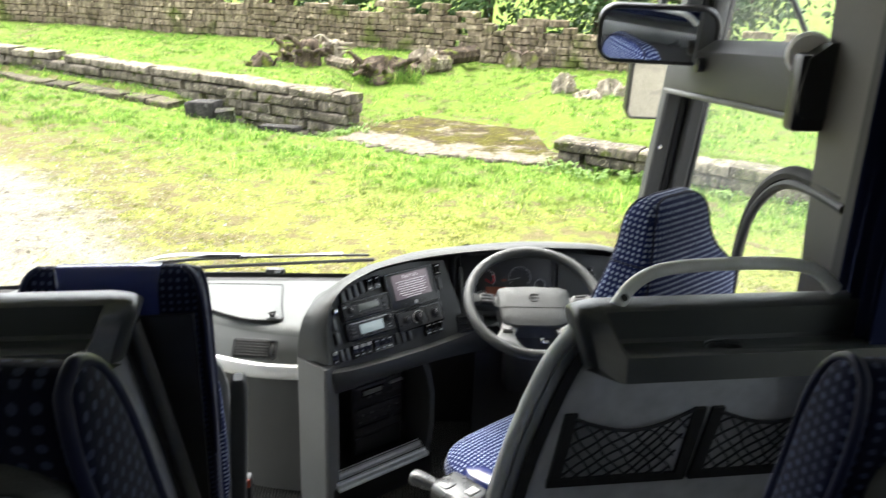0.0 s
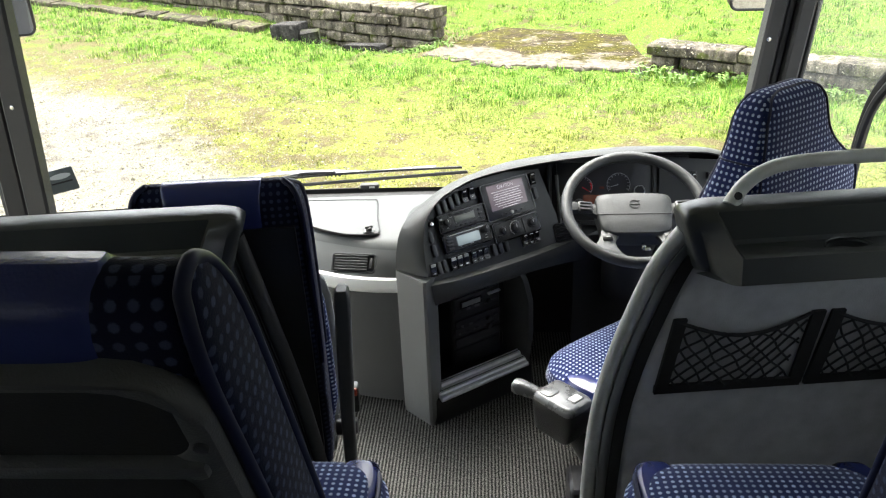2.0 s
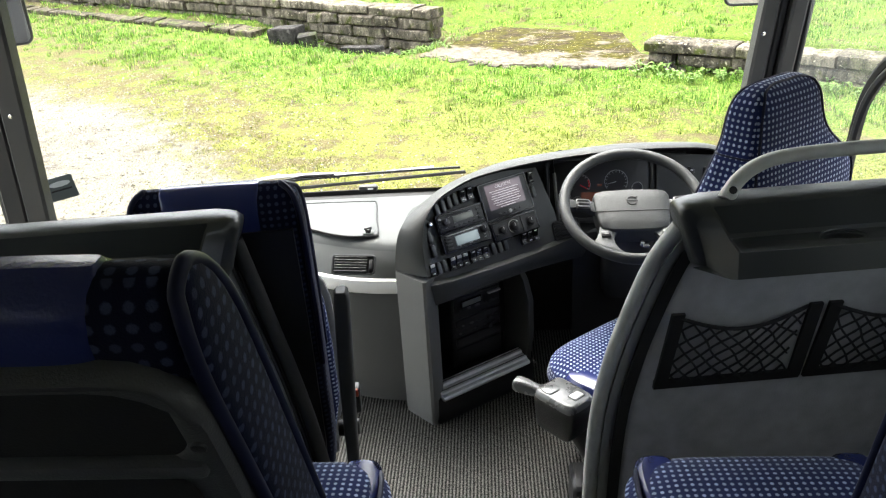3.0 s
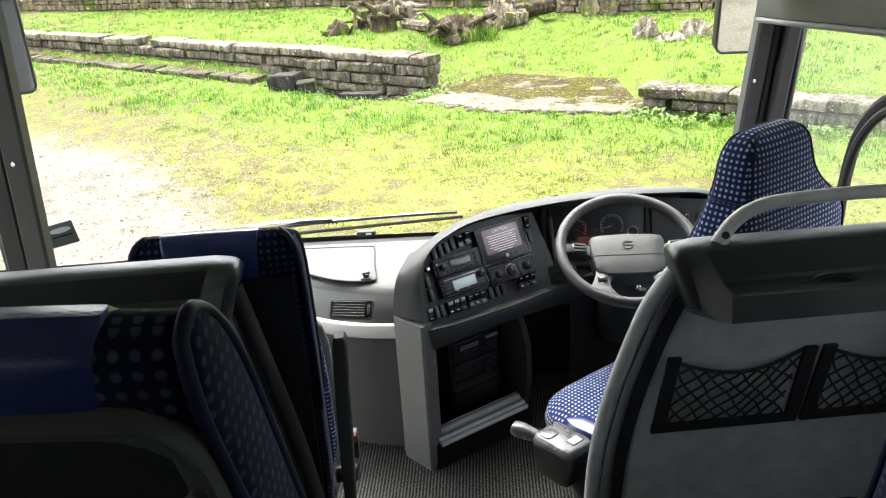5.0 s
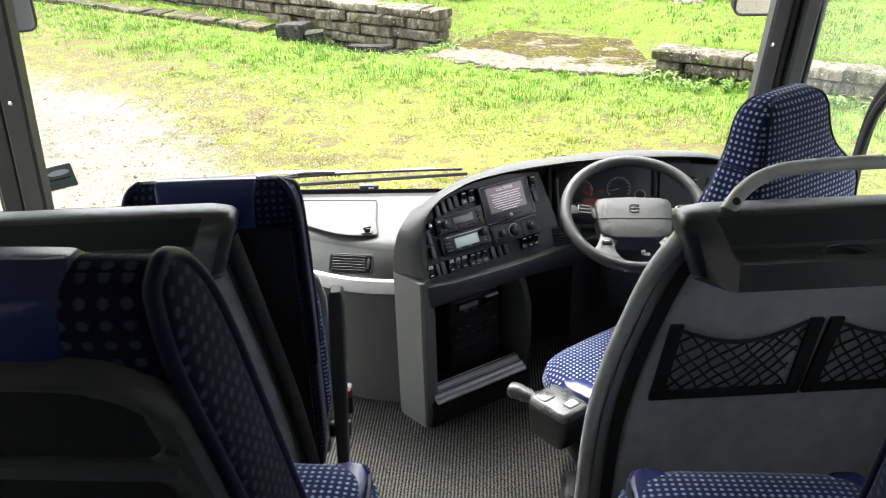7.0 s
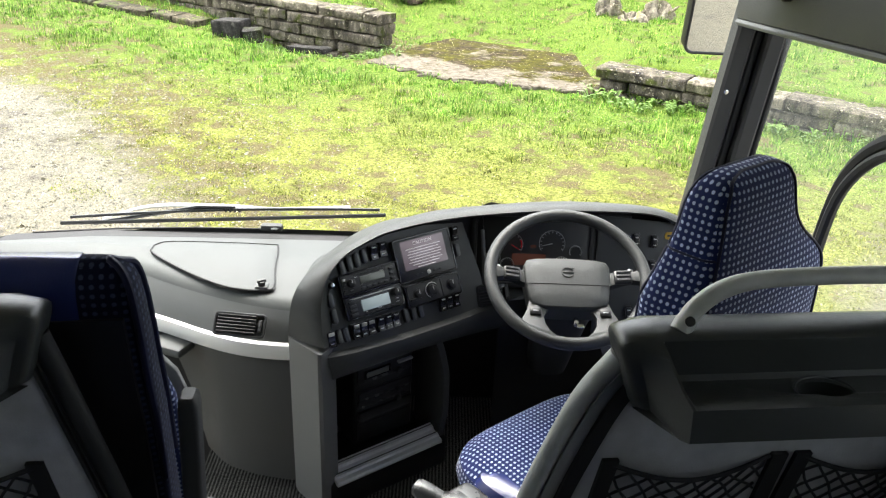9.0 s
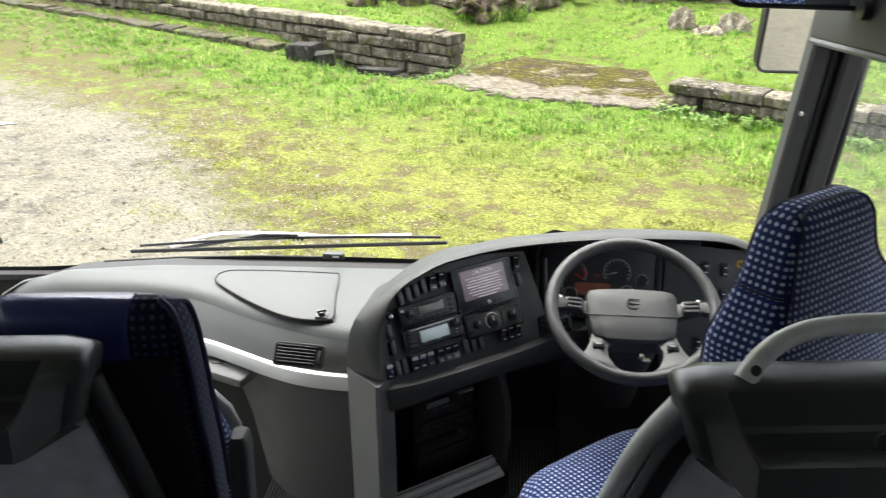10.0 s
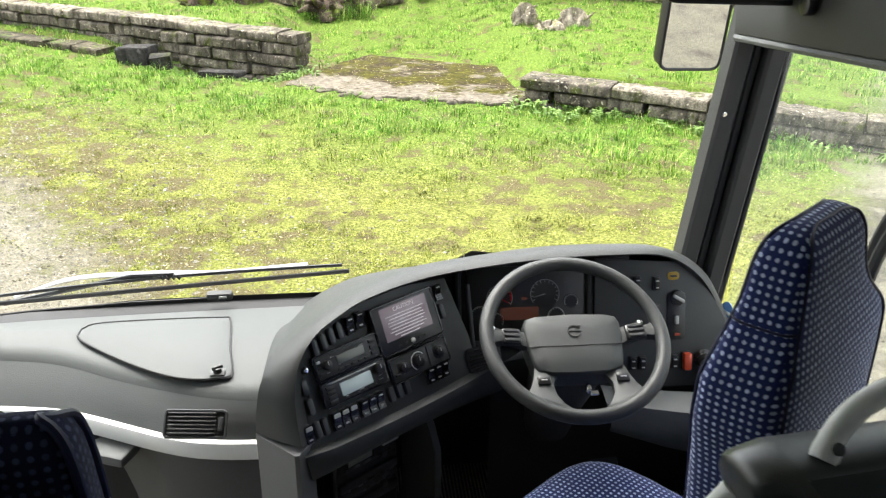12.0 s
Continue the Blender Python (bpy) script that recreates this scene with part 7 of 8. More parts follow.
    clump.inputs["Scale"].default_value, clump.inputs["Detail"].default_value, clump.inputs["Roughness"].default_value = 2.1, 5, 0.7
    l.new(co.outputs["Object"], clump.inputs["Vector"])
    amt2.inputs["From Min"].default_value, amt2.inputs["From Max"].default_value = 0.36, 0.64
    amt2.inputs["To Min"].default_value, amt2.inputs["To Max"].default_value = 0.52, 1.45
    l.new(clump.outputs["Fac"], amt2.inputs["Value"])
    shade2.data_type, shade2.blend_type = 'RGBA', 'MULTIPLY'
    shade2.inputs["Factor"].default_value = 1.0
    l.new(shade.outputs["Result"], shade2.inputs["A"])
    l.new(amt2.outputs["Result"], shade2.inputs["B"])
    mx = shade2
    l.new(mx.outputs["Result"], b.inputs["Base Color"])
    tr, ms = n.new("ShaderNodeBsdfTranslucent"), n.new("ShaderNodeMixShader")
    ms.inputs["Fac"].default_value = 0.3
    l.new(mx.outputs["Result"], tr.inputs["Color"])
    l.new(b.outputs[0], ms.inputs[1])
    l.new(tr.outputs[0], ms.inputs[2])
    l.new(ms.outputs[0], n["Material Output"].inputs["Surface"])
    return m


BLADES = blades_mat()
rng = np.random.default_rng(5)


def patchy(x, y, s, ph):
    return 0.5 + 0.25 * np.sin(x * s + ph + 1.7 * np.sin(y * s * 0.7)) + 0.25 * np.sin(y * s * 1.3 + 2 * ph + 1.3 * np.sin(x * s * 0.9))


def blades(name, count, box, keep, hmin, hmax, width, label, lean_by=0.6, tuft=14, spread=0.05):
    """Grass as bent slivers that spring from tufts and lean outwards, strewn where keep allows."""
    k = count // tuft
    cx, cy = rng.uniform(box[0], box[1], k), rng.uniform(box[2], box[3], k)
    ok = rng.uniform(size=k) < keep(cx, cy)
    cx, cy = cx[ok], cy[ok]
    size = rng.uniform(0.5, 1.0, len(cx)) + (rng.uniform(size=len(cx)) < 0.12) * rng.uniform(0.2, 0.7, len(cx))
    cx, cy, size = np.repeat(cx, tuft), np.repeat(cy, tuft), np.repeat(size, tuft)
    c = len(cx)
    ox, oy = rng.normal(size=c) * spread * size, rng.normal(size=c) * spread * size
    x, y = cx + ox, cy + oy
    z = ground_z(x, y) - 0.005
    h = rng.uniform(hmin, hmax, c) * (0.5 + 0.8 * patchy(x, y, 2.3, 0.4)) * size
    a = np.arctan2(oy, ox) + rng.normal(size=c) * 0.8
    ln = rng.uniform(0.15, lean_by, c)
    dx, dy = np.cos(a), np.sin(a)
    w = width * rng.uniform(0.6, 1.3, c)
    base = np.stack([x, y, z], -1)
    side = np.stack([-dy * w, dx * w, np.zeros(c)], -1) * 0.5
    mid = base + np.stack([dx * ln * h * 0.3, dy * ln * h * 0.3, h * 0.6], -1)
    tip = base + np.stack([dx * ln * h, dy * ln * h, h * (1 - 0.3 * ln)], -1)
    v = np.stack([base - side, base + side, mid + side * 0.7, mid - side * 0.7, tip], 1).reshape(-1, 3)
    o = np.arange(c)[:, None] * 5
    q = (o + np.array([[0, 1, 2, 3]])).tolist()
    t = (o + np.array([[3, 2, 4]])).tolist()
    me = bpy.data.meshes.new(name)
    me.from_pydata(v.tolist(), [], q + t)
    me.materials.append(BLADES)
    return tagged(new(name, me), label, "grass", kind="stuff")


def off_gravel(x, y):
    near = np.minimum(-0.84 * x - 0.54 * y + 1.914, -0.51 * x - 0.86 * y + 6.24)
    return ((near + 1.1 * (patchy(x, y, 1.4, 2.0) - 0.5) + 0.9 * (patchy(x, y, 5.3, 1.0) - 0.5)) < -0.05) & ((0.75 * x - 0.55 * y + 0.5) < 0.0)


def off_slab(x, y):
    inside = np.ones(np.shape(x), bool)
    for (ax, ay), (bx, by) in zip(SLAB, SLAB[1:] + SLAB[:1]):
        inside &= ((bx - ax) * (y - ay) - (by - ay) * (x - ax)) > -0.12 * patchy(x, y, 5.0, 0.7)
    return ~inside


blades("grass_moss", 260000, (-4.5, 5.0, 5.0, 11.5), lambda x, y: np.where(off_gravel(x, y) & off_slab(x, y) & (beyond(x, y, WALL) < -0.3), np.clip(1.5 * patchy(x, y, 3.1, 0.2) * patchy(x, y, 7.0, 1.2) + 0.12, 0.05, 1), 0.0), 0.012, 0.035, 0.007, "short yellowish mossy turf in front of the coach", 1.4, 9, 0.022)
blades("grass_long", 190000, (-12.0, 8.0, 8.0, 19.0), lambda x, y: np.where(off_gravel(x, y) & off_slab(x, y), np.clip((beyond(x, y, WALL) + 3.6) / 1.6, 0, 1) * (beyond(x, y, WALL) < -0.16) * (0.35 + 0.65 * patchy(x, y, 1.9, 1.0)), 0.0), 0.05, 0.15, 0.009, "long bright green grass in front of the stone walls", 1.0, 16, 0.05)
blades("grass_bank", 170000, (-14.0, 12.0, 9.0, 23.0), lambda x, y: np.where((beyond(x, y, WALL) > 0.3) & (beyond(x, y, FAR_WALL) < 0) & off_slab(x, y), 0.4 + 0.6 * patchy(x, y, 1.3, 3.0), 0.0), 0.03, 0.12, 0.011, "green grass on the bank behind the walls", 1.0, 14, 0.06)



def litter_mat():
    m = bpy.data.materials.new("fallen_leaf")
    m.use_nodes = True
    n, l = nodes_of(m)
    b = n["Principled BSDF"]
    b.inputs["Roughness"].default_value = 0.6
    geo, r = n.new("ShaderNodeNewGeometry"), n.new("ShaderNodeValToRGB")
    for i, (p, c) in enumerate(((0.0, (0.035, 0.022, 0.010)), (0.35, (0.12, 0.085, 0.035)), (0.75, (0.30, 0.25, 0.10)), (1.0, (0.46, 0.42, 0.26)))):
        q = r.color_ramp.elements[i] if i < 2 else r.color_ramp.elements.new(p)
        q.position, q.color = p, (*c, 1)
    l.new(geo.outputs["Random Per Island"], r.inputs["Fac"])
    l.new(r.outputs["Color"], b.inputs["Base Color"])
    return m


LITTER = litter_mat()


def litter(name, count, box, keep, lift, label, seed):
    """Small dry leaves, folded a little along the rib, lying on what is below."""
    r2 = np.random.default_rng(seed)
    x, y = r2.uniform(box[0], box[1], count), r2.uniform(box[2], box[3], count)
    ok = r2.uniform(size=count) < keep(x, y)
    x, y = x[ok], y[ok]
    c = len(x)
    s, a = r2.uniform(0.006, 0.015, c), r2.uniform(0, 6.28, c)
    d, q = np.stack([np.cos(a), np.sin(a), r2.uniform(-0.3, 0.4, c)], -1) * s[:, None], np.stack([-np.sin(a), np.cos(a), r2.uniform(0.1, 0.7, c)], -1) * (s * 0.55)[:, None]
    p = np.stack([x, y, (ground_z(x, y) if lift is None else np.full(c, lift)) + 0.008], -1)
    up = q * np.array([-1, -1, 1])
    v = np.stack([p - d, p + q, p + d, p + up], 1).reshape(-1, 3)
    o = np.arange(c)[:, None] * 4
    me = bpy.data.meshes.new(name)
    me.from_pydata(v.tolist(), [], (o + np.array([[0, 1, 2]])).tolist() + (o + np.array([[0, 2, 3]])).tolist())
    me.materials.append(LITTER)
    return tagged(new(name, me), label, "leaves", kind="stuff")


blades("grass_wall_foot", 26000, (-13.0, 8.0, 6.5, 20.5), lambda x, y: np.where(off_slab(x, y) & (beyond(x, y, WALL) > -0.62) & (beyond(x, y, WALL) < -0.24), 0.55 * (patchy(x, y, 2.9, 1.4) > 0.45), 0.0), 0.08, 0.24, 0.010, "rank grass growing at the foot of the walls", 1.0, 12, 0.05)
blades("grass_wall_back", 26000, (-13.0, 8.0, 6.5, 20.5), lambda x, y: np.where(off_slab(x, y) & (beyond(x, y, WALL) > 0.16) & (beyond(x, y, WALL) < 0.42), 0.9, 0.0), 0.06, 0.17, 0.010, "grass hanging over the back of the walls", 1.2, 12, 0.05)
litter("leaf_litter", 46000, (-5.5, 5.0, 4.8, 10.5), lambda x, y: 0.06 + 0.9 * patchy(x, y, 1.7, 0.9) * patchy(x, y, 4.1, 2.2) ** 2, None, "dry tan leaf bits strewn over the moss", 71)
litter("slab_litter", 3600, (-1.2, 3.2, 10.6, 14.4), lambda x, y: np.where(off_slab(x, y), 0.25, np.clip((0.36 * x + 0.93 * y - 10.7) / 1.2, 0.1, 0.8)), 0.026, "yellow and brown leaves fallen on the slab", 72)

STONE_DARK = stone_mat("weathered_sandstone", (0.062, 0.052, 0.040), (0.30, 0.258, 0.20), (0.07, 0.078, 0.02), 7.0)
STONE_TOP = stone_mat("pale_coping_stone", (0.080, 0.067, 0.050), (0.31, 0.268, 0.205), (0.10, 0.12, 0.03), 6.0)
STONE_PALE = stone_mat("pale_walling_stone", (0.17, 0.13, 0.085), (0.42, 0.34, 0.24), (0.12, 0.13, 0.04), 2.0)
KERB_STONE = stone_mat("mossy_kerb_stone", (0.035, 0.029, 0.019), (0.135, 0.115, 0.075), (0.085, 0.11, 0.025), 5.0)
STONE_BLACK = stone_mat("black_wet_stone", (0.02, 0.018, 0.016), (0.06, 0.055, 0.05), (0.04, 0.045, 0.015))


def pebbles(name, count, box, keep, label):
    """Loose gravel: small eight-sided stones."""
    x, y = rng.uniform(box[0], box[1], count), rng.uniform(box[2], box[3], count)
    ok = keep(x, y)
    x, y = x[ok], y[ok]
    c = len(x)
    r = rng.uniform(0.005, 0.0145, c) * (1 + (rng.uniform(size=c) < 0.06) * 0.9)
    o = np.array([[1, 0, 0], [0, 1, 0], [-1, 0, 0], [0, -1, 0], [0, 0, 0.7], [0, 0, -0.7]])
    v = np.stack([x, y, ground_z(x, y)], -1)[:, None, :] + o[None] * r[:, None, None] * rng.uniform(0.6, 1.3, (c, 6, 1))
    f = np.array([[0, 1, 4], [1, 2, 4], [2, 3, 4], [3, 0, 4], [1, 0, 5], [2, 1, 5], [3, 2, 5], [0, 3, 5]])
    me = bpy.data.meshes.new(name)
    me.from_pydata(v.reshape(-1, 3).tolist(), [], (f[None] + (np.arange(c) * 6)[:, None, None]).reshape(-1, 3).tolist())
    me.materials.append(PEBBLE)
    return tagged(new(name, me), label, "gravel", kind="stuff")


PEBBLE = stone_mat("gravel_stone", (0.11, 0.10, 0.078), (0.44, 0.41, 0.34), (0.14, 0.125, 0.075), 9.0)
pebbles("gravel_stones", 90000, (-10.0, 3.5, 4.5, 13.0), lambda x, y: (np.minimum(-0.84 * x - 0.54 * y + 1.914, -0.51 * x - 0.86 * y + 6.24) + 2.6 * rng.uniform(size=len(x)) ** 2.5) > 0.05, "loose pale gravel on the track")
pebbles("gravel_stones_side", 5000, (2.2, 7.0, 3.5, 9.0), lambda x, y: (0.75 * x - 0.55 * y + 0.6 * rng.uniform(size=len(x))) > -0.1, "loose pale gravel beside the coach")


def rough_block(seed, sx, sy, sz, amp=0.02, cuts=0):
    """A worn stone block about the origin: rounded edges and a little out of true."""
    rr = random.Random(seed)
    if not cuts:
        v, f = rbox((0, 0, 0), (sx, sy, sz), 0.016, 1)
        return [(x + rr.uniform(-amp, amp), y + rr.uniform(-amp, amp), z + rr.uniform(-amp, amp) * 0.7) for x, y, z in v], f
    rows, n = [], 4 * cuts
    for i in range(cuts + 3):
        t = min(1.0, max(0.0, (i - 1) / cuts))
        k = 0.86 if i in (0, cuts + 2) else 1.0
        ring_pts = []
        for j in range(n):
            a = 2 * math.pi * (j + 0.5) / n
            c, s = math.cos(a), math.sin(a)
            y, z = sy / 2 * math.copysign(abs(c) ** 0.3, c) * k, sz / 2 * math.copysign(abs(s) ** 0.3, s) * k
            end = 0.5 if 0 < i < cuts + 2 else 1.0
            ring_pts.append((sx * (t - 0.5) * (0.985 if end == 0.5 else 1.0) + rr.uniform(-amp, amp) * 0.5, y + rr.uniform(-amp, amp), z + rr.uniform(-amp, amp) * 0.7))
        rows.append(ring_pts)
    return loft(rows, close=True, caps=True)


BLOCKS = {}


def block_mesh(kind, k, sx, sy, sz, material, amp=0.014):
    key = (kind, k)
    if key not in BLOCKS:
        me = bpy.data.meshes.new("stone")
        v, f = rough_block(hash_of(kind, k), sx, sy, sz, amp, 4)
        me.from_pydata(v, [], f)
        me.shade_smooth()
        me.set_sharp_from_angle(angle=radians(50))
        me.materials.append(material)
        BLOCKS[key] = me
    return BLOCKS[key]


def hash_of(kind, k):
    return sum(ord(c) for c in kind) * 31 + k


def lay_wall(name, line, base, courses, depth, length, material, label, parent_kind="structure", seed=1, drop=0.0):
    """Courses of stones along a line, each stone an object of its own."""
    rr = random.Random(seed)
    t = thing(name, (line[0][0], line[0][1], base), label, "wall", kind=parent_kind)
    pts = [Vector((*p, 0)) for p in line]
    total = sum((b - a).length for a, b in zip(pts, pts[1:]))

    def at(s):
        for a, b in zip(pts, pts[1:]):
            L = (b - a).length
            if s <= L or b is pts[-1]:
                return a + (b - a) * (s / L), (b - a).normalized()
            s -= L
    z = base
    for ci, h in enumerate(courses):
        s = rr.uniform(0, 0.3)
        while s < total - 0.15:
            k = rr.randrange(4)
            ln = length * (0.55, 0.85, 1.15, 1.6)[k]
            ln = min(ln, total - s + 0.05)
            p, d = at(s + ln / 2)
            if not (drop and ci == len(courses) - 1 and rr.random() < drop):
                kk = k if abs(ln - length * (0.55, 0.85, 1.15, 1.6)[k]) < 0.01 else 100 + int(ln * 50)
                me = block_mesh(name + str(ci), kk, ln - 0.018, depth, h - 0.012, material)
                ob = new("stone", me)
                ob.parent = t
                ob.matrix_parent_inverse = BASE[t.name].inverted()
                ob.matrix_basis = Matrix.Translation((p.x + rr.uniform(-0.03, 0.03), p.y + rr.uniform(-0.045, 0.045), z + h / 2 + rr.uniform(-0.006, 0.012) + float(ground_offset(p.x, p.y)))) @ pose(0, 0, 0, rr.uniform(-2.5, 2.5), rr.uniform(-1.8, 1.8), math.degrees(math.atan2(d.y, d.x)) + rr.uniform(-4, 4))
            s += ln
        z += h
    return t


def ground_offset(x, y):
    return 0.0


lay_wall("wall_stone_left", [(-15.0, 22.2), (-9.75, 18.9), (-4.8, 15.75), (-0.6, 13.0)], -0.36, (0.23, 0.16, 0.17, 0.18), 0.40, 0.40, STONE_DARK, "low weathered sandstone retaining wall", seed=3)
lay_wall("wall_coping_left", [(-15.0, 22.2), (-9.75, 18.9), (-4.8, 15.75), (-0.62, 13.02)], 0.385, (0.15,), 0.43, 0.56, STONE_TOP, "row of pale worn coping stones on the retaining wall", seed=5, drop=0.10)
lay_wall("wall_stone_right", [(2.32, 11.38), (3.4, 10.70), (5.6, 9.2), (9.5, 6.4)], -0.20, (0.165, 0.165), 0.45, 0.62, STONE_DARK, "low dark sandstone wall", seed=8)
lay_wall("wall_coping_right", [(2.30, 11.36), (3.4, 10.68), (5.6, 9.18), (9.5, 6.38)], 0.13, (0.165,), 0.50, 1.05, STONE_DARK, "row of long coping stones on the low wall", seed=9)
lay_wall("kerb_stone_row", [(-12.5, 20.0), (-8.5, 17.5), (-5.0, 15.2), (-3.7, 14.35)], -0.095, (0.19,), 0.42, 0.70, KERB_STONE, "row of sunken mossy kerb stones before the wall", seed=11)
for x, y, z, sx, sy, sz, a in ((-3.12, 13.65, 0.10, 0.52, 0.36, 0.26, -18), (-2.72, 13.42, 0.05, 0.30, 0.3, 0.2, 10), (-1.75, 12.75, 0.0, 0.7, 0.25, 0.08, -30)):
    b = solid("loose_block", rough_block(int(abs(x) * 100), sx, sy, sz, 0.02), STONE_BLACK, "dark loose sandstone block lying in the grass", "stone", group="loose stone blocks", sharp=50)
    b.matrix_basis = pose(x, y, z, 3, -4, a)

# concrete slab between the walls
def slab_mat():
    """Old concrete: pale and worn along the front, brown silt and moss further back, cracked and stained."""
    m = bpy.data.materials.new("mossy_concrete")
    m.use_nodes = True
    n, l = nodes_of(m)
    b = n["Principled BSDF"]
    b.inputs["Roughness"].default_value = 0.9
    b.inputs["Specular IOR Level"].default_value = 0.08
    co = n.new("ShaderNodeTexCoord")

    def noise_at(scale, detail):
        t = n.new("ShaderNodeTexNoise")
        t.inputs["Scale"].default_value, t.inputs["Detail"].default_value, t.inputs["Roughness"].default_value = scale, detail, 0.65
        l.new(co.outputs["Object"], t.inputs["Vector"])
        return t.outputs["Fac"]

    def ramp(fac, *stops):
        r = n.new("ShaderNodeValToRGB")
        while len(r.color_ramp.elements) < len(stops):
            r.color_ramp.elements.new(0.5)
        for e, (p, c) in zip(r.color_ramp.elements, stops):
            e.position, e.color = p, (*c, 1)
        l.new(fac, r.inputs["Fac"])
        return r.outputs["Color"]

    def blend(fac, a, bb):
        k = n.new("ShaderNodeMix")
        k.data_type = 'RGBA'
        l.new(fac, k.inputs["Factor"])
        l.new(a, k.inputs["A"])
        l.new(bb, k.inputs["B"])
        return k.outputs["Result"]

    dot = n.new("ShaderNodeVectorMath")
    dot.operation = 'DOT_PRODUCT'
    dot.inputs[1].default_value = (0.36, 0.93, 0)
    l.new(co.outputs["Object"], dot.inputs[0])
    back = n.new("ShaderNodeMapRange")                    # 0 at the front edge, 1 a metre behind it
    back.inputs["From Min"].default_value, back.inputs["From Max"].default_value = 10.75, 11.75
    l.new(dot.outputs["Value"], back.inputs["Value"])
    mid, fine = noise_at(1.6, 7), noise_at(14, 6)
    sm = n.new("ShaderNodeMath")
    sm.operation = 'MULTIPLY_ADD'
    sm.inputs[1].default_value = 0.20
    l.new(back.outputs["Result"], sm.inputs[0])
    l.new(mid, sm.inputs[2])
    pale = ramp(fine, (0.3, (0.06, 0.05, 0.037)), (0.48, (0.135, 0.115, 0.09)), (0.7, (0.205, 0.18, 0.145)))
    silt = ramp(fine, (0.3, (0.012, 0.008, 0.004)), (0.55, (0.040, 0.029, 0.015)), (0.75, (0.105, 0.083, 0.055)))
    moss = ramp(fine, (0.3, (0.016, 0.014, 0.002)), (0.55, (0.055, 0.050, 0.006)), (0.75, (0.12, 0.105, 0.014)))
    wear = n.new("ShaderNodeMath")
    wear.operation = 'MULTIPLY_ADD'
    wear.inputs[1].default_value = 0.22
    l.new(noise_at(9, 8), wear.inputs[0])
    l.new(sm.outputs[0], wear.inputs[2])
    k1 = ramp(wear.outputs[0], (0.685, (0, 0, 0)), (0.77, (1, 1, 1)))
    k2 = ramp(noise_at(2.6, 6), (0.42, (0, 0, 0)), (0.52, (1, 1, 1)))
    dirt = blend(k2, silt, moss)
    l.new(blend(k1, pale, dirt), b.inputs["Base Color"])
    bp = n.new("ShaderNodeBump")
    bp.inputs["Strength"].default_value, bp.inputs["Distance"].default_value = 0.6, 0.02
    l.new(fine, bp.inputs["Height"])
    l.new(bp.outputs["Normal"], b.inputs["Normal"])
    return m


CONCRETE = slab_mat()
rr = random.Random(4)
slab = thing("slab", (0.8, 12.2, 0.0), "old mossy concrete slab with worn pale edges", "slab", kind="structure")
edge = []
for (ax, ay), (bx, by) in zip(SLAB, SLAB[1:] + SLAB[:1]):
    k = max(2, int(math.hypot(bx - ax, by - ay) / 0.22))
    edge += [(ax + (bx - ax) * i / k + rr.uniform(-0.05, 0.05), ay + (by - ay) * i / k + rr.uniform(-0.05, 0.05)) for i in range(k)]
part("slab_top", plate(edge, 0.14, Matrix.Translation((0, 0, -0.115)), 0.012), CONCRETE, slab)
for i in range(34):
    q = rr.uniform(0, 1.999)
    (ax, ay), (bx, by) = SLAB[int(q)], SLAB[int(q) + 1]
    ch = part("stone_chip", rough_block(i + 500, rr.uniform(0.06, 0.2), rr.uniform(0.05, 0.12), 0.05, 0.012), CONCRETE, slab)
    ch.matrix_basis = Matrix.Translation((ax + (bx - ax) * (q % 1) + rr.uniform(-0.08, 0.08), ay + (by - ay) * (q % 1) + rr.uniform(-0.1, 0.05), 0.012)) @ pose(0, 0, 0, 0, 0, rr.uniform(0, 180))


# broad-leaved weeds at the foot of the walls
def weeds(name, count, line, spread, label, seed):
    r2 = np.random.default_rng(seed)
    pts = np.array(line, float)
    k = r2.integers(0, len(pts) - 1, count // 9)
    f = r2.uniform(size=(count // 9, 1))
    c0 = pts[k] * (1 - f) + pts[k + 1] * f + r2.normal(size=(count // 9, 2)) * spread
    c = np.repeat(c0, 9, 0) + r2.normal(size=(count // 9 * 9, 2)) * 0.035
    m = len(c)
    z = ground_z(c[:, 0], c[:, 1])
    a, h, w = r2.uniform(0, 6.28, m), r2.uniform(0.05, 0.17, m), r2.uniform(0.02, 0.05, m)
    d, s = np.stack([np.cos(a), np.sin(a)], -1), np.stack([-np.sin(a), np.cos(a)], -1)
    low = np.concatenate([c, z[:, None]], 1)

    def at(out, side, up):
        return np.concatenate([c + d * (out * h)[:, None] + s * (side * w)[:, None], (z + up * h)[:, None]], 1)
    o = np.ones(m)
    v = np.stack([low, at(0.45 * o, 0.5 * o, 0.7 * o), at(0.95 * o, 0 * o, 0.72 * o), at(0.45 * o, -0.5 * o, 0.7 * o)], 1).reshape(-1, 3)
    me = bpy.data.meshes.new(name)
    me.from_pydata(v.tolist(), [], np.arange(m * 4).reshape(-1, 4).tolist())
    me.materials.append(WEED_LEAF)
    tagged(new(name, me), label, "weeds", kind="stuff")


weeds("wall_weeds", 620, [(2.2, 10.75), (3.3, 10.2), (5.4, 8.7), (8.0, 6.9)], 0.22, "pale leafy weeds along the foot of the low wall", 31)
weeds("bank_weeds", 560, [(-3.0, 13.9), (-1.6, 13.2), (-0.6, 12.5)], 0.16, "leafy weeds growing at the broken wall end", 32)

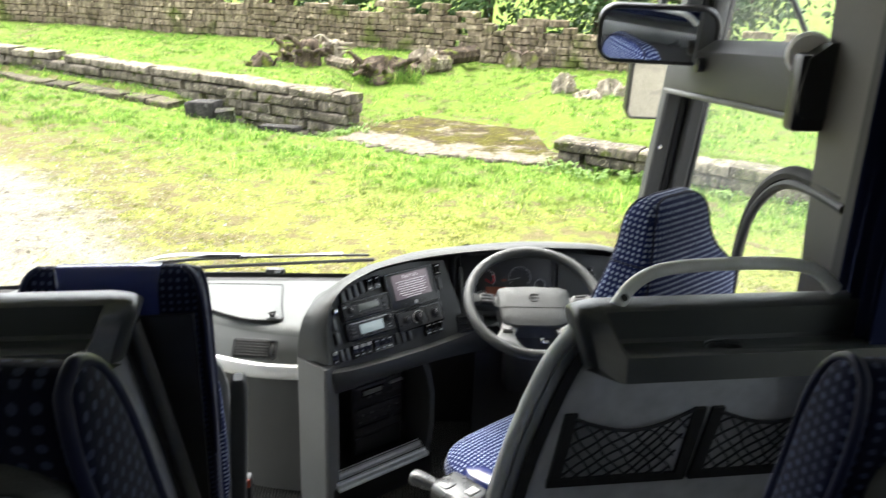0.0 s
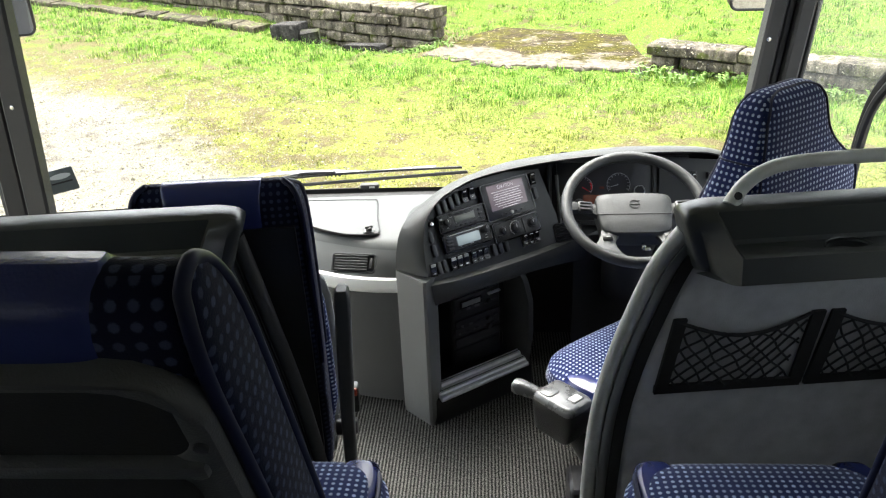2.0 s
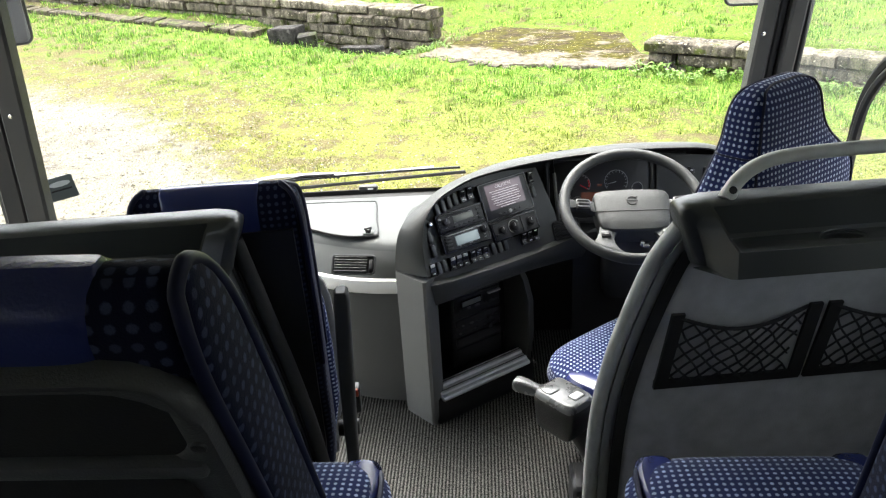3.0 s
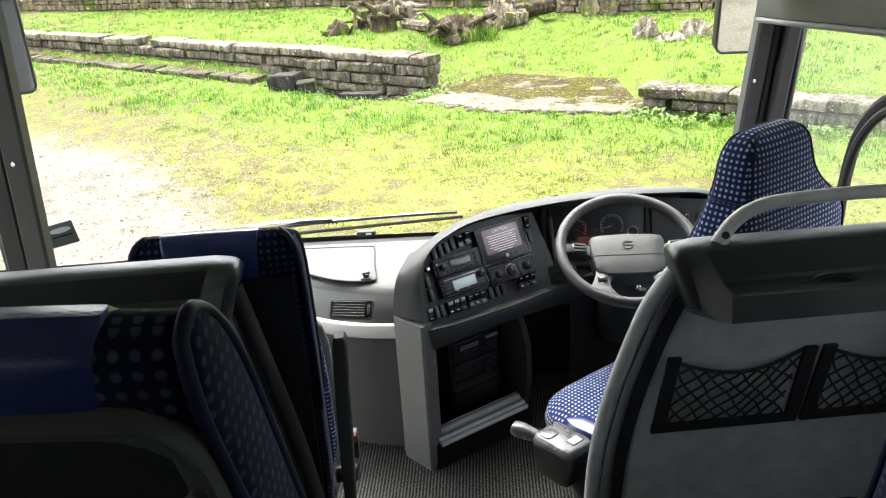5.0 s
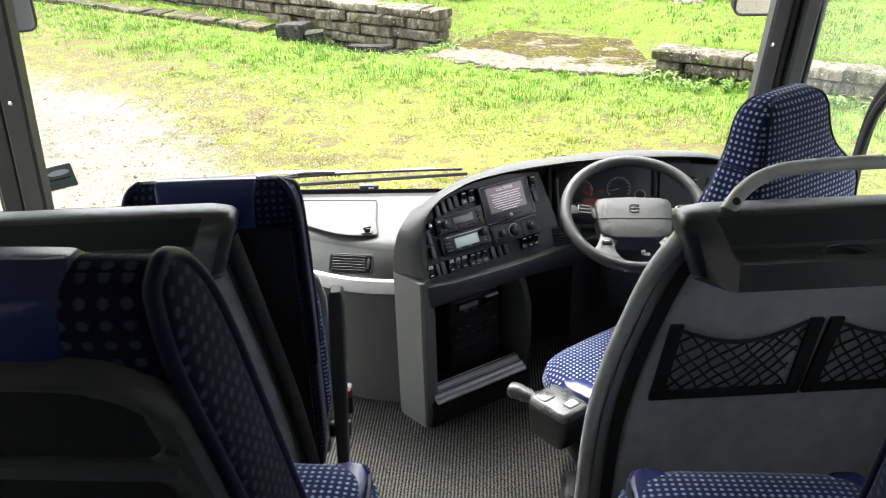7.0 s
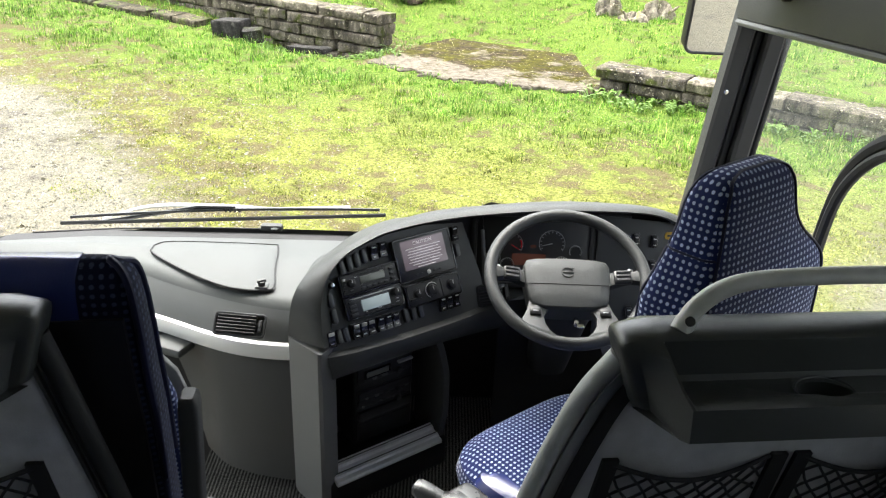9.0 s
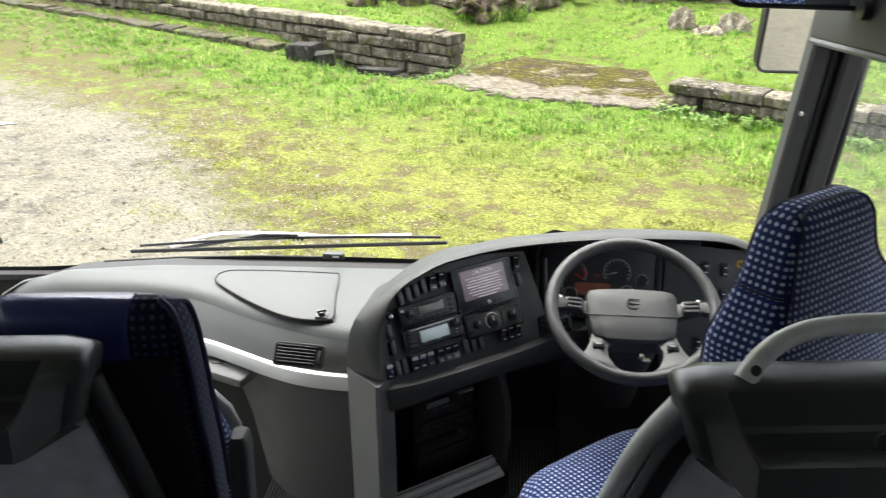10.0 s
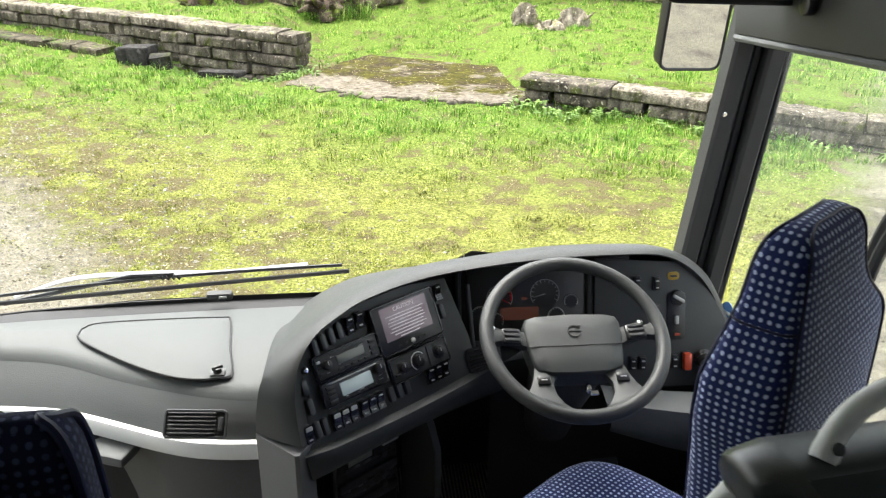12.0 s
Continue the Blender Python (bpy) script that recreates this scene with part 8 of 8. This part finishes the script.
# a puddle and a drain cover in the track
PUDDLE, DRAIN = (-5.74, 9.4), (-7.77, 11.0)
PALE_STONE = stone_mat("worn_concrete_lid", (0.22, 0.20, 0.17), (0.34, 0.31, 0.27), (0.14, 0.13, 0.08), 6.0)
WATER = surface("puddle_water", (0.03, 0.03, 0.028), 0.12, var=0.2, spec=0.5)
rr = random.Random(9)
pz = float(ground_z(np.array(PUDDLE[0]), np.array(PUDDLE[1])))
solid("puddle", plate([((0.17 + rr.uniform(-0.07, 0.05)) * math.cos(a), (0.07 + rr.uniform(-0.03, 0.02)) * math.sin(a)) for a in np.linspace(0, 2 * math.pi, 22, endpoint=False)], 0.006, Matrix.Translation((PUDDLE[0], PUDDLE[1], pz + 0.004)), 0), WATER, "small still puddle on the gravel track", "puddle", kind="structure")
mz = float(ground_z(np.array(DRAIN[0]), np.array(DRAIN[1])))
cover = thing("drain_cover", (*DRAIN, mz), "round pale concrete drain cover in the gravel", "drain cover")
part("frame", moved(tube([(0.30 * math.cos(a), 0.30 * math.sin(a), 0.02) for a in np.linspace(0, 2 * math.pi, 30, endpoint=False)], 0.02, 6, closed=True), Matrix.Translation((*DRAIN, mz))), STONE_DARK, cover)
part("lid", plate(ring(0, 0, 0.285, 30), 0.05, Matrix.Translation((*DRAIN, mz - 0.02)), 0.006), PALE_STONE, cover)

# logs and stumps on the bank
BARK = stone_mat("weathered_bark", (0.035, 0.025, 0.018), (0.15, 0.11, 0.078), (0.13, 0.15, 0.025), 6.0)
PALE_BARK = stone_mat("bleached_wood", (0.14, 0.11, 0.075), (0.44, 0.38, 0.29), (0.18, 0.19, 0.05), 6.0)
CUT = stone_mat("pale_cut_wood", (0.11, 0.08, 0.052), (0.34, 0.28, 0.20), (0.18, 0.18, 0.06), 4.0)


def on_bank(x, y):
    return float(ground_z(np.array(x), np.array(y)))


def log_piece(x, y, length, rad, yaw, tilt, seed, label, bark=None, lift=0.0):
    """A sawn log: ridged bark, a slight bend and taper, and flat pale ends with a split."""
    rr = random.Random(seed)
    n, rows = 30, []
    ridge = [1 + 0.07 * math.sin(7 * 2 * math.pi * j / n + seed) + rr.uniform(-0.09, 0.09) for j in range(n)]
    bend = rr.uniform(-0.12, 0.12) * rad * 3
    for i in range(13):
        t = i / 12
        k = rad * (1.06 - 0.14 * t + 0.05 * math.sin(6 * t + seed))
        rows.append([(length * (t - 0.5), bend * math.sin(math.pi * t) + k * (ridge[j] + rr.uniform(-0.05, 0.05)) * math.cos(2 * math.pi * j / n), k * (ridge[j] + rr.uniform(-0.05, 0.05)) * math.sin(2 * math.pi * j / n)) for j in range(n)])
    z = on_bank(x, y)
    M = Matrix.Translation((x, y, z + rad * 0.88 + lift)) @ pose(0, 0, 0, 0, tilt, yaw)
    t = thing("log", (x, y, z), label, "log", "old logs on the bank")
    part("bark", moved(loft(rows, close=True), M), bark or BARK, t, sharp=60)
    for i, e in ((0, -1), (12, 1)):
        part("cut_end", moved(([(q[0] + e * 0.004, q[1] * 0.97, q[2] * 0.97) for q in rows[i]] + [(length * e * 0.5 + e * 0.012, bend * 0, 0)], [(j, (j + 1) % n, n) for j in range(n)]), M), CUT, t, "pale sawn end")
    k = rr.uniform(-0.2, 0.2)
    part("branch_stub", moved(tube([(length * k, 0, rad * 0.7), (length * k + 0.03, rad * 0.3, rad * 1.25), (length * k + 0.05, rad * 0.5, rad * 1.5)], [rad * 0.26, rad * 0.2, rad * 0.16], 9), M), bark or BARK, t)


def root_stump(x, y, rad, height, seed, label, bark):
    """An upturned stump: a squat ridged bole with roots that fork and taper."""
    rr = random.Random(seed)
    z = on_bank(x, y)
    t = thing("root_stump", (x, y, z), label, "tree stump", "stumps on the bank")
    n = 28
    ridge = [1 + 0.16 * math.sin(5 * 2 * math.pi * j / n + seed) + rr.uniform(-0.10, 0.10) for j in range(n)]
    rows = [[(x + rad * k * ridge[j] * math.cos(2 * math.pi * j / n), y + rad * k * ridge[j] * math.sin(2 * math.pi * j / n), z - 0.05 + height * f + rr.uniform(-0.02, 0.02)) for j in range(n)] for f, k in ((0, 1.15), (0.25, 1.0), (0.5, 0.92), (0.75, 0.88), (0.95, 0.80), (1.0, 0.55), (1.0, 0.02))]
    part("bole", loft(rows, close=True), bark, t, sharp=60)
    for i in range(9):
        a = 2 * math.pi * i / 9 + rr.uniform(-0.3, 0.3)
        ln, up = rad * rr.uniform(0.9, 1.7), height * rr.uniform(-0.1, 0.75)
        h0 = height * rr.uniform(0.25, 0.8)
        pts = spline([(x + rad * 0.5 * math.cos(a), y + rad * 0.5 * math.sin(a), z + h0), (x + (rad + ln * 0.4) * math.cos(a), y + (rad + ln * 0.4) * math.sin(a), z + h0 + up * 0.5), (x + (rad + ln) * math.cos(a + 0.35), y + (rad + ln) * math.sin(a + 0.35), z + max(0.02, h0 + up * rr.uniform(-0.4, 0.9)))], 8)
        part("root", tube(pts, [rad * (0.30 - 0.033 * q) for q in range(8)], 8), bark, t)


def root_mass(x, y, width, height, seed, label, bark, roots=9):
    """A tangled root plate: a gnarled lump with knots and broken root ends standing out of it."""
    rr = random.Random(seed)
    z = on_bank(x, y)
    t = thing("root_mass", (x, y, z), label, "tree root", "roots on the bank")
    ph = [rr.uniform(0, 6.3) for _ in range(6)]
    n = 36

    def skin(a, v):
        k = 1 + 0.16 * math.sin(3 * a + ph[0] + 2 * v) + 0.12 * math.sin(7 * a + ph[1] - 5 * v) + 0.09 * math.sin(13 * a + ph[2] + 9 * v) + rr.uniform(-0.07, 0.07)
        c = math.cos(v * math.pi / 2)
        h = height * (0.75 + 0.25 * math.sin(2 * a + ph[3])) * math.sin(v * math.pi / 2)
        return (x + width / 2 * k * c ** 0.7 * math.cos(a), y + width * 0.36 * k * c ** 0.7 * math.sin(a), z - 0.06 + h + rr.uniform(-0.03, 0.03) * height)
    rows = [[skin(2 * math.pi * j / n, v) for j in range(n)] for v in (0.0, 0.12, 0.25, 0.4, 0.55, 0.7, 0.84, 0.95, 0.999)]
    part("bole", loft(rows, close=True), bark, t, sharp=50)
    for i in range(roots):
        a, v = rr.uniform(0, 2 * math.pi), rr.uniform(0.1, 0.75)
        p = Vector(skin(a, v))
        d = Vector((math.cos(a), 0.7 * math.sin(a), rr.uniform(-0.2, 0.9))).normalized() * rr.uniform(0.18, 0.42) * width * 0.6
        q = Vector((rr.uniform(-0.06, 0.06), rr.uniform(-0.06, 0.06), rr.uniform(-0.05, 0.08)))
        part("root", tube(spline([p - d * 0.4, p + d * 0.4 + q * 0.5, p + d + q], 7), [width * (0.060 - 0.006 * j) for j in range(7)], 7), bark, t, sharp=60)


DARK_LOG, PALE_LOG = "dark ridged log with sawn ends on the bank", "pale split log, bleached and mossy, on the bank"
for i, (x, y, ln, r, yaw, tl, pale) in enumerate(((-1.05, 16.6, 0.62, 0.11, -32, 3, 1), (0.86, 17.0, 0.55, 0.17, 32, 4, 1), (1.30, 17.5, 0.95, 0.17, 24, -4, 0), (2.55, 18.0, 0.5, 0.2, 80, 0, 0), (2.95, 17.9, 0.45, 0.2, 70, 0, 0))):
    log_piece(x, y, ln, r, yaw, tl, i + 20, PALE_LOG if pale else DARK_LOG, PALE_BARK if pale else BARK)
root_mass(-0.20, 16.6, 1.30, 0.50, 91, "large dark root plate grown over with moss on the bank", BARK, 14)
root_mass(-2.62, 16.5, 0.58, 0.36, 92, "small dark gnarled root on the bank", BARK, 5)
root_mass(0.62, 17.3, 0.70, 0.46, 93, "bleached tangle of broken roots on the bank", PALE_BARK, 12)
root_mass(3.12, 14.9, 0.42, 0.42, 94, "pale broken stump standing on the bank", PALE_BARK, 4)
root_mass(3.50, 14.45, 0.52, 0.20, 95, "low pale piece of broken wood on the bank", PALE_BARK, 3)
root_mass(3.92, 14.7, 0.52, 0.36, 96, "mossy pale root lump on the bank", PALE_BARK, 5)
blades("log_tuft", 2600, (-0.75, 0.45, 16.1, 16.75), lambda x, y: 0.8 + 0 * x, 0.12, 0.34, 0.010, "straggling tuft of dry grass about the large root plate", 0.9, 10, 0.06)
root_stump(-1.72, 16.7, 0.24, 0.55, 61, "dark upturned stump with twisted pale roots", BARK)
root_stump(-2.2, 17.2, 0.20, 0.42, 62, "dark weathered root stump on the bank", BARK)
root_stump(-1.25, 17.0, 0.17, 0.50, 63, "bleached root stump with forked roots", PALE_BARK)

# field wall at the back of the bank, of many small stones
def field_wall():
    rr = random.Random(21)
    v, f = [], []
    pts = [Vector((*p, 0)) for p in ((-16.0, 26.2), (-7.6, 22.7), (-3.7, 21.0), (2.0, 18.8), (14.0, 14.0))]
    for a, b in zip(pts, pts[1:]):
        d, L = (b - a).normalized(), (b - a).length
        yaw = math.degrees(math.atan2(d.y, d.x))
        rise, course = -0.10, 0
        while rise < 0.98:
            h = rr.uniform(0.11, 0.18)
            s = -rr.uniform(0, 0.2)
            while s < L:
                w = rr.uniform(0.16, 0.44)
                p = a + d * (s + w / 2)
                z = float(ground_z(np.array(p.x), np.array(p.y))) + rise
                if rise < 0.72 or rr.random() < 0.62:
                    g = rough_block(rr.randrange(9999), w - 0.014, 0.3, h * rr.uniform(0.86, 0.96), 0.015)
                    M = Matrix.Translation((p.x, p.y + rr.uniform(-0.025, 0.025), z + h / 2)) @ pose(0, 0, 0, 0, rr.uniform(-2, 2), yaw + rr.uniform(-2, 2))
                    k = len(v)
                    v += [tuple(M @ Vector(q)) for q in g[0]]
                    f += [tuple(i + k for i in q) for q in g[1]]
                s += w
            rise += h
            course += 1
    return v, f


v, f = field_wall()
me = bpy.data.meshes.new("wall_field")
me.from_pydata(v, [], f)
me.materials.append(STONE_PALE)
tagged(new("wall_field", me), "pale rubble field wall behind the bank", "wall", kind="stuff")

# trees and bushes behind the field wall
LEAF = surface("dark_leaf", (0.035, 0.075, 0.018), 0.55, var=0.5, scale=1.2, spec=0.3)


def tree(x, y, height, crown, seed, label, name="tree"):
    rr = np.random.default_rng(seed)
    z = float(ground_z(np.array(x), np.array(y)))
    t = thing(name, (x, y, z), label, "tree", "trees behind the field wall")
    geos = [tube([(x, y, z - 0.1), (x + 0.1, y, z + height * 0.4), (x, y + 0.1, z + height * 0.75)], [0.16, 0.11, 0.05], 8)]
    for i in range(7):
        a, h0 = rr.uniform(0, 6.28), z + height * rr.uniform(0.15, 0.6)
        geos.append(tube([(x, y, h0), (x + crown * 0.5 * math.cos(a), y + crown * 0.5 * math.sin(a), h0 + 0.5), (x + crown * 0.9 * math.cos(a), y + crown * 0.9 * math.sin(a), h0 + 0.8)], [0.06, 0.04, 0.015], 6))
    part("trunk", joined(*geos), BARK, t)
    c = 5200
    cl = rr.normal(size=(36, 3)) * np.array([crown * 0.55, crown * 0.45, height * 0.26]) + np.array([x, y, z + height * 0.48])
    p = cl[rr.integers(0, 36, c)] + rr.normal(size=(c, 3)) * 0.28
    p[:, 2] = np.maximum(p[:, 2], z + 0.1)
    a, b = rr.normal(size=(c, 3)), rr.normal(size=(c, 3))
    a /= np.linalg.norm(a, axis=1)[:, None]
    b -= a * (a * b).sum(1)[:, None]
    b /= np.linalg.norm(b, axis=1)[:, None]
    s = rr.uniform(0.05, 0.11, c)[:, None]
    v = np.stack([p - a * s, p - b * s * 0.5, p + a * s, p + b * s * 0.5], 1).reshape(-1, 3)
    part_me = bpy.data.meshes.new("crown")
    part_me.from_pydata(v.tolist(), [], np.arange(c * 4).reshape(-1, 4).tolist())
    part_me.materials.append(LEAF)
    ob = new("crown", part_me)
    ob.parent = t
    ob.matrix_parent_inverse = BASE[t.name].inverted()


for i, (x, y) in enumerate(((-13, 27.5), (-9.5, 25.5), (-6.0, 24.2), (-3.0, 23.0), (-0.3, 22.3), (2.2, 21.0), (4.8, 20.2), (7.5, 19.0), (10.5, 18.0), (14, 17))):
    tree(x, y, 3.2 + 0.6 * (i % 3), 1.7, 40 + i, "dense dark green bush behind the field wall")
